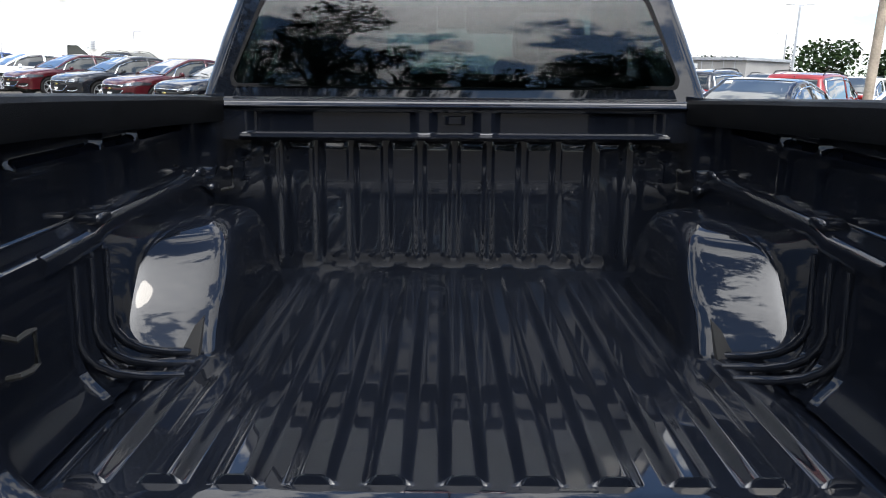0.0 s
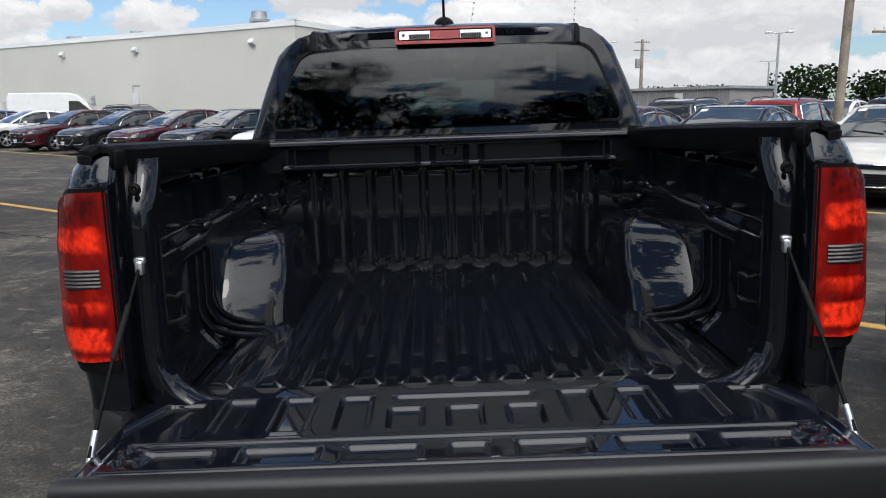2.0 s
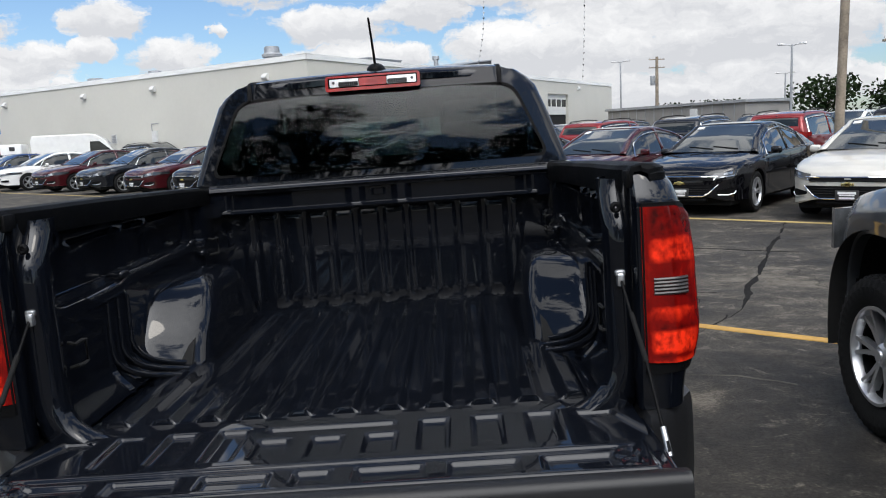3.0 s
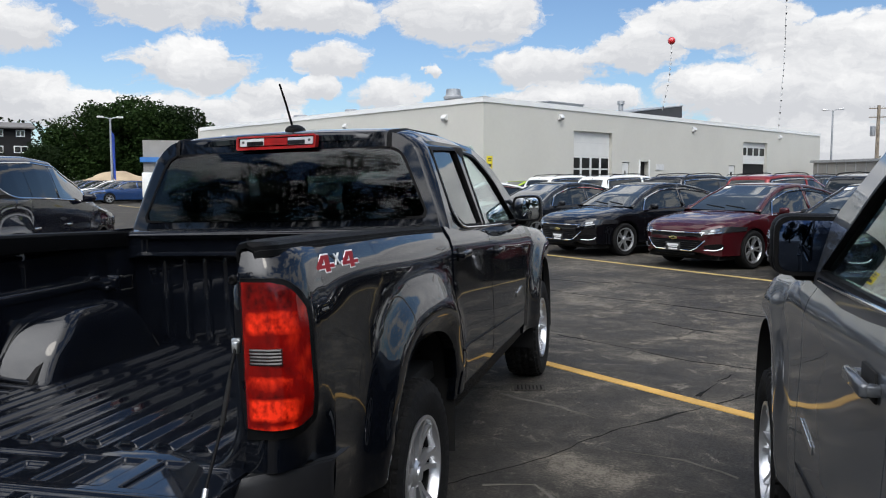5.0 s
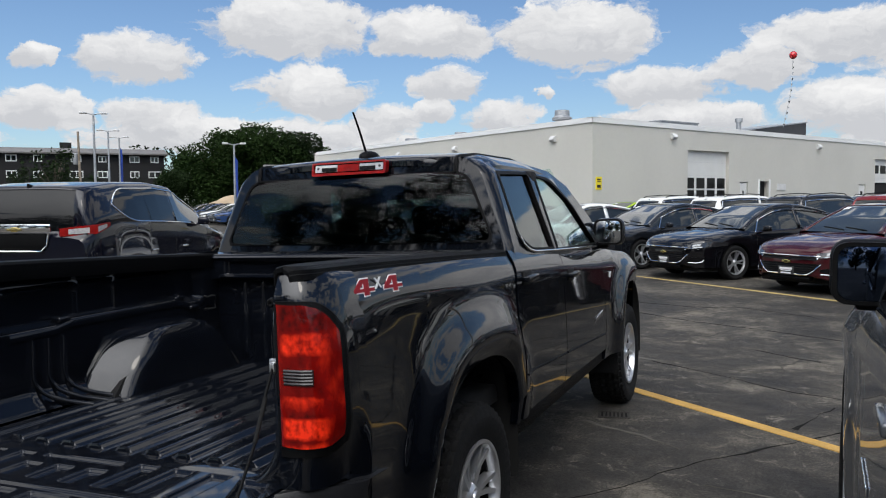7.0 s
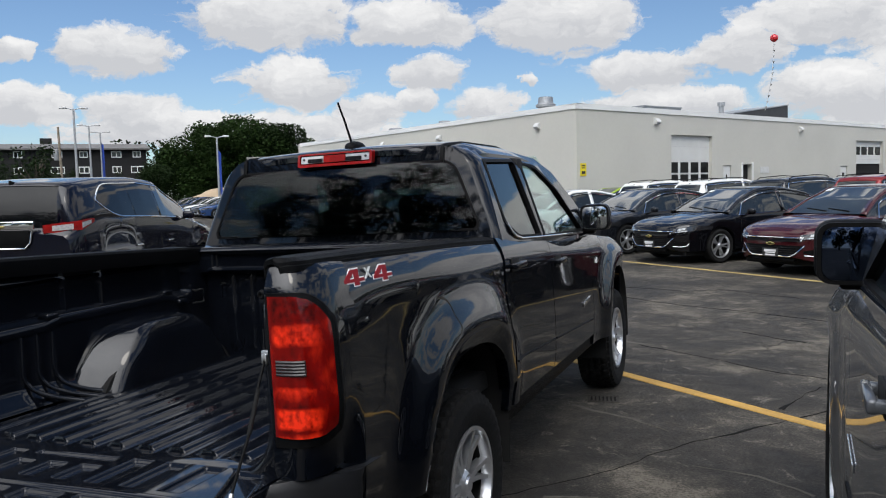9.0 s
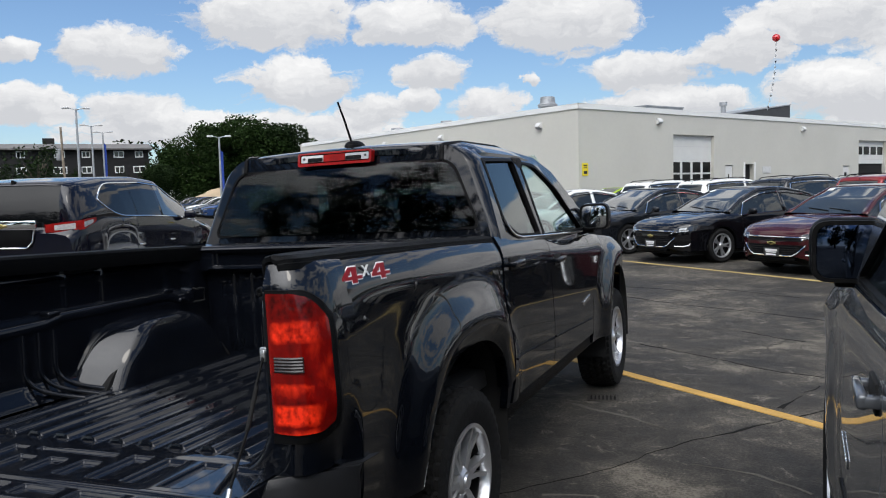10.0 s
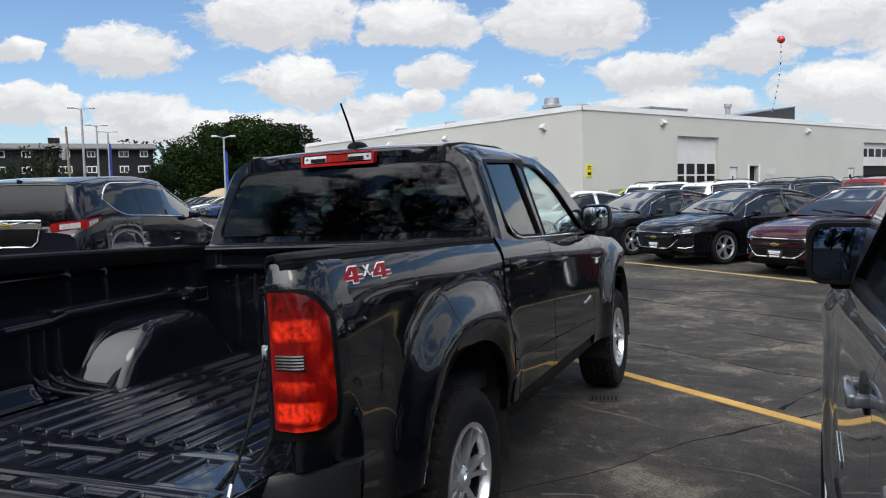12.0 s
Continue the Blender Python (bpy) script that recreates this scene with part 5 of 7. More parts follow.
    for y in np.linspace(3.72, 5.02, 20):
        zt = belt_z(y)
        w = side_x(y, zt, zt)
        zc = zt + float(np.interp(y, [3.72, 4.3, 4.8, 5.02], [0.015, 0.03, 0.03, 0.0]))
        rows.append([(w * x, y, zc - (zc - zt) * abs(x) ** 3) for x in np.linspace(-1, 1, 21)])
    slab("bonnet", rows, (0, 0, -0.03), mat, root, "painted bonnet", 40)
    rows = []
    for z in np.linspace(0.98, 0.42, 10):
        yy = 5.04 + 0.05 * math.sin((0.98 - z) / 0.56 * math.pi)
        rows.append([(0.80 * x, yy - 0.22 * abs(x) ** 3, z) for x in np.linspace(-1, 1, 17)])
    slab("front_bumper", rows, (0, -0.04, 0), mat, root, "painted front bumper", 40)
    bm = bmesh.new()
    for z0, z1 in ((0.84, 0.93), (0.66, 0.80)):
        box(bm, (-0.55, 5.02, z0), (0.55, 5.12, z1), 0.02)
    part("grille", bm, M["plastic"], root, "black grille", 40)
    for s in (-1, 1):
        rows = []
        for z in np.linspace(1.01, 0.80, 6):
            rows.append([(s * x, 5.045 - 0.5 * max(0, x - 0.5) ** 1.6, z) for x in np.linspace(0.52, 0.81, 8)])
        slab("headlamp", rows, (0, -0.03, 0), M["head_lens"], root, "clear headlamp", 40)


def truck(where, mat, bmat, label, gate=True):
    root = thing("pickup_truck", label, "pickup truck", where)
    for s in (-1, 1):
        side_panel(root, "bed_side", 0.155, 1.572, lambda y: rail_z(y) - 0.018, 0.56, s, mat, "dark painted bed side with flared arch")
        side_panel(root, "rear_door", 1.600, 2.415, belt_z, 0.57, s, mat, "rear door")
        side_panel(root, "front_door", 2.424, 3.440, belt_z, 0.57, s, mat, "front door")
        side_panel(root, "front_fender", 3.450, 5.03, belt_z, 0.50, s, mat, "front wing with flared arch")
        # rear corner
        path, u = corner_path(24)
        cols = []
        for (px, py), t in zip(path, u):
            col = []
            for z in list(np.linspace(1.385, 1.312, 5)) + list(np.linspace(1.295, 0.60 + 0.206 * (1 - float(sstep(0.70, 0.98, t))), 15)):
                tuck = corner_tuck(z, t)
                lean = 0.032 * max(0.0, (z - 1.316) / 0.069) * (1 - float(sstep(0.45, 0.70, t)))          # the shoulder above the lamp lies back
                col.append((s * (px - tuck), py + 0.35 * tuck + lean, z - 0.012 * (z > 1.37) * t))
            cols.append(col)
        cols = np.array(cols)
        slab("bed_corner", cols, (np.array([s * 0.83, 0.06, 0]) - cols) * np.array([0.18, 0.18, 0]), mat, root, "painted bed corner round the tail lamp", 40)
        tail_lamp(root, s)
        block("sill", (s * 0.80 if s > 0 else s * 0.862, 1.575, 0.475), (s * 0.862 if s > 0 else s * 0.80, 3.84, 0.572), M["plastic"], root, "black lower sill", bevel=0.02)
        # door furniture
        for yc, zc in ((1.745, 1.205), (2.555, 1.150)):
            x0 = side_x(yc, zc, belt_z(yc))
            bm = bmesh.new()
            box(bm, (s * (x0 + 0.028) - 0.011, yc - 0.085, zc - 0.014), (s * (x0 + 0.028) + 0.011, yc + 0.085, zc + 0.016), 0.008, 3)
            for k in (-0.07, 0.07):
                box(bm, (s * (x0 + 0.012) - 0.016, yc + k - 0.016, zc - 0.011), (s * (x0 + 0.012) + 0.016, yc + k + 0.016, zc + 0.013), 0.006)
            part("door_handle", bm, mat, root, "body-coloured door handle")
            block("handle_cup", (s * (x0 + 0.002) - 0.004, yc - 0.06, zc - 0.03), (s * (x0 + 0.002) + 0.004, yc + 0.06, zc + 0.032), M["dark"], root, bevel=0.003)
        # crease low on the doors
        for y0, y1 in ((1.63, 2.405), (2.435, 3.40)):
            pts = []
            for yy in np.linspace(y0, y1, 9):
                zz = lerp(0.772, 0.680, (yy - 1.6) / 1.8)
                pts.append((s * (side_x(yy, zz, belt_z(yy)) + 0.001), yy, zz))
            tube("door_moulding", pts, 0.006, M["plastic"], root, n=6)
        # name badge low on the front door: eight plain bars, the first carries the rest
        badge = None
        for k in range(8):
            yy = 3.13 + 0.026 * k
            zz = 0.800 + 0.003 * k
            x0 = side_x(yy, zz, belt_z(yy)) + 0.003
            bar = block("name_badge" if badge is None else "letter_bar", (s * x0 - 0.003, yy, zz), (s * x0 + 0.003, yy + 0.021, zz + 0.026), M["chrome"], badge or root, "small bright lettering drawn as bars" if badge is None else "", bevel=0.002)
            badge = badge or bar
        # door mirror
        mw, gw, gh = (0.930, 1.0, 1.0) if gate else (0.880, 1.09, 1.08)
        mx = Matrix.Translation((s * mw, 3.46, 1.355))
        bm = bmesh.new()
        box(bm, (-0.098 * gw, -0.035, -0.090 * gh), (0.098 * gw, 0.085, 0.090 * gh), 0.05, 4, mx)
        mir = part("door_mirror", bm, M["plastic"] if not gate else mat, root, "door mirror in a rounded housing", 40)
        block("mirror_glass", (s * mw - 0.083 * gw, 3.416, 1.355 - 0.074 * gh), (s * mw + 0.083 * gw, 3.424, 1.355 + 0.074 * gh), M["own_mirror"] if gate else M["mirror"], mir, "mirror glass", bevel=0.003)
        bm = bmesh.new()
        o = outline([(-0.094, -0.084), (-0.094, 0.084), (0.094, 0.084), (0.094, -0.084)], 0.045)
        i_ = outline([(-0.082, -0.073), (-0.082, 0.073), (0.082, 0.073), (0.082, -0.073)], 0.038)
        part("mirror_rim", window_frame(bm, o, i_, lambda u_, v_, off: (s * mw + u_ * gw, 3.412 + off, 1.355 + v_ * gh), 0.03), M["plastic"], mir)
        box_m = bmesh.new()
        box(box_m, (min(s * 0.80, s * 0.92), 3.44, 1.245), (max(s * 0.80, s * 0.92), 3.52, 1.295), 0.015, 3)
        part("mirror_arm", box_m, M["plastic"], mir)
        # wheel wells and wheels
        for ya in (REAR_AXLE, FRONT_AXLE):
            rows = []
            for a in np.linspace(-0.25, math.pi + 0.25, 22):
                rr = ARCH + 0.015
                u_, w_ = arch_at(a, rr)
                rows.append([(s * 0.885, ya + u_, ARCH_Z + w_), (s * 0.60, ya + u_, ARCH_Z + w_), (s * 0.595, ya + 0.4 * u_, ARCH_Z + 0.4 * w_)])
            slab("wheel_well", rows, (0, 0, 0.004), M["dark"], root)
            wheel(root, s * 0.764, ya, HUB, TYRE, 0.228, 0.262, s, spokes=6, fat=0.56)
            # painted lip of the arch
            ring = []
            for a in np.linspace(0.32, math.pi - 0.32, 30):
                top = (lambda q: rail_z(q) - 0.018) if ya == REAR_AXLE else belt_z
                row = []
                for grow, lift in ((0.0, -0.045), (0.0, 0.002), (0.006, 0.004), (0.040, 0.003), (0.070, 0.001)):
                    u_, w_ = arch_at(a, ARCH + grow)
                    yy, zz = ya + u_, ARCH_Z + w_
                    row.append((s * (side_x(yy, zz, top(min(max(yy, 0.16), 4.9))) + lift), yy, zz))
                ring.append(row)
            slab("arch_lip", ring, (-s * 0.006, 0, 0), mat, root, "painted lip round the wheel opening", 40)
    bed(root, mat, bmat)
    cab(root, mat)
    if gate:
        tailgate(root, bmat)
        for s in (-1, 1):
            four_by_four(root, s)
    else:
        block("closed_tailgate", (-0.70, -0.03, 0.76), (0.70, 0.01, 1.37), mat, root, "closed tailgate", bevel=0.015)
    # rear bumper with its step and the plate
    rows = []
    for x in np.linspace(-0.925, 0.925, 49):
        k = abs(x) / 0.925
        yy = -0.165 + 0.24 * max(0, (k - 0.72) / 0.28) ** 2.4
        zt = 0.690 + 0.112 * float(sstep(0.76, 0.84, k)) - 0.02 * max(0, (k - 0.9) / 0.1)
        rows.append([(x, yy + 0.13, zt), (x, yy + 0.02, zt + 0.004), (x, yy, zt - 0.02), (x, yy - 0.006, 0.60), (x, yy + 0.01, 0.52), (x, yy + 0.05, 0.46)])
    slab("rear_bumper", rows, (0, 0.03, 0.0), M["bumper"] if gate else mat, root, "black rear bumper with corner steps", 40)
    block("licence_plate", (-0.155, -0.178, 0.545), (0.155, -0.172, 0.655), M["plate_white"], root, "pale licence plate on the bumper", bevel=0.003)
    block("plate_band", (-0.15, -0.181, 0.56), (0.15, -0.1775, 0.635), M["maroon"], root, bevel=0.001)
    block("hitch", (-0.06, -0.20, 0.44), (0.06, -0.02, 0.52), M["dark"], root, bevel=0.01)
    # chassis and exhaust
    for s in (-1, 1):
        block("chassis_rail", (s * 0.45 - 0.05, -0.05, 0.46), (s * 0.45 + 0.05, 4.8, 0.60), M["dark"], root, bevel=0.01)
    block("bed_underside", (-0.80, 0.03, 0.66), (0.80, 1.57, 0.745), M["dark"], root, bevel=0.01)
    block("cab_floor", (-0.80, 1.62, 0.56), (0.80, 3.85, 0.66), M["dark"], root, bevel=0.01)
    block("engine_bay", (-0.60, 3.86, 0.50), (0.60, 4.95, 0.95), M["dark"], root, bevel=0.03)
    tube("axle", [(-0.70, REAR_AXLE, HUB), (0, REAR_AXLE, HUB), (0.70, REAR_AXLE, HUB)], 0.05, M["dark"], root)
    # antenna
    bm = bmesh.new()
    r = bmesh.ops.create_uvsphere(bm, u_segments=18, v_segments=9, radius=1)
    for v in r["verts"]:
        v.co = Vector((v.co.x * 0.045, 1.865 + v.co.y * 0.085 + 0.02, 1.824 + max(v.co.z, -0.2) * 0.034))
    base = part("antenna", bm, M["plastic"], root, "short black roof antenna", 60)
    tube("antenna_rod", [(0, 1.850, 1.845), (-0.002, 1.792, 1.955), (-0.004, 1.735, 2.046)], 0.0062, M["plastic"], base, taper=0.8)
    # cabin
    for x in (-0.44, 0.44):
        bm = bmesh.new()
        box(bm, (x - 0.25, 2.72, 0.78), (x + 0.25, 3.18, 0.98), 0.06, 3)
        box(bm, (x - 0.25, 2.58, 0.95), (x + 0.25, 2.74, 1.50), 0.06, 3, Matrix.Translation((0, 0, 0)))
        box(bm, (x - 0.17, 2.56, 1.47), (x + 0.15, 2.67, 1.69), 0.06, 3)
        box(bm, (x - 0.06, 2.59, 1.45), (x + 0.06, 2.63, 1.55), 0.01)
        part("front_seat", bm, M["cabin"], root, "dark fabric front seat", 40)
    bm = bmesh.new()
    box(bm, (-0.66, 1.80, 0.80), (0.66, 2.22, 0.98), 0.06, 3)
    box(bm, (-0.66, 1.72, 0.95), (0.66, 1.86, 1.425), 0.05, 3)
    part("rear_seat", bm, M["cabin"], root, "dark fabric rear bench seat", 40)
    for x in (-0.42, 0.42):
        block("headrest", (x - 0.13, 1.735, 1.41), (x + 0.13, 1.83, 1.56), M["cabin"], root, bevel=0.04, seg=3)
    block("dashboard", (-0.74, 3.38, 0.90), (0.74, 3.74, 1.215), M["cabin"], root, "dark dashboard", bevel=0.06, seg=3)
    for s in (-1, 1):
        block("pillar_trim", (min(s * 0.585, s * 0.74), 2.36, 0.90), (max(s * 0.585, s * 0.74), 2.46, 1.735), M["cabin"], root, bevel=0.02)
        block("sun_visor", (min(s * 0.07, s * 0.60), 2.90, 1.610), (max(s * 0.07, s * 0.60), 2.93, 1.745), M["cabin"], root, bevel=0.012)
    block("roof_console", (-0.068, 2.86, 1.63), (0.068, 2.94, 1.745), M["cabin"], root, bevel=0.012)
    block("rear_view_mirror", (-0.12, 3.11, 1.525), (0.12, 3.15, 1.590), M["plastic"], root, bevel=0.02, seg=3)
    block("headliner", (-0.60, 1.72, 1.735), (0.60, 2.98, 1.75), M["cabin"], root, bevel=0.004)
    return root


main_truck = truck(pose(0.060, 0, -0.021, 0, -1.6, 0.45), M["graphite"], M["bed"], "dark graphite pickup truck with its tailgate open on the car park")
BULGE["flare"] = 0.45
side_truck = truck(pose(3.101, -2.668, 0, 0, 0, -0.5), M["silver"], M["bed"], "silver-grey pickup truck parked beside the dark one", gate=False)


# ---- parked cars ----
SEDAN = dict(L=4.92, W=1.85, base=0.24, front=1.46, rear=-1.37, arch=0.365, tyre=0.335, rim=0.232, spokes=5,
             deck=[(-2.46, 0.80), (-2.38, 0.98), (-2.15, 1.075), (-1.75, 1.085), (-0.4, 1.0), (0.95, 0.985), (1.25, 0.965), (1.75, 0.905), (2.1, 0.845), (2.30, 0.785), (2.40, 0.725), (2.45, 0.65), (2.46, 0.60)],
             belt=[(-2.46, 0.72), (-2.2, 0.97), (-1.6, 0.985), (0.0, 0.945), (1.1, 0.90), (1.8, 0.825), (2.15, 0.765), (2.36, 0.69), (2.46, 0.56)],
             wide=[(-2.46, 0.74), (-2.38, 0.86), (-2.1, 0.955), (-1.4, 1.0), (1.2, 1.0), (1.7, 0.985), (2.0, 0.945), (2.2, 0.87), (2.34, 0.74), (2.42, 0.56), (2.45, 0.40), (2.46, 0.30)],
             roof=[(-1.95, 1.07), (-1.55, 1.21), (-1.05, 1.36), (-0.55, 1.443), (-0.15, 1.462), (0.25, 1.43), (0.75, 1.23), (1.18, 0.985)],
             solid=(-0.92, 0.22), pillar=-0.28, nose="sedan")
SUV = dict(L=4.75, W=1.86, base=0.30, front=1.43, rear=-1.40, arch=0.40, tyre=0.36, rim=0.235, spokes=5,
           deck=[(-2.375, 0.95), (-2.30, 1.05), (-1.8, 1.08), (0.9, 1.10), (1.3, 1.10), (1.95, 1.02), (2.22, 0.93), (2.34, 0.80), (2.375, 0.66)],
           belt=[(-2.375, 0.90), (-2.1, 1.04), (0.0, 1.02), (1.2, 1.00), (2.0, 0.90), (2.3, 0.75), (2.375, 0.58)],
           wide=[(-2.375, 0.84), (-2.28, 0.93), (-1.9, 0.985), (-1.2, 1.0), (1.3, 1.0), (2.0, 0.95), (2.25, 0.86), (2.375, 0.72)],
           roof=[(-2.27, 1.06), (-2.12, 1.42), (-1.95, 1.60), (-1.3, 1.66), (-0.4, 1.68), (0.2, 1.645), (0.75, 1.38), (1.25, 1.10)],
           solid=(-2.05, 0.18), pillar=-0.22, nose="suv")
BIG_SUV = dict(SUV, L=5.15, W=1.99, base=0.32,
               deck=[(-2.575, 1.18), (-2.50, 1.28), (-1.9, 1.34), (0.6, 1.30), (1.2, 1.22), (2.0, 1.13), (2.38, 1.0), (2.52, 0.86), (2.575, 0.70)],
               belt=[(-2.575, 1.10), (-2.45, 1.26), (-1.9, 1.33), (-0.6, 1.29), (0.5, 1.24), (1.3, 1.14), (2.15, 0.98), (2.5, 0.80), (2.575, 0.61)],
               wide=[(y * 1.085, w) for y, w in SUV["wide"]],
               roof=[(-2.52, 1.28), (-2.47, 1.48), (-2.40, 1.66), (-2.30, 1.765), (-1.6, 1.835), (-0.6, 1.86), (0.1, 1.82), (0.75, 1.56), (1.35, 1.20)],
               solid=(-2.33, 0.2), front=1.52, rear=-1.52, tyre=0.375, arch=0.42)


def ip(table, y):
    return float(np.interp(y, [p[0] for p in table], [p[1] for p in table]))


def used_only(verts, faces):
    """The same faces without the vertices that none of them uses."""
    keep = sorted(set(i for f in faces for i in f))
    where = {old: new_i for new_i, old in enumerate(keep)}
    return [verts[i] for i in keep], [tuple(where[i] for i in f) for f in faces]


def car(name, spec, mat, where, label, category, group="", detail=True, back_lamps=True):
    """A parked car: body, glasshouse, roof and pillars, lamps, wheels. y ahead."""
    root = thing(name, label, category, where, group)
    L2, W2 = spec["L"] / 2, spec["W"] / 2
    arches = (spec["front"], spec["rear"])
    R, zc = spec["arch"], spec["tyre"]
    ys = list(np.linspace(-L2, L2, 61)) + list(np.linspace(L2 - 0.28, L2, 12))
    nose_w = sorted((W2 * w, y) for y, w in spec["wide"] if y > 0)

    def nose(x):
        """How far ahead the bumper reaches at a distance from the middle."""
        return float(np.interp(abs(x), [p[0] for p in nose_w], [p[1] for p in nose_w]))

    for ya in arches:
        ys += [ya + R * math.cos(a) for a in np.linspace(0, math.pi, 15)]
        e = math.sqrt(max(R * R - (spec["base"] - zc) ** 2, 0.01))
        ys += [ya - e - 0.001, ya + e + 0.001]
    ys = sorted(set(round(float(np.clip(v, -L2, L2)), 3) for v in ys))
    P = []
    for y in ys:
        w = W2 * ip(spec["wide"], y)
        bz, dz = ip(spec["belt"], y), ip(spec["deck"], y)
        lo = spec["base"] + 0.10 * max(0, (abs(y) - L2 + 0.25) / 0.25) ** 2
        for ya in arches:
            d = abs(y - ya)
            if d < R:
                lo = max(lo, zc + math.sqrt(R * R - d * d))
        lo = min(lo, bz - 0.06)
        half = [(0.93 * w, lo), (0.985 * w, lo + 0.03 * (bz - lo))]
        for t in (0.15, 0.30, 0.45, 0.60, 0.75):
            z = lerp(lo, bz, t)
            bulge = 1.0 - 0.018 * abs(z - 0.62) / 0.3
            half.append((w * bulge, z))
        half += [(0.982 * w, bz - 0.10 * (bz - lo)), (0.962 * w, bz), (0.90 * w, lerp(bz, dz, 0.55)), (0.74 * w, lerp(bz, dz, 0.88)), (0.45 * w, dz), (0.0, dz + 0.012)]
        P.append([(x, y, z) for x, z in half] + [(-x, y, z) for x, z in reversed(half[:-1])])
    body_v = [p for row in P for p in row]
    nv = len(P[0])
    faces = grid_faces(len(P), nv) + [tuple(range(nv)), tuple((len(P) - 1) * nv + j for j in range(nv))]
    poly("body", body_v, faces, mat, root, angle=32)
    # glasshouse
    y0, y1 = spec["roof"][0][0], spec["roof"][-1][0]
    gy = sorted(set([round(v, 3) for v in np.linspace(y0, y1, 42)] + [spec["pillar"] - 0.05, spec["pillar"] + 0.05, spec["solid"][0], spec["solid"][1]]))

    def section(y, grow=0.0):
        w = W2 * ip(spec["wide"], y)
        bz, rz = ip(spec["belt"], y), ip(spec["roof"], y)
        base = min(bz, rz) - 0.03
        wr = w * (0.70 if spec["nose"] == "sedan" else 0.755)
        hgt = max(rz - base, 0.02)
        k = min(1.0, hgt / 0.45)
        wt = lerp(w * 0.93, wr, k)
        pts = [(w * 0.945 + grow, base), (lerp(w * 0.945, wt, 0.35) + grow, base + hgt * 0.35), (lerp(w * 0.945, wt, 0.72) + grow, base + hgt * 0.70), (wt + grow, base + hgt * 0.875 + grow * 0.3), (wt * 0.955 + grow * 0.7, base + hgt * 0.945 + grow * 0.7), (wt * 0.86, base + hgt * 0.978 + grow), (wt * 0.5, base + hgt * 0.995 + grow), (0, base + hgt + grow)]
        return [(x, y, z) for x, z in pts] + [(-x, y, z) for x, z in reversed(pts[:-1])]

    G = [section(y) for y in gy]
    nv = len(G[0])
    def screen(i, j):
        return (gy[i] + gy[i + 1]) / 2 > spec["solid"][1] and min(j, nv - 2 - j) >= 4

    poly("window_glass", *used_only([p for r in G for p in r], grid_faces(len(G), nv, keep=lambda i, j: not screen(i, j)) + [tuple(range(nv))]), M["privacy"] if spec is BIG_SUV else M["car_glass"], root, "dark car windows reflecting the sky", 50)
    poly("windscreen", *used_only([p for r in G for p in r], grid_faces(len(G), nv, keep=screen)), M["wind"], root, "sloped windscreen reflecting pale clouds", 50)
    ws = [section(y, 0.006) for y in np.linspace(spec["solid"][1] + 0.93 * (y1 - spec["solid"][1]), y1 - 0.01, 3)]
    for t0, t1 in ((-0.62, -0.02), (-0.05, 0.55)):
        tube("wiper", [(W2 * 0.8 * t0, ws[1][7][1] - 0.02, ws[1][7][2] + 0.012), (W2 * 0.8 * (t0 + t1) / 2, ws[1][7][1] - 0.06, ws[1][7][2] + 0.035), (W2 * 0.8 * t1, ws[1][7][1] - 0.10, ws[1][7][2] + 0.055)], 0.009, M["plastic"], root, n=5)
    if spec["nose"] == "sedan":
        q0, q1 = section(spec["solid"][1] + 0.10, 0.006), section(spec["solid"][1] + 0.20, 0.006)
        fan("stock_sticker", [(0.40, q0[0][1], q0[6][2] - 0.002), (0.52, q0[0][1], q0[6][2] - 0.010), (0.52, q1[0][1], q1[6][2] - 0.010), (0.40, q1[0][1], q1[6][2] - 0.002)], (0, 0.002, 0.004), M["plate_white"], root, "white paper sticker on the windscreen")
    F = [section(y, 0.012) for y in gy]

    def solid(i, j):
        ym = (gy[i] + gy[i + 1]) / 2
        jj = min(j, nv - 2 - j)
        if jj in (3, 4):
            return True
        if jj >= 5:
            if spec["nose"] == "suv" and ym < spec["solid"][0] and ip(spec["roof"], ym) < (1.42 if spec is BIG_SUV else 1.24):
                return True
            return spec["solid"][0] < ym < spec["solid"][1]
        if spec is BIG_SUV and jj < 3:
            return True
        if abs(ym - spec["pillar"]) < 0.05:
            return True
        return ym < spec["solid"][0] - (0.35 if spec["nose"] == "sedan" else (-0.50 if spec is BIG_SUV else -0.05)) and jj < 3

    fr = poly("roof", *used_only([p for r in F for p in r], grid_faces(len(F), nv, keep=solid)), mat, root, angle=40)
    md = fr.modifiers.new("thick", "SOLIDIFY")
    md.thickness, md.offset = 0.014, -1
    # bright line under the side windows
    for s in (-1, 1):
        pts = [(s * (W2 * ip(spec["wide"], y) * 0.962 + 0.002), y, ip(spec["belt"], y) + 0.006) for y in np.linspace(spec["solid"][0] - (0.45 if spec["nose"] == "sedan" else (-0.53 if spec is BIG_SUV else 0.0)), spec["solid"][1] + 0.75, 12)]
        if spec is not BIG_SUV:
            tube("sill_strip", pts, 0.008, M["chrome"], root, n=5)
        tops = [section(y, 0.004) for y in np.linspace(spec["solid"][0] - (0.30 if spec["nose"] == "sedan" else (-0.59 if spec is BIG_SUV else -0.1)), spec["solid"][1] + 0.55, 14)]
        arch = [(s * (p[2][0] + 0.3 * (p[3][0] - p[2][0]) + 0.008), p[2][1], p[2][2] + 0.5 * (p[3][2] - p[2][2])) for p in tops]
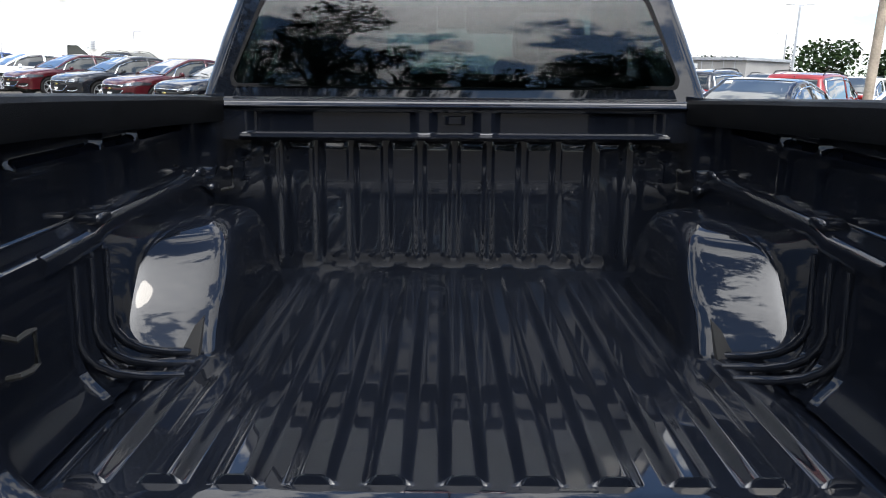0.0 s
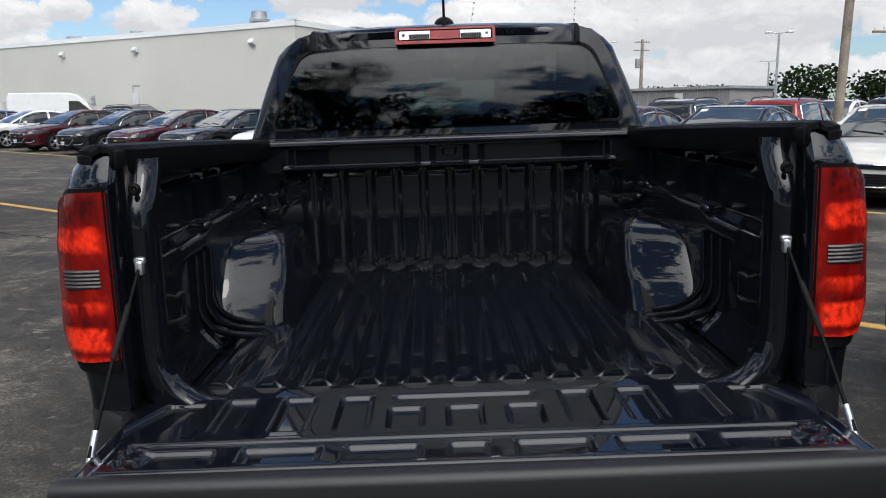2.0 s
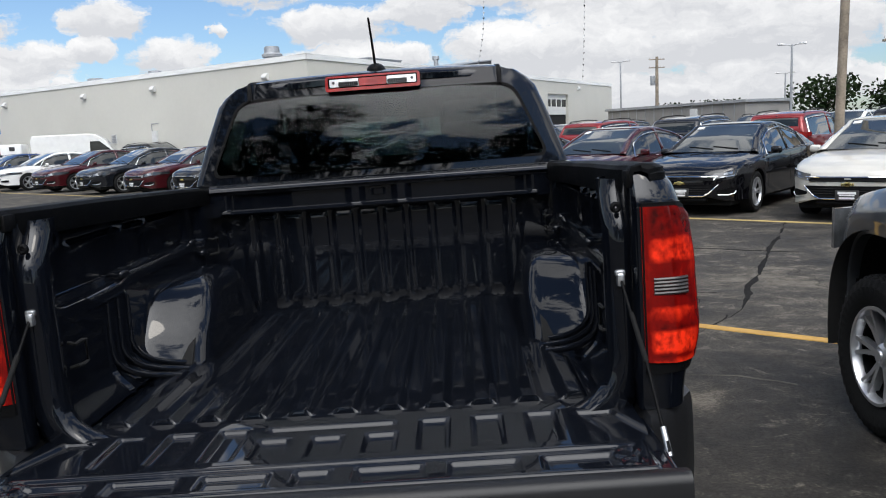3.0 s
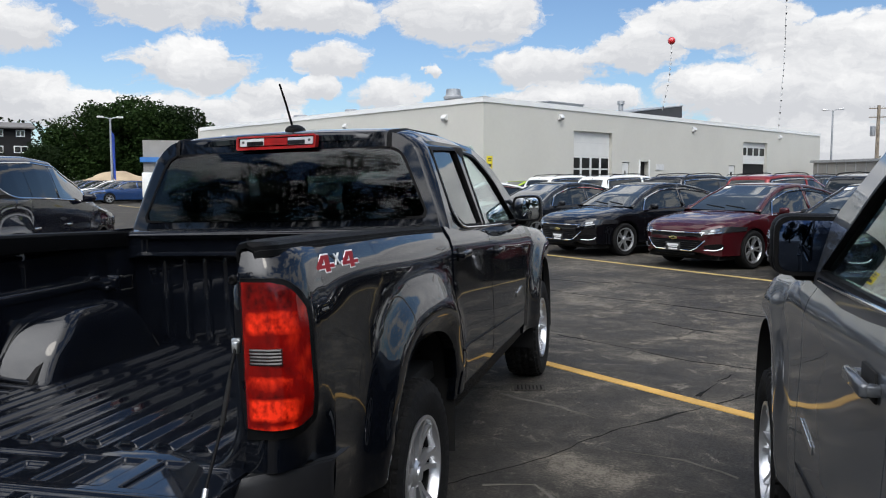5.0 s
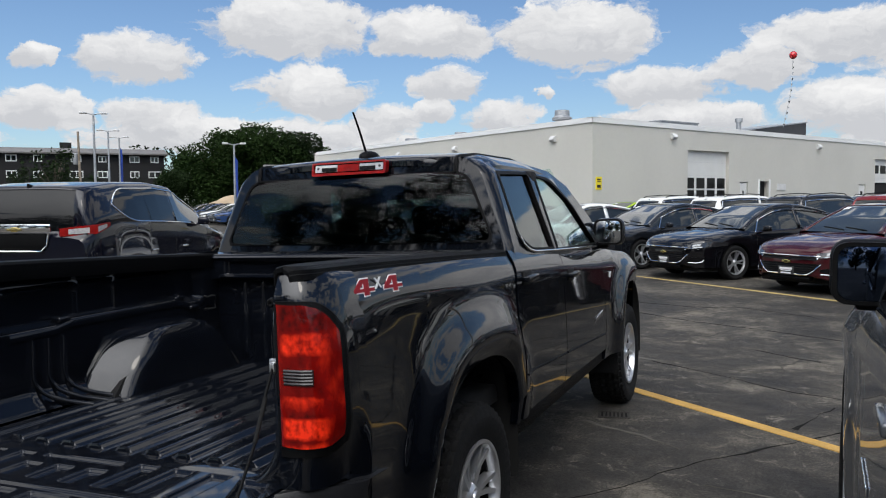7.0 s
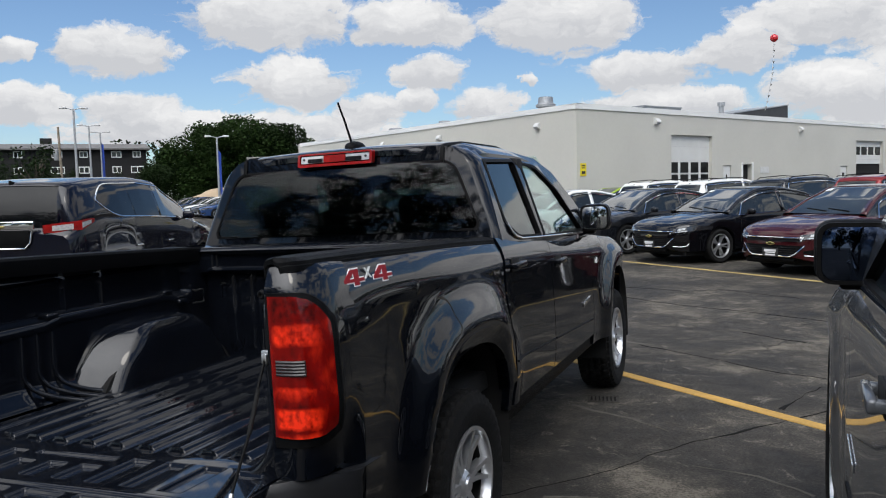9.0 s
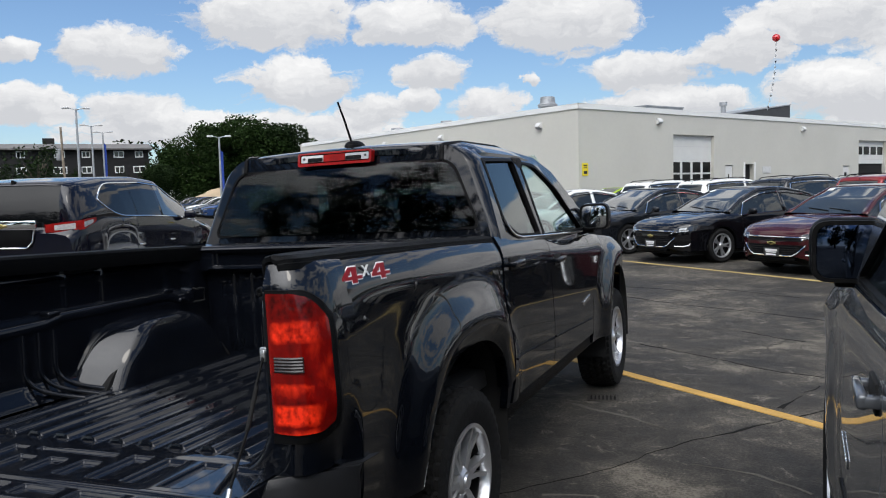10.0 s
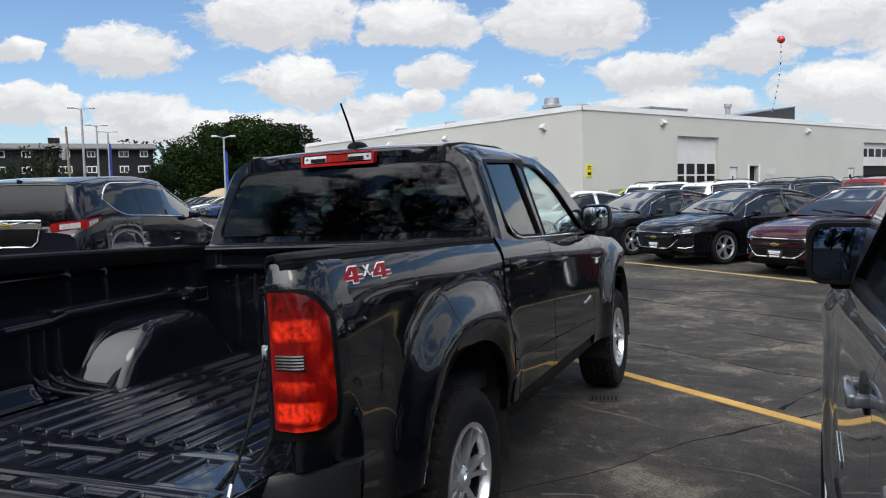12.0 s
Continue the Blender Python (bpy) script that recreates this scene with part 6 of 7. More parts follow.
        if spec is BIG_SUV:
            side_panes(root, section, spec, s)
        else:
            tube("window_strip", [pts[0]] + arch + [pts[-1]], 0.013, M["chrome"], root, n=5)
        # door mirror
        bm = bmesh.new()
        ym = spec["solid"][1] + 0.52
        zm = ip(spec["belt"], ym) + 0.07
        xm = W2 * ip(spec["wide"], ym) * 0.95
        box(bm, (s * (xm + 0.10) - 0.09, ym - 0.05, zm - 0.06), (s * (xm + 0.10) + 0.09, ym + 0.05, zm + 0.06), 0.04, 3)
        box(bm, (s * xm - 0.05, ym - 0.02, zm - 0.06), (s * xm + 0.05, ym + 0.02, zm - 0.03), 0.01)
        part("door_mirror", bm, mat, root)
        for yd in (spec["pillar"] + 0.30, spec["pillar"] - 0.78):
            x0 = W2 * 0.985
            block("door_handle", (s * (x0 + 0.012) - 0.012, yd - 0.09, 0.80 if spec["nose"] == "sedan" else 0.92), (s * (x0 + 0.012) + 0.012, yd + 0.09, 0.825 if spec["nose"] == "sedan" else 0.945), M["chrome"] if spec is BIG_SUV else mat, root, bevel=0.006)
        for yd in (spec["pillar"], spec["solid"][1] + 0.72, spec["rear"] + 0.42):
            lo = spec["base"] + 0.05
            hi = ip(spec["belt"], yd)
            tube("door_gap", [(s * (W2 * ip(spec["wide"], yd) * (1.0 - 0.018 * abs(z - 0.62) / 0.3) - 0.0005), yd, z) for z in np.linspace(lo + 0.1, hi - 0.06, 6)], 0.004, M["dark"], root, n=4)
        for ya in arches:
            rows = []
            for a in np.linspace(-0.1, math.pi + 0.1, 14):
                rows.append([(s * W2 * 0.955, ya + (R + 0.01) * math.cos(a), zc + (R + 0.01) * math.sin(a)), (s * W2 * 0.66, ya + (R + 0.01) * math.cos(a), zc + (R + 0.01) * math.sin(a)), (s * W2 * 0.65, ya, zc)])
            slab("wheel_well", rows, (0, 0, 0.004), M["dark"], root)
            wheel(root, s * (W2 * 0.975 - 0.11), ya, spec["tyre"], spec["tyre"], spec["rim"], 0.22, s, spokes=spec["spokes"], tread=False, twin=True, fat=0.60)
        # tail lamps
        yr = -L2
        if back_lamps:
            z0, z1 = (0.80, 0.93) if spec["nose"] == "sedan" else ((1.165, 1.325) if spec is BIG_SUV else (0.98, 1.14))
            rows = []
            for t in np.linspace(0, 1, 9):
                yy = lerp(-L2 - 0.004, -L2 + 0.36, t ** 1.6)
                xx = W2 * ip(spec["wide"], yy) * (0.62 + 0.37 * min(1, t * 2.2)) + 0.012
                xx = min(xx, W2 * ip(spec["wide"], yy) * 0.99 + 0.012)
                rows.append([(s * xx, yy, lerp(z1 + 0.015 * t - 0.05 * (1 - t) ** 2 if spec is BIG_SUV else z1 - 0.02 * t, z0 + 0.02 + 0.11 * t ** 2 if spec is BIG_SUV else z0 + 0.03 * t, q / 5)) for q in range(6)])
            tl = slab("tail_lamp", rows, (-s * 0.03, 0.03, 0), M["red_lens"], root, "red tail lamp", 40)
            if spec is BIG_SUV:
                for a, b in ((1, 3), (4, 7)):
                    slab("clear_lens", [[(x + s * 0.006, y - 0.004, lerp(r[0][2], r[5][2], t)) for (x, y, z), t in zip(r[1:5], (0.22, 0.42, 0.62, 0.80))] for r in rows[a:b + 1]], (-s * 0.01, 0.01, 0), M["clear_lens"], tl, "white clear centre of the tail lamp")
        # headlamps
        z0, z1 = (0.610, 0.685) if spec["nose"] == "sedan" else (0.76, 0.88)
        rows = []
        for t in np.linspace(0, 1, 12):
            xx = W2 * lerp(0.56, 0.985, t ** 0.8)
            yy = nose(xx) + 0.012
            zz0, zz1 = z0 + 0.055 * t, z1 + 0.085 * t - 0.035 * max(0, t - 0.8) / 0.2
            rows.append([(s * (xx + 0.006), yy - 0.030 * (1 - q / 5), lerp(zz1, zz0, q / 5)) for q in range(6)])
        hl = slab("headlamp", rows, (-s * 0.03, -0.03, 0), M["lamp_black"], root, "slim dark headlamp with bright reflectors", 40)
        slab("reflector", [[(x + s * 0.004, y + 0.004, z) for x, y, z in r[1:4]] for r in rows[3:7]], (-s * 0.01, -0.01, 0), M["head_lens"], hl, "bright headlamp reflector")
        slab("day_light", [[(x + s * 0.004, y + 0.005, z) for x, y, z in r[4:6]] for r in rows[2:8]], (-s * 0.008, -0.008, 0), M["head_lens"], hl, "bright strip in the headlamp")
        # fog lamp hollow with its bright lower edge
        fz = 0.36 if spec["nose"] == "sedan" else 0.46
        fg = slab("fog_recess", [[(s * x, nose(x) + 0.008, fz + 0.10 - 0.02 * q), (s * x, nose(x) + 0.008, fz + 0.02 * q)] for x, q in ((W2 * 0.62, 1.6), (W2 * 0.72, 0.6), (W2 * 0.82, 0.0), (W2 * 0.88, 0.5))], (-s * 0.02, -0.02, 0), M["plastic"], root)
        tube("fog_trim", [(s * W2 * 0.64, nose(W2 * 0.64) + 0.014, fz - 0.005), (s * W2 * 0.78, nose(W2 * 0.78) + 0.014, fz - 0.012), (s * W2 * 0.86, nose(W2 * 0.86) + 0.014, fz + 0.012), (s * W2 * 0.875, nose(W2 * 0.875) + 0.014, fz + 0.05)], 0.007, M["steel"], fg, n=5)
    # face: two-storey grille in a bright frame
    yf = L2
    gz = ((0.335, 0.515), (0.575, 0.640)) if spec["nose"] == "sedan" else ((0.48, 0.66), (0.73, 0.82))
    for n_, (z0, z1) in enumerate(gz):
        lo_w, hi_w = (0.42, 0.60) if n_ == 0 else (0.52, 0.58)
        gr_rows = [[(x * lerp(hi_w, lo_w, t), nose(x * lerp(hi_w, lo_w, t)) + 0.010 - (0.02 if n_ else 0.0) * (1 - t), lerp(z1, z0, t)) for t in np.linspace(0, 1, 5)] for x in np.linspace(-1, 1, 21)]
        gr = slab("grille", gr_rows, (0, -0.04, 0), M["plastic"], root, "black grille", 40)
        for t in np.linspace(0.2, 0.8, 4 if n_ == 0 else 2):
            tube("grille_bar", [(x * lerp(hi_w, lo_w, t) * 0.96, nose(x * lerp(hi_w, lo_w, t)) + 0.014 - (0.02 if n_ else 0.0) * (1 - t), lerp(z1, z0, t)) for x in np.linspace(-1, 1, 13)], 0.005, M["lamp_black"], gr, n=5)
        edge = [(x * lo_w, z0) for x in np.linspace(-0.9, 0.9, 9)] + [(lerp(lo_w, hi_w, t), lerp(z0, z1, t)) for t in (0.25, 0.6, 1.0)] + ([] if n_ == 0 else [(x * hi_w, z1) for x in np.linspace(0.8, -0.8, 9)])
        edge = [(-x, z) for x, z in reversed(edge[9:12])] + edge if n_ == 0 else edge[9:12] + edge[12:] + [(-x, z) for x, z in reversed(edge[9:12])]
        tube("grille_frame", [(x, nose(x) + 0.016 - (0.016 * (z - z0) / (z1 - z0) if n_ else 0.0), z) for x, z in edge], 0.011, M["chrome"], gr, "bright grille frame", n=6)
    zb = gz[1][0] - 0.035
    bm = bmesh.new()
    box(bm, (-0.085, yf + 0.012, zb - 0.018), (0.085, yf + 0.03, zb + 0.018), 0.004)
    box(bm, (-0.035, yf + 0.012, zb - 0.032), (0.035, yf + 0.03, zb + 0.032), 0.004)
    part("badge", bm, M["gold"], root, "plain gold badge")
    pl = block("dealer_plate", (-0.155, yf + 0.016, gz[0][0] - 0.02), (0.155, yf + 0.028, gz[0][0] + 0.125), M["ink"], root, "black dealer plate with pale bars", bevel=0.003)
    for z, h, w_ in ((0.085, 0.035, 0.12), (0.052, 0.016, 0.10), (0.012, 0.026, 0.10)):
        block("plate_bar", (-w_, yf + 0.0275, gz[0][0] + z - h / 2), (w_, yf + 0.030, gz[0][0] + z + h / 2), M["plate_white"], pl, bevel=0.0)
    block("lower_intake", (-0.42, yf - 0.12, 0.24), (0.42, yf - 0.012, 0.30), M["plastic"], root, bevel=0.02)
    block("underbody", (-W2 * 0.80, -L2 + 0.25, 0.17), (W2 * 0.80, L2 - 0.25, spec["base"] + 0.16), M["dark"], root, bevel=0.02)
    block("rear_plate", (-0.16, -L2 - 0.012, 0.62 if spec["nose"] == "sedan" else 0.78), (0.16, -L2 + 0.01, 0.73 if spec["nose"] == "sedan" else 0.90), M["plate_white"], root, bevel=0.003)
    if spec["nose"] == "suv":
        for s in (() if spec is BIG_SUV else (-1, 1)):
            pts = [(s * W2 * 0.66, y, ip(spec["roof"], y) + h) for y, h in ((-1.75, 0.0), (-1.6, 0.05), (-0.6, 0.055), (0.0, 0.05), (0.12, 0.0))]
            tube("roof_rail", pts, 0.016, M["plastic"], root, n=6)
        zb = 1.235 if spec is BIG_SUV else 1.0
        rb = block("rear_bar", (-0.43, -L2 - 0.035, zb), (0.43, -L2 + 0.01, zb + (0.095 if spec is BIG_SUV else 0.065)), M["chrome"], root, "bright bar across the tail", bevel=0.012)
        bm = bmesh.new()
        box(bm, (-0.085, -L2 - 0.050, zb + 0.018), (0.085, -L2 - 0.034, zb + 0.046), 0.003)
        box(bm, (-0.036, -L2 - 0.050, zb + 0.004), (0.036, -L2 - 0.034, zb + 0.060), 0.003)
        part("badge", bm, M["gold"], rb, "plain gold badge")
        block("plate_recess", (-0.36, -L2 - 0.012, zb - 0.22), (0.36, -L2 + 0.02, zb - 0.012), M["plastic"], root, bevel=0.03, seg=3)
        tube("recess_rim", [(x, -L2 - 0.016, zb + z) for x, z in ((-0.40, -0.01), (-0.37, -0.16), (-0.30, -0.225), (0.30, -0.225), (0.37, -0.16), (0.40, -0.01))], 0.010, M["chrome"], root, n=6)
        block("rear_wiper", (-0.05, -2.33 * spec["L"] / 4.75, 1.16), (0.38, -2.29 * spec["L"] / 4.75, 1.18), M["plastic"], root, bevel=0.004)
    bm = bmesh.new()
    prism(bm, [(spec["solid"][0] + 0.02, ip(spec["roof"], spec["solid"][0]) - 0.01), (spec["solid"][0] + 0.20, ip(spec["roof"], spec["solid"][0] + 0.2) - 0.01), (spec["solid"][0] + 0.03, ip(spec["roof"], spec["solid"][0]) + 0.075)], -0.012, 0.012)
    part("roof_fin", bm, M["plastic"], root)
    return root


def side_panes(root, section, spec, s):
    """Three side windows in a bright surround, tapering to a rounded point behind the rear door."""
    back, front = -1.93, 0.98

    def at(y, z, grow):
        pts = section(y, 0.012)[:5]
        return (s * (float(np.interp(z, [p[2] for p in pts], [p[0] for p in pts])) + grow), y, z)

    def low(y):
        return ip(spec["belt"], y) + 0.030 + 0.20 * max(0.0, (-1.25 - y) / 0.68) ** 2.6

    def high(y):
        pts = section(y, 0.012)
        z = lerp(pts[2][2], pts[3][2], 0.75)
        return max(min(z, z - 0.17 * max(0.0, (-1.45 - y) / 0.48) ** 2.6), low(y) + 0.004)

    for y0, y1, mat in ((back, -0.985, M["privacy"]), (-0.965, -0.155, M["privacy"]), (-0.085, front, M["car_glass"])):
        rows = [[at(y, lerp(low(y), high(y), q), 0.003) for q in np.linspace(0, 1, 9)] for y in np.linspace(y0, y1, 22)]
        slab("side_window", rows, (-s * 0.006, 0, 0), mat, root, "dark side window reflecting clouds", 60)
    ys = np.linspace(back, front, 40)
    ring = [at(y, low(y) - 0.012, 0.004) for y in ys] + [at(y, high(y) + 0.012, 0.004) for y in reversed(ys)]
    tube("window_surround", ring + [ring[0]], 0.010, M["chrome"], root, "bright metal surround of the side windows", n=6)
    block("window_post", (min(s * 0.70, s * 0.72), -0.155, 1.30), (max(s * 0.70, s * 0.72), -0.085, 1.60), M["plastic"], root, bevel=0.005)


def repaint(root, old, mat, label=None):
    """Gives a copied car its own paint, on its objects."""
    for o in root.children_recursive:
        if o.type == "MESH" and o.data.materials and o.data.materials[0] == old:
            o.material_slots[0].link = "OBJECT"
            o.material_slots[0].material = mat
    if label:
        root["label"] = label
    return root


def heading(dx, dy):
    """Turn about z for a car whose nose points along (dx, dy)."""
    return math.degrees(math.atan2(-dx, dy))


TO_US = heading(-AWAY.x, -AWAY.y)
FROM_US = heading(AWAY.x, AWAY.y)
# front row of sedans, noses to the yellow line; steps along the row from the maroon one
sedan = None
WHEEL0 = Vector((3.20, 12.70, 0))
ROW = [(0.0, "maroon", "maroon"), (-1.0, "black_paint", "black"), (-2.0, "grey_paint", "dark grey"), (0.83, "black_paint", "black"), (1.75, "pearl", "pearl white"), (3.0, "silver", "silver"),
       (-3.15, "white", "white"), (-4.35, "black_paint", "black"), (-5.35, "maroon", "dark red"), (-6.5, "grey_paint", "dark grey"), (-7.8, "maroon", "maroon"), (-9.2, "white", "white"), (-10.6, "blue", "blue"), (-12.0, "grey_paint", "grey")]
for k, key, word in ROW:
    c = WHEEL0 + LOT * (2.85 * k - 0.79) + AWAY * SEDAN["front"]
    turn = TO_US + 2.0 * math.sin(k * 2.3)
    if sedan is None:
        sedan = car("sedan", SEDAN, M[key], pose(c.x, c.y, 0, 0, 0, turn), f"{word} sedan parked nose to the yellow line", "car", "sedans in the front row")
        first = M[key]
    else:
        repaint(copy_thing(sedan, pose(c.x, c.y, 0, 0, 0, turn)), first, M[key], f"{word} sedan parked nose to the yellow line")
# second row, tails to the sedans
suv = None
for k, key, word in [(-4.4, "white", "white"), (-5.45, "white", "white"), (-3.25, "grey_paint", "dark grey"), (-2.15, "red", "red"), (-1.05, "grey_paint", "dark grey"), (-0.05, "red", "red"), (1.0, "navy", "dark blue"), (2.05, "silver", "silver"), (3.1, "red", "red"), (4.1, "black_paint", "black"), (5.2, "silver", "silver")]:
    c = WHEEL0 + LOT * (2.85 * k) + AWAY * 10.9
    w = pose(c.x, c.y, 0, 0, 0, FROM_US + 1.5 * math.sin(k * 3))
    if suv is None:
        suv = car("suv", SUV, M[key], w, f"{word} sport utility car seen from behind", "car", "utility cars in the second row")
        suv_paint = M[key]
    else:
        repaint(copy_thing(suv, w), suv_paint, M[key], f"{word} sport utility car seen from behind")
# third row by the workshop, and one lime hatchback
for k, key, word, dist in [(-6.5, "lime", "lime green", 9.0), (-4.6, "white", "white", 17.0), (-3.6, "black_paint", "black", 17.0), (-2.5, "silver", "silver", 17.0), (-1.4, "grey_paint", "grey", 17.0), (-0.3, "white", "white", 17.0), (0.8, "black_paint", "black", 17.0), (1.9, "silver", "silver", 17.0), (3.0, "white", "white", 17.0)]:
    c = WHEEL0 + LOT * (2.85 * k) + AWAY * (SEDAN["front"] + dist)
    w = pose(c.x, c.y, 0, 0, 0, TO_US)
    src, old = (sedan, first) if key in ("lime", "navy") else (suv, suv_paint)
    ob = repaint(copy_thing(src, w), old, M[key], f"{word} car parked near the workshop")
    ob["group"] = "cars near the workshop"
# the dark crossover across the bed
big = car("crossover", BIG_SUV, M["navy"], pose(-7.20, 7.08, 0, 0, 0, heading(-0.353, 0.935)), "dark navy crossover with bright door handles seen from behind", "car")
# distant rows over there
for i in range(7):
    for j in range(2):
        c = Vector((-32.0, 42.6, 0)) + LOT * (-2.9 * i) + AWAY * (6.8 * j)
        key = ("blue", "silver", "white", "navy", "blue", "grey_paint", "silver")[(i + 3 * j) % 7]
        ob = repaint(copy_thing(sedan, pose(c.x, c.y, 0, 0, 0, TO_US)), first, M[key], "distant parked sedan in a long row")
        ob["group"] = "distant parked cars"


def van(where, label):
    root = thing("cargo_van", label, "van", where)
    prof = [(y * 0.76, z * 0.88) for y, z in ((-2.9, 0.45), (-2.92, 2.35), (-2.8, 2.55), (0.6, 2.58), (1.1, 2.50), (1.55, 2.22), (2.15, 1.62), (2.75, 1.32), (2.98, 1.05), (2.98, 0.50))]
    P = []
    for x, k in ((-1.0, 0.0), (-0.985, 0.02), (-0.90, 0.05), (0.0, 0.06), (0.90, 0.05), (0.985, 0.02), (1.0, 0.0)):
        P.append([(x, y, z + (k if z > 1.9 else 0)) for y, z in prof])
    nv = len(prof)
    poly("body", [p for r in P for p in r], grid_faces(len(P), nv) + [tuple(range(nv)), tuple(6 * nv + j for j in range(nv))] + [(0 + i * nv, (i + 1) * nv, (i + 1) * nv + nv - 1, i * nv + nv - 1) for i in range(6)], M["white"], root, "white van body", 30)
    for s in (-1, 1):
        fan("side_window", [(s * 1.004, y, z) for y, z in outline([(0.50, 1.36), (0.52, 1.92), (0.98, 1.92), (1.58, 1.38)], 0.04)], (-s * 0.01, 0, 0), M["car_glass"], root)
        tube("side_moulding", [(s * 1.004, -2.1, 0.80), (s * 1.004, 0, 0.80), (s * 1.004, 2.0, 0.80)], 0.02, M["fixture"], root, n=6)
        for ya in (-1.4, 1.5):
            wheel(root, s * 0.90, ya, 0.36, 0.36, 0.21, 0.22, s, tread=False)
        block("door_mirror", (s * 1.08 - 0.09, 1.32, 1.30), (s * 1.08 + 0.09, 1.42, 1.56), M["plastic"], root, bevel=0.03)
    fan("windscreen", [(x, y + 0.02, z + 0.02) for x, y, z in ((-0.86, 1.20, 1.92), (0.86, 1.20, 1.92), (0.93, 1.60, 1.46), (-0.93, 1.60, 1.46))], (0, -0.01, -0.01), M["car_glass"], root)
    return root


van(pose(-19.3, 39.0, 0, 0, 0, heading(0.93, 0.30)), "white high-roof cargo van beside the workshop wall")
trailer = thing("box_trailer", "low white box trailer beside the workshop wall", "trailer", pose(-23.8, 37.1, 0, 0, 0, heading(0.93, 0.30)))
block("box", (-0.95, -2.4, 0.55), (0.95, 2.3, 1.92), M["white"], trailer, "white trailer box", bevel=0.06, seg=3)
block("red_panel", (0.945, 0.75, 1.30), (0.956, 1.35, 1.75), M["badge_red"], trailer, "plain red square on the side", bevel=0.002)
block("grey_panel", (0.945, 1.75, 1.60), (0.956, 2.00, 1.80), M["ink"], trailer, bevel=0.002)
for s in (-1, 1):
    wheel(trailer, s * 0.88, -0.3, 0.33, 0.33, 0.20, 0.20, s, tread=False)
block("drawbar", (-0.05, 2.3, 0.50), (0.05, 3.3, 0.58), M["dark"], trailer)
ob = repaint(copy_thing(suv, pose(-15.2, 38.55, 0, 0, 0, heading(0.84, -0.54))), suv_paint, M["black_paint"], "black utility car beside the workshop wall")
ob["group"] = "cars near the workshop"


# ---- workshop building ----
CORNER = Vector((-6.50, 34.6, 0))
FACE_L = Vector((-0.845, 0.535, 0))     # along the long blank wall
FACE_R = Vector((0.475, 0.880, 0))      # along the wall with the doors
TOP = 5.32


def wall_box(name, start, along, length, inward, thick, z0, z1, mat, parent=None, label="", cuts=()):
    """A wall with rectangular openings (from, to, bottom, top) that go through it."""
    bm = bmesh.new()
    us = sorted({0.0, length} | {c for a in cuts for c in a[:2]})
    zs = sorted({z0, z1} | {c for a in cuts for c in a[2:]})
    vs = {(u, z): bm.verts.new(start + along * u + Vector((0, 0, z))) for u in us for z in zs}
    for a, b in zip(us, us[1:]):
        for lo, hi in zip(zs, zs[1:]):
            if not any(c[0] <= a and b <= c[1] and c[2] <= lo and hi <= c[3] for c in cuts):
                bm.faces.new((vs[a, lo], vs[b, lo], vs[b, hi], vs[a, hi]))
    for v in [v for v in bm.verts if not v.link_faces]:
        bm.verts.remove(v)
    made = bmesh.ops.extrude_face_region(bm, geom=bm.faces[:])
    bmesh.ops.translate(bm, verts=[g for g in made["geom"] if isinstance(g, bmesh.types.BMVert)], vec=inward * thick)
    return part(name, bm, mat, parent, label, 30)


shop = thing("workshop_building", "low pale grey workshop building with roller doors", "building")
LEN_R, LEN_L = 44.0, 30.0
IN_R, IN_L = FACE_L, FACE_R
DOORS = [(7.3, 11.05, 0.0, 4.10), (28.5, 32.8, 0.0, 4.18), (12.15, 12.95, 0.0, 2.5), (14.1, 15.1, 0.0, 2.56), (26.2, 27.2, 0.0, 2.45)]
wall_box("wall_front", CORNER, FACE_R, LEN_R, IN_R, 0.3, 0, TOP, M["wall"], shop, "pale grey front wall with door openings", DOORS)
wall_box("wall_side", CORNER + FACE_L * 0.3, FACE_L, LEN_L, IN_L, 0.3, 0, TOP, M["wall"], shop, "pale grey blank side wall")
far_r = CORNER + FACE_R * LEN_R
far_l = CORNER + FACE_L * LEN_L
wall_box("wall_end", far_r + FACE_L * 0.3, FACE_L, LEN_L - 0.3, -FACE_R, 0.3, 0, TOP, M["wall"], shop)
wall_box("wall_back", far_l + FACE_R * 0.3, FACE_R, LEN_R - 0.6, -FACE_L, 0.3, 0, TOP, M["wall"], shop)
bm = bmesh.new()
prism(bm, [(p.x, p.y) for p in (CORNER + FACE_L * .3 + FACE_R * .3, far_r + FACE_L * .3 - FACE_R * .3, far_r + FACE_L * (LEN_L - .3) - FACE_R * .3, far_l - FACE_L * .3 + FACE_R * .3)], TOP - 0.35, TOP - 0.2, "z")
part("roof", bm, M["galv"], shop, "flat grey roof")
# white metal coping
for st, al, ln, inn in ((CORNER, FACE_R, LEN_R, IN_R), (CORNER, FACE_L, LEN_L, IN_L)):
    wall_box("coping", st - inn * 0.05 - al * 0.05, al, ln, inn, 0.45, TOP + 0.003, TOP + 0.05, M["wall_trim"], shop)
    wall_box("coping_face", st - inn * 0.05 - al * 0.05, al, ln, inn, 0.047, TOP - 0.20, TOP + 0.003, M["wall_trim"], shop, "white metal coping")


def front_box(name, a, b, z0, z1, d0, d1, mat, parent, label=""):
    """A block on the front wall: a to b along it, standing d0 to d1 out of it."""
    return wall_box(name, CORNER + FACE_R * a - IN_R * d1, FACE_R, b - a, IN_R, d1 - d0, z0, z1, mat, parent, label)


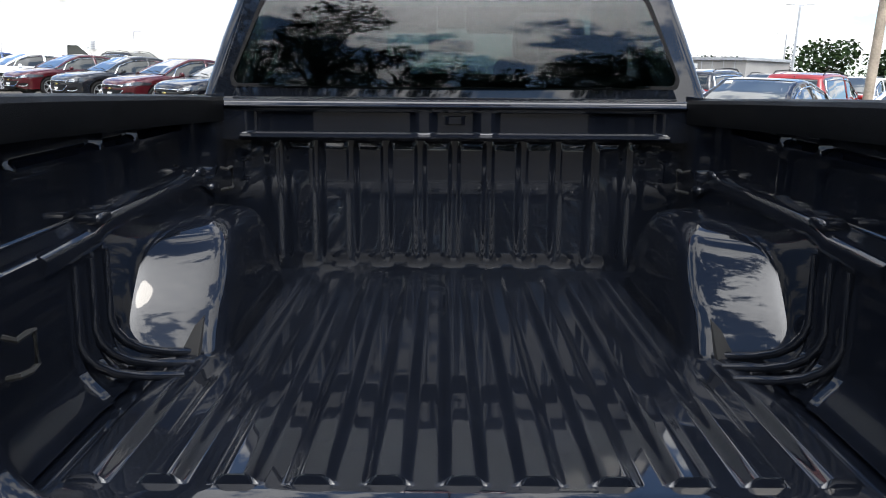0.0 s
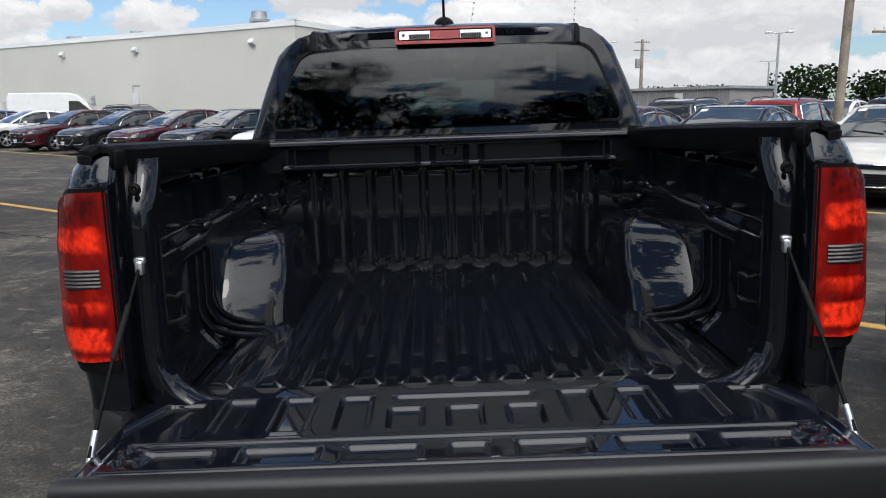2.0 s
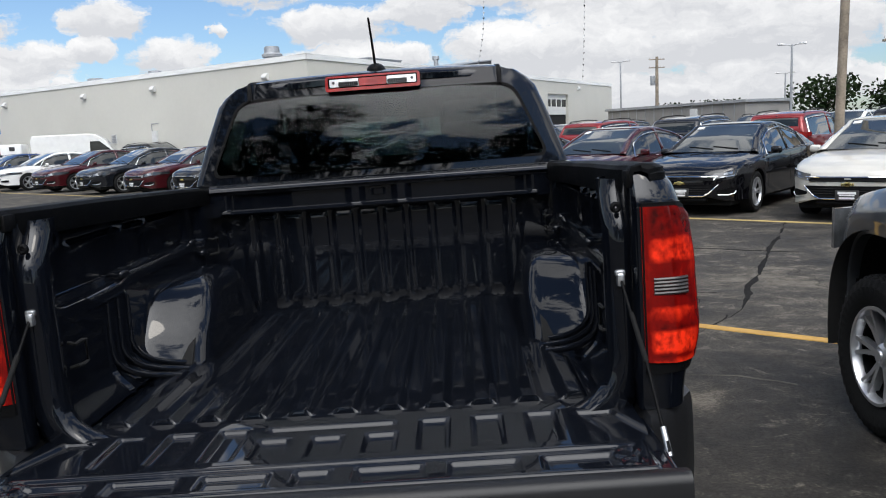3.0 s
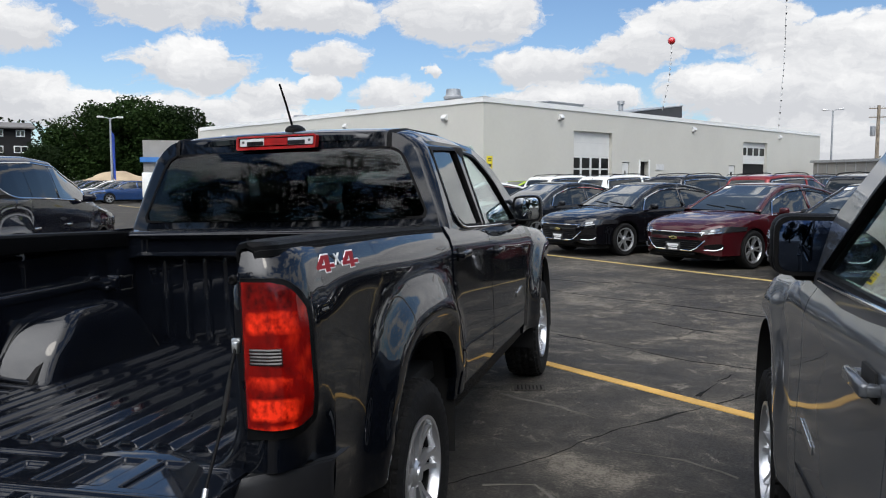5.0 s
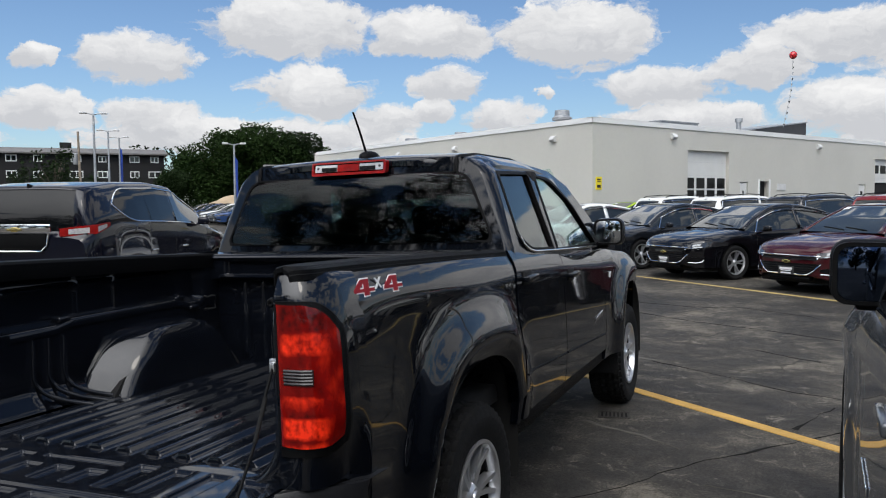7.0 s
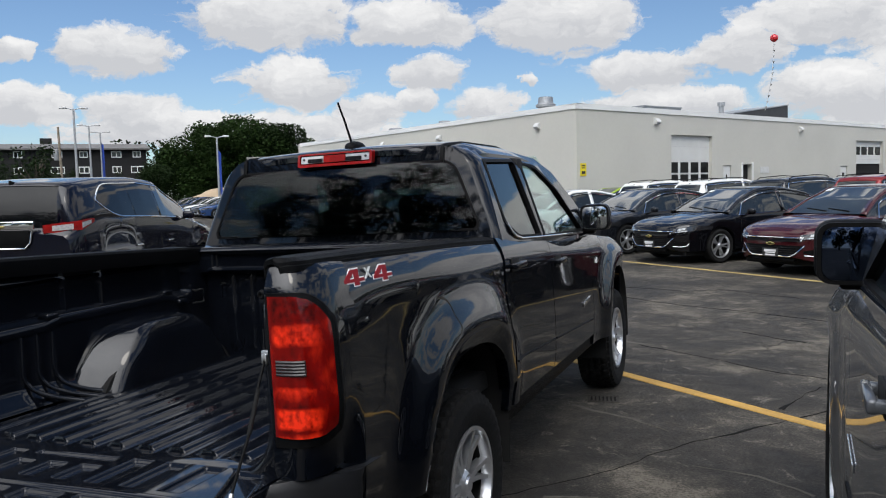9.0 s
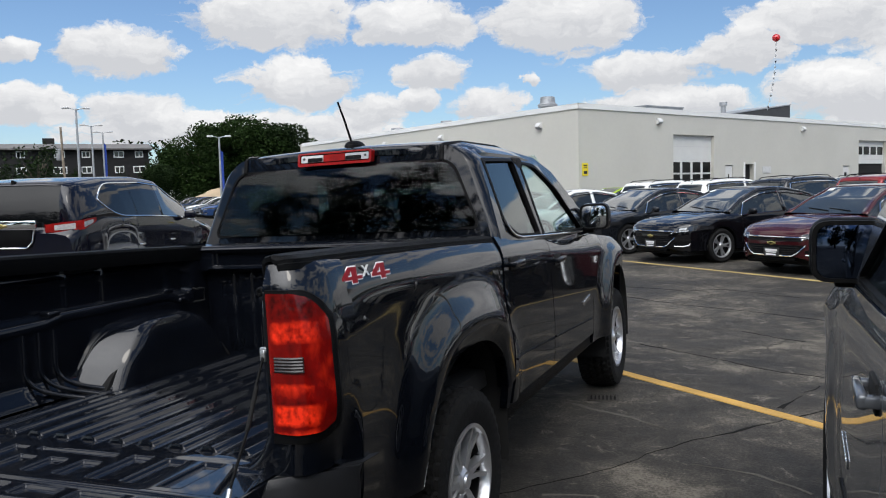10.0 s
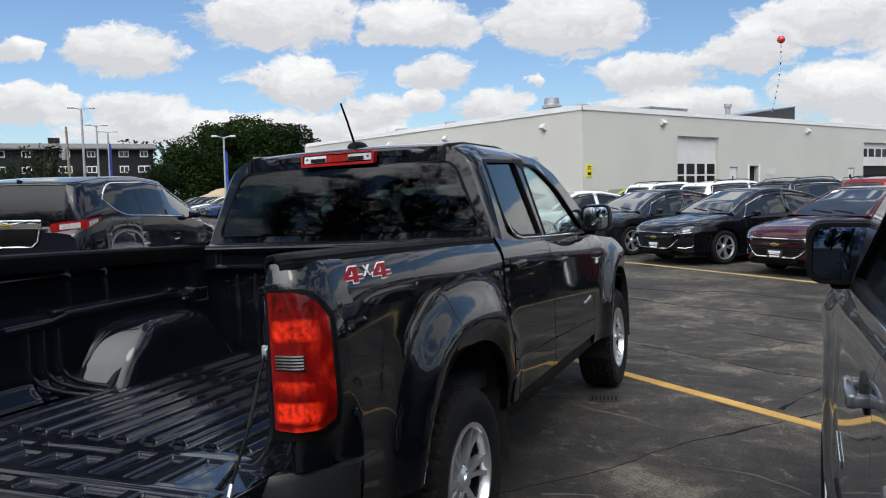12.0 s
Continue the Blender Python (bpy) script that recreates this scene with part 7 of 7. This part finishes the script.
for a, b, hi, glazed in ((7.3, 11.05, 4.10, 1), (28.5, 32.8, 4.18, 0)):
    door = front_box("roller_door", a, b, 0.0 if glazed else 2.6, hi, -0.26, -0.20, M["door_white"], shop, "white sectional roller door with a band of dark panes")
    rowz = (1.75, 2.40) if glazed else (3.50,)
    for z in rowz:
        for i in range(4):
            w = (b - a) / 4
            front_box("pane", a + w * i + 0.12, a + w * (i + 1) - 0.10, z - 0.28, z + 0.28, -0.20, -0.19, M["dark_pane"], door, "dark door pane")
    for z in np.arange(0.7 if glazed else 2.9, hi, 0.70):
        front_box("door_joint", a + 0.02, b - 0.02, z - 0.012, z + 0.012, -0.203, -0.193, M["fixture"], door)
    if not glazed:
        # near-black sheet stands for the shade under the raised door
        front_box("interior_shade_sheet", a, b, 0.0, 2.6, -0.30, -0.27, M["dark"], shop)
for a, b, hi in ((12.15, 12.95, 2.5), (26.2, 27.2, 2.45)):
    d = front_box("entrance_door", a + 0.04, b - 0.04, 0.02, hi - 0.04, -0.12, -0.06, M["door_white"], shop, "white steel door")
    front_box("pane", a + 0.35, b - 0.35, 1.5, 2.0, -0.06, -0.05, M["car_glass"], d)
# the doorway's inner shade is a near-black sheet across the opening
front_box("doorway_shade_sheet", 14.1, 15.1, 0.0, 2.56, -0.30, -0.27, M["dark"], shop, "open doorway with a near-black sheet for the shade inside")
front_box("door_surround", 13.98, 14.10, 0.0, 2.66, 0.0, 0.06, M["wall_trim"], shop)
front_box("door_surround", 15.1, 15.22, 0.0, 2.66, 0.0, 0.06, M["wall_trim"], shop)
front_box("wall_notice", 16.0, 16.95, 2.05, 2.42, 0.002, 0.04, M["fixture"], shop, "grey notice board")
sg = front_box("wall_sign", 0.22, 0.62, 2.03, 2.62, 0.002, 0.03, M["sign_yellow"], shop, "yellow warning sign with dark bars")
for z, h in ((2.50, 0.06), (2.40, 0.04), (2.18, 0.14)):
    front_box("sign_bar", 0.30, 0.54, z - h / 2, z + h / 2, 0.0305, 0.036, M["ink"], sg)


def wall_light(p, out, along):
    """A pale wall-pack lamp on the building."""
    root = tagged(new("wall_lamp"), "pale box-shaped lamp on the workshop wall", "wall lamp", "lamps on the workshop wall")
    root.matrix_basis = Matrix.Translation(p) @ Matrix(((along.x, out.x, 0, 0), (along.y, out.y, 0, 0), (0, 0, 1, 0), (0, 0, 0, 1)))
    bm = bmesh.new()
    prism(bm, [(0.0, -0.13), (0.0, 0.15), (0.07, 0.16), (0.19, 0.06), (0.22, -0.03), (0.14, -0.13)], -0.16, 0.16, "x")
    part("housing", bm, M["fixture"], root)
    block("diffuser", (-0.12, 0.03, -0.150), (0.12, 0.14, -0.132), M["clear_lens"], root, bevel=0.01)


for d in (6.0, 20.7, 35.0):
    wall_light(CORNER + FACE_R * d + Vector((0, 0, 4.72)), -IN_R, FACE_R)
for d in (2.62, 11.05, 17.4, 26.0):
    wall_light(CORNER + FACE_L * d + Vector((0, 0, 4.52)), -IN_L, -FACE_L)


def side_box(name, a, b, z0, z1, d0, d1, mat, parent, label=""):
    """A block on the long blank wall: a to b along it, standing d0 to d1 out of it."""
    return wall_box(name, CORNER + FACE_L * a - IN_L * d1, FACE_L, b - a, IN_L, d1 - d0, z0, z1, mat, parent, label)


lv = side_box("wall_louvre", 14.70, 15.15, 1.78, 2.28, 0.002, 0.05, M["fixture"], shop, "small grey louvred vent in the wall")
for k in range(5):
    side_box("slat", 14.74, 15.11, 1.82 + 0.09 * k, 1.87 + 0.09 * k, 0.051, 0.07, M["galv"], lv)
side_box("meter_box", 11.05, 11.45, 1.75, 2.35, 0.002, 0.12, M["fixture"], shop, "small grey meter box on the wall")
side_box("conduit", 11.50, 11.54, 1.75, 2.75, 0.002, 0.04, M["galv"], shop, "thin grey conduit on the wall")
side_box("conduit", 10.95, 11.50, 2.71, 2.75, 0.002, 0.04, M["galv"], shop)


def roof_vent(p, r, h, label):
    root = tagged(new("roof_vent"), label, "roof vent")
    root.matrix_basis = Matrix.Translation(p)
    v, f = lathe([(0.01, 0), (r * 0.75, 0), (r * 0.75, h * 0.30), (r * 1.25, h * 0.34), (r * 1.3, h * 0.5), (r * 1.0, h * 0.62), (r * 0.95, h), (r * 0.85, h * 1.03), (0.01, h * 1.05)], 28, "z")
    poly("hood", v, f, M["galv"], root)
    block("curb", (-r, -r, -0.35), (r, r, 0.02), M["galv"], root, bevel=0.02)


roof_vent(Vector((-8.6, 37.0, TOP - 0.05)), 0.38, 0.72, "grey round roof vent")
roof_vent(CORNER + FACE_L * 14.6 + FACE_R * 3 + Vector((0, 0, TOP - 0.05)), 0.4, 0.6, "small round roof vent")
roof_vent(CORNER + FACE_L * 20.5 + FACE_R * 3 + Vector((0, 0, TOP - 0.05)), 0.5, 0.6, "grey round vent on the flat roof")


def roof_box(p, sx, sy, h, mat, label, name="rooftop_unit", h2=None):
    root = tagged(new(name), label, "rooftop unit")
    root.matrix_basis = Matrix.Translation(p) @ Matrix(((FACE_R.x, FACE_L.x, 0, 0), (FACE_R.y, FACE_L.y, 0, 0), (0, 0, 1, 0), (0, 0, 0, 1)))
    bm = bmesh.new()
    prism(bm, [(-sx / 2, -0.3), (sx / 2, -0.3), (sx / 2, h if h2 is None else h2), (-sx / 2, h)], -sy / 2, sy / 2, "y")
    part("casing", bm, mat, root)
    bm = bmesh.new()
    prism(bm, [(-sx / 2 - 0.05, h), (sx / 2 + 0.05, h if h2 is None else h2), (sx / 2 + 0.05, (h if h2 is None else h2) + 0.06), (-sx / 2 - 0.05, h + 0.06)], -sy / 2 - 0.05, sy / 2 + 0.05, "y")
    part("lid", bm, M["galv"], root)


roof_box(CORNER + FACE_R * 9.2 + FACE_L * 3.0 + Vector((0, 0, TOP)), 3.2, 2.0, 0.45, M["galv"], "low grey rooftop unit")
roof_box(CORNER + FACE_R * 18.0 + FACE_L * 3.5 + Vector((0, 0, TOP)), 9.0, 3.0, 0.05, M["roof_dark"], "dark sloped roof monitor", "roof_monitor", 1.15)
stack = tagged(new("flue_pipe"), "thin grey flue pipe on the roof", "flue pipe")
stack.matrix_basis = Matrix.Translation(CORNER + FACE_R * 15.0 + FACE_L * 2.0)
tube("pipe", [(0, 0, TOP - 0.3), (0, 0, TOP + 0.4), (0, 0, TOP + 0.8)], 0.15, M["galv"], stack, n=14)
tube("cowl", [(0, 0, TOP + 0.78), (0, 0, TOP + 1.0)], 0.22, M["galv"], stack, n=14)


# ---- poles ----
def light_pole(p, h, turn, arms, label, group="car park light poles", flag=False, dark=False):
    root = thing("light_pole", label, "street lamp", pose(p[0], p[1], 0, 0, 0, turn), group)
    tube("pole", [(0, 0, 0), (0, 0, h * 0.5), (0, 0, h)], 0.11, M["galv"] if not dark else M["wood_grey"], root, n=10, taper=0.6)
    for s in ((-1, 1) if arms == 2 else (1,)):
        tube("arm", [(0, 0, h - 0.1), (s * 0.25, 0, h), (s * 0.5, 0, h + 0.02)], 0.035, M["galv"], root)
        bm = bmesh.new()
        box(bm, (s * 0.68 - 0.24, -0.13, h - 0.02), (s * 0.68 + 0.24, 0.13, h + 0.12), 0.05, 2)
        part("lamp_head", bm, M["fixture"], root)
    if flag:
        P = []
        for z in np.linspace(h - 1.0, h - 4.4, 12):
            P.append([(0.06 + 0.20 * t, 0.08 * math.sin(3 * t + z), z - 0.25 * t) for t in np.linspace(0, 1, 6)])
        slab("banner", P, (0, 0.01, 0), M["flag_blue"], root, "blue banner")
    return root


light_pole((-43.6, 40.1), 7.9, 45, 2, "tall twin-head car park light pole")
light_pole((-52.4, 49.7), 7.8, 45, 2, "tall twin-head car park light pole")
light_pole((-59.0, 57.3), 8.0, 45, 2, "twin-head light pole with a blue banner", flag=True)
light_pole((-38.15, 48.7), 6.1, 40, 2, "twin-head light pole with a blue banner before the trees", flag=True)
light_pole((22.9, 53.6), 6.4, -20, 2, "twin-head light pole near the shed")
light_pole((15.9, 76.6), 7.6, -20, 2, "far twin-head light pole")
light_pole((33.0, 80.0), 6.0, -20, 2, "far twin-head light pole")


def utility_pole(p, h, r, label, can=True, arms=2, lean=0.0):
    root = thing("utility_pole", label, "utility pole", pose(p[0], p[1], 0, 0, lean, 0), "wooden utility poles")
    tube("shaft", [(0, 0, 0), (0, 0, h * 0.35), (0, 0, h * 0.7), (0, 0, h)], r, M["wood_grey"], root, n=14, taper=0.72)
    for i in range(arms):
        z = h - 0.3 - 0.9 * i
        block("crossarm", (-0.9, -0.05, z - 0.05), (0.9, 0.05, z + 0.05), M["wood_grey"], root, bevel=0.01)
        for x in (-0.8, -0.4, 0.4, 0.8):
            tube("insulator", [(x, 0, z + 0.05), (x, 0, z + 0.2)], 0.035, M["fixture"], root, n=8)
    if can:
        v, f = lathe([(0.01, -0.55), (0.24, -0.55), (0.26, -0.45), (0.26, 0.45), (0.2, 0.52), (0.01, 0.55)], 20, "z")
        k = poly("transformer", v, f, M["galv"], root, "grey pole transformer")
        k.matrix_basis = pose(-0.48, 0, h - 2.6)
    return root


utility_pole((22.6, 89.9), 9.0, 0.22, "weathered utility pole with a grey transformer")
utility_pole((19.4, 33.3), 4.9, 0.12, "thin utility pole among the trees", can=False, arms=1)
utility_pole((7.93, 14.35), 9.0, 0.095, "thick weathered wooden pole standing in the car rows", can=False, arms=0, lean=1.2)
utility_pole((-61.4, 54.7), 8.5, 0.14, "old leaning utility pole before the houses", can=True, arms=0, lean=-1.5)


# ---- trees ----
def tree(p, h, spread, seed, label, dark=False, leaves=20000, base=0.10):
    rnd = random.Random(seed)
    root = thing("tree", label, "tree", pose(p[0], p[1], 0), "trees behind the car park")
    tube("trunk", [(0, 0, 0), (0.1, 0, h * 0.25), (0.0, 0.1, h * 0.5)], 0.035 * h, M["bark"], root, n=10, taper=0.5)
    for i in range(5):
        a = rnd.uniform(0, 6.28)
        tube("limb", [(0, 0, h * (0.25 + 0.05 * i)), (math.cos(a) * spread * 0.25, math.sin(a) * spread * 0.25, h * (0.45 + 0.05 * i)), (math.cos(a) * spread * 0.5, math.sin(a) * spread * 0.5, h * (0.6 + 0.04 * i))], 0.012 * h, M["bark"], root, n=6, taper=0.3)
    lumps = []
    for i in range(22):
        a, rr, z = rnd.uniform(0, 6.28), spread * rnd.uniform(0.1, 0.66), h * rnd.uniform(base + 0.05, 0.86)
        lumps.append((math.cos(a) * rr, math.sin(a) * rr, z, spread * rnd.uniform(0.26, 0.42)))
    verts, faces = [], []
    for i in range(leaves):
        cx, cy, cz, cr = rnd.choice(lumps)
        d = Vector((rnd.gauss(0, 1), rnd.gauss(0, 1), rnd.gauss(0, 0.8))).normalized() * cr * rnd.uniform(0.55, 1.08) ** 0.6
        c = Vector((cx, cy, cz)) + d
        if c.z > h:
            continue
        s = spread * rnd.uniform(0.018, 0.040) * (1.6 if leaves < 5000 else 1.0)
        u = Vector((rnd.uniform(-1, 1), rnd.uniform(-1, 1), rnd.uniform(-0.6, 0.6))).normalized() * s
        w = u.cross(Vector((rnd.uniform(-1, 1), rnd.uniform(-1, 1), rnd.uniform(-1, 1)))).normalized() * s * 0.7
        b = len(verts)
        verts += [c - u, c + w * 0.8, c + u, c - w]
        faces.append((b, b + 1, b + 2, b + 3))
    poly("crown", verts, faces, M["leaf_dark"] if dark else M["leaf"], root, fix=False)
    return root


for i, (turn, d, h, sp) in enumerate([(39.1, 83, 9.3, 4.4), (37.5, 87, 8.2, 4.2), (35.9, 84, 9.5, 4.8), (34.2, 86, 8.9, 4.5), (32.5, 89, 7.7, 4.2), (42.2, 80, 4.6, 3.0), (36.7, 93, 8.6, 5.0)]):
    tree((0.9 - d * math.sin(math.radians(turn)), -2 + d * math.cos(math.radians(turn))), h, sp, i, "broad green leafy tree behind the car park", dark=i % 2 == 1)
tree((-59.5, 50.0), 7.0, 3.0, 20, "small dark tree before the brick houses", dark=True, leaves=1500)
tree((-84.0, 90.0), 10.0, 6.0, 21, "tree top behind the houses", dark=True, leaves=1500)
for i, (x, y, h, sp) in enumerate([(37.0, 80.0, 5.6, 5.0), (44.0, 80.0, 5.0, 4.5), (21.5, 33.5, 4.4, 2.6), (30, 92, 4.0, 3.5), (25, 97, 4.0, 3.5), (52, 85, 5, 4.5), (46, 62, 5.5, 4)]):
    tree((x, y), h, sp, 40 + i, "dark green tree on the skyline", dark=True, leaves=1800)

# the tree line behind the camera, which the paint and the panes reflect
for i in range(9):
    tree((-40 + 9.0 * i, -44 - 5 * math.sin(i * 1.7)), (27.0 if i < 4 else 18.5) + 2.5 * math.sin(i * 2.1), 9.0 if i < 4 else 7.5, 60 + i, "tall dark green tree across the road behind the car park", dark=True, leaves=6500 if i < 4 else 4500)
for i in range(5):
    tree((52 + 5 * math.sin(i), -26 + 13.0 * i), 11.5 + 2 * math.sin(i * 2.7), 6.5, 80 + i, "dark green tree beyond the car park", dark=True, leaves=1500)

# ---- houses, shed and showroom ----
apt = thing("apartment_building", "long dark two-storey apartment building with white windows", "building")
A0, A1 = Vector((-92.0, 36.0, 0)), Vector((-63.0, 67.6, 0))
al = (A1 - A0).normalized()
inn = Vector((-al.y, al.x, 0))
LA = (A1 - A0).length
wall_box("wall", A0, al, LA, inn, 9.0, 0, 6.9, M["brick_dark"], apt, "dark siding wall")
bm = bmesh.new()
e0, e1 = A0 - al * 0.6 - inn * 0.6, A1 + al * 0.4 - inn * 0.6
prism(bm, [(0, 6.85), (0, 7.0), (4.8, 7.75), (9.9, 6.95), (9.9, 6.8)], 0, LA + 1.0, "y")
rf = part("roof", bm, M["shingle"], apt, "grey shingle roof")
rf.matrix_basis = Matrix(((inn.x, al.x, 0, e0.x), (inn.y, al.y, 0, e0.y), (0, 0, 1, 0), (0, 0, 0, 1)))
for k, off in enumerate((1.0, 3.1, 6.4, 9.0, 12.7, 15.2, 18.5, 21.0, 24.4, 27.0, 30.2, 33.0, 36.4, 39.0)):
    for z0, z1, ww in ((6.00, 6.72, (0.85, 1.05)[k % 2]), (4.30, 5.05, (1.35, 0.95, 1.05)[k % 3])):
        a = LA - off - ww / 2
        w = wall_box("window", A0 + al * a - inn * 0.06, al, ww, inn, 0.055, z0, z1, M["wall_trim"], apt, "white-framed window")
        for i in range(2):
            wall_box("pane", A0 + al * (a + 0.09 + i * (ww - 0.09) / 2) - inn * 0.075, al, (ww - 0.27) / 2, inn, 0.014, z0 + 0.10, z1 - 0.10, M["car_glass"], w)
for off, h, r in ((0.2, 6.0, 1.7), (2.6, 5.0, 1.2), (7.6, 5.3, 1.5), (10.9, 8.3, 1.9), (14.2, 5.6, 1.8), (20.0, 6.0, 2.0)):
    c = A0 + al * (LA - off) - inn * 3.5
    tree((c.x, c.y), h, r, 200 + int(off * 10), "dark green shrubby tree before the apartment building", dark=True, leaves=1600, base=0.04)
for k in (0.45, 0.75):
    c = A0 + al * (LA * k) + inn * 4.5
    wall_box("chimney", c, al, 1.2, inn, 0.7, 7.4, 8.4, M["brick_dark"], apt)

show = thing("showroom_building", "pale showroom building with a blue fascia", "building")
S0 = Vector((-33.8, 46.5, 0))
wall_box("wall", S0, Vector((0.84, 0.54, 0)), 16, Vector((-0.54, 0.84, 0)), 10, 0, 4.3, M["shed_metal"], show)
wall_box("fascia", S0 - Vector((-0.54, 0.84, 0)) * 0.25 - Vector((0.84, 0.54, 0)) * 0.2, Vector((0.84, 0.54, 0)), 16.4, Vector((-0.54, 0.84, 0)), 0.24, 2.75, 3.1, M["fascia_blue"], show, "blue fascia band")

shed = thing("metal_shed", "long low grey metal shed with a ribbed roof", "building")
H0, H1 = Vector((13.0, 67.5, 0)), Vector((20.3, 55.0, 0))
al = (H1 - H0).normalized()
inn = Vector((-al.y, al.x, 0))
wall_box("wall", H0, al, (H1 - H0).length, inn, 4.6, 0, 2.75, M["shed_metal"], shed)
wall_box("roof_edge", H0 - inn * 0.2 - al * 0.2, al, (H1 - H0).length + 0.4, inn, 5.0, 2.755, 2.95, M["galv"], shed, "grey metal roof edge")
for i in range(14):
    wall_box("rib", H0 + al * (0.5 + i * 1.0) - inn * 0.03, al, 0.06, inn, 0.028, 0, 2.75, M["galv"], shed)
box_ob = wall_box("meter_box", H0 + al * 9.5 - inn * 0.2, al, 0.7, inn, 0.165, 1.9, 2.5, M["fixture"], shed)

# sandy mound behind the far cars
P = []
for i in range(29):
    row = []
    for j in range(15):
        u, v = i / 28 * 2 - 1, j / 14 * 2 - 1
        hgt = 2.6 * max(0, 1 - u * u) * max(0, 1 - v * v) * (0.8 + 0.35 * noise.noise((u * 3, v * 3, 1)))
        row.append((-41.9 + 6.5 * u * 0.78 - 3 * v, 55.9 + 6.5 * u * 0.63 + 4 * v, hgt - 0.05))
    P.append(row)
mound = slab("soil_mound", P, (0, 0, -0.3), M["soil"])
tagged(mound, "low pale sandy soil mound behind parked cars", "mound")


# ---- balloons on strings ----
def balloon(p, base, r, beads, label, ball=True):
    root = thing("tethered_balloon", label, "balloon", Matrix.Translation(base))
    q = Vector(p) - Vector(base)
    tube("string", [(0, 0, 0), tuple(q * 0.5 + Vector((0.12, 0, 0))), tuple(q)], 0.012, M["fixture"], root, n=5)
    for i in range(beads):
        t = (i + 0.5) / beads
        c = q * t + Vector((0.48 * t * (1 - t), 0, 0))
        bm = bmesh.new()
        prism(bm, [(c.x - 0.055, c.z + 0.05), (c.x + 0.055, c.z + 0.05), (c.x, c.z - 0.075)], c.y - 0.008, c.y + 0.008, "y")
        part("pennant", bm, M["galv"] if i % 2 else M["plastic"], root)
    if ball:
        bm = bmesh.new()
        rr = bmesh.ops.create_uvsphere(bm, u_segments=24, v_segments=16, radius=r)
        for v in rr["verts"]:
            v.co += q + Vector((0, 0, r))
            if v.co.z < q.z + 0.4 * r:
                v.co.x = lerp(q.x, v.co.x, 0.97)
        part("balloon_skin", bm, M["balloon"], root, "round red balloon", 60)


balloon((1.86, 43.2, 8.7), (1.45, 43.4, 5.25), 0.20, 12, "red balloon on a string of pennants above the roof")
balloon((8.05, 47.8, 13.5), (7.9, 47.8, 4.4), 0.2, 26, "tall string of small pennants above the roof", ball=False)
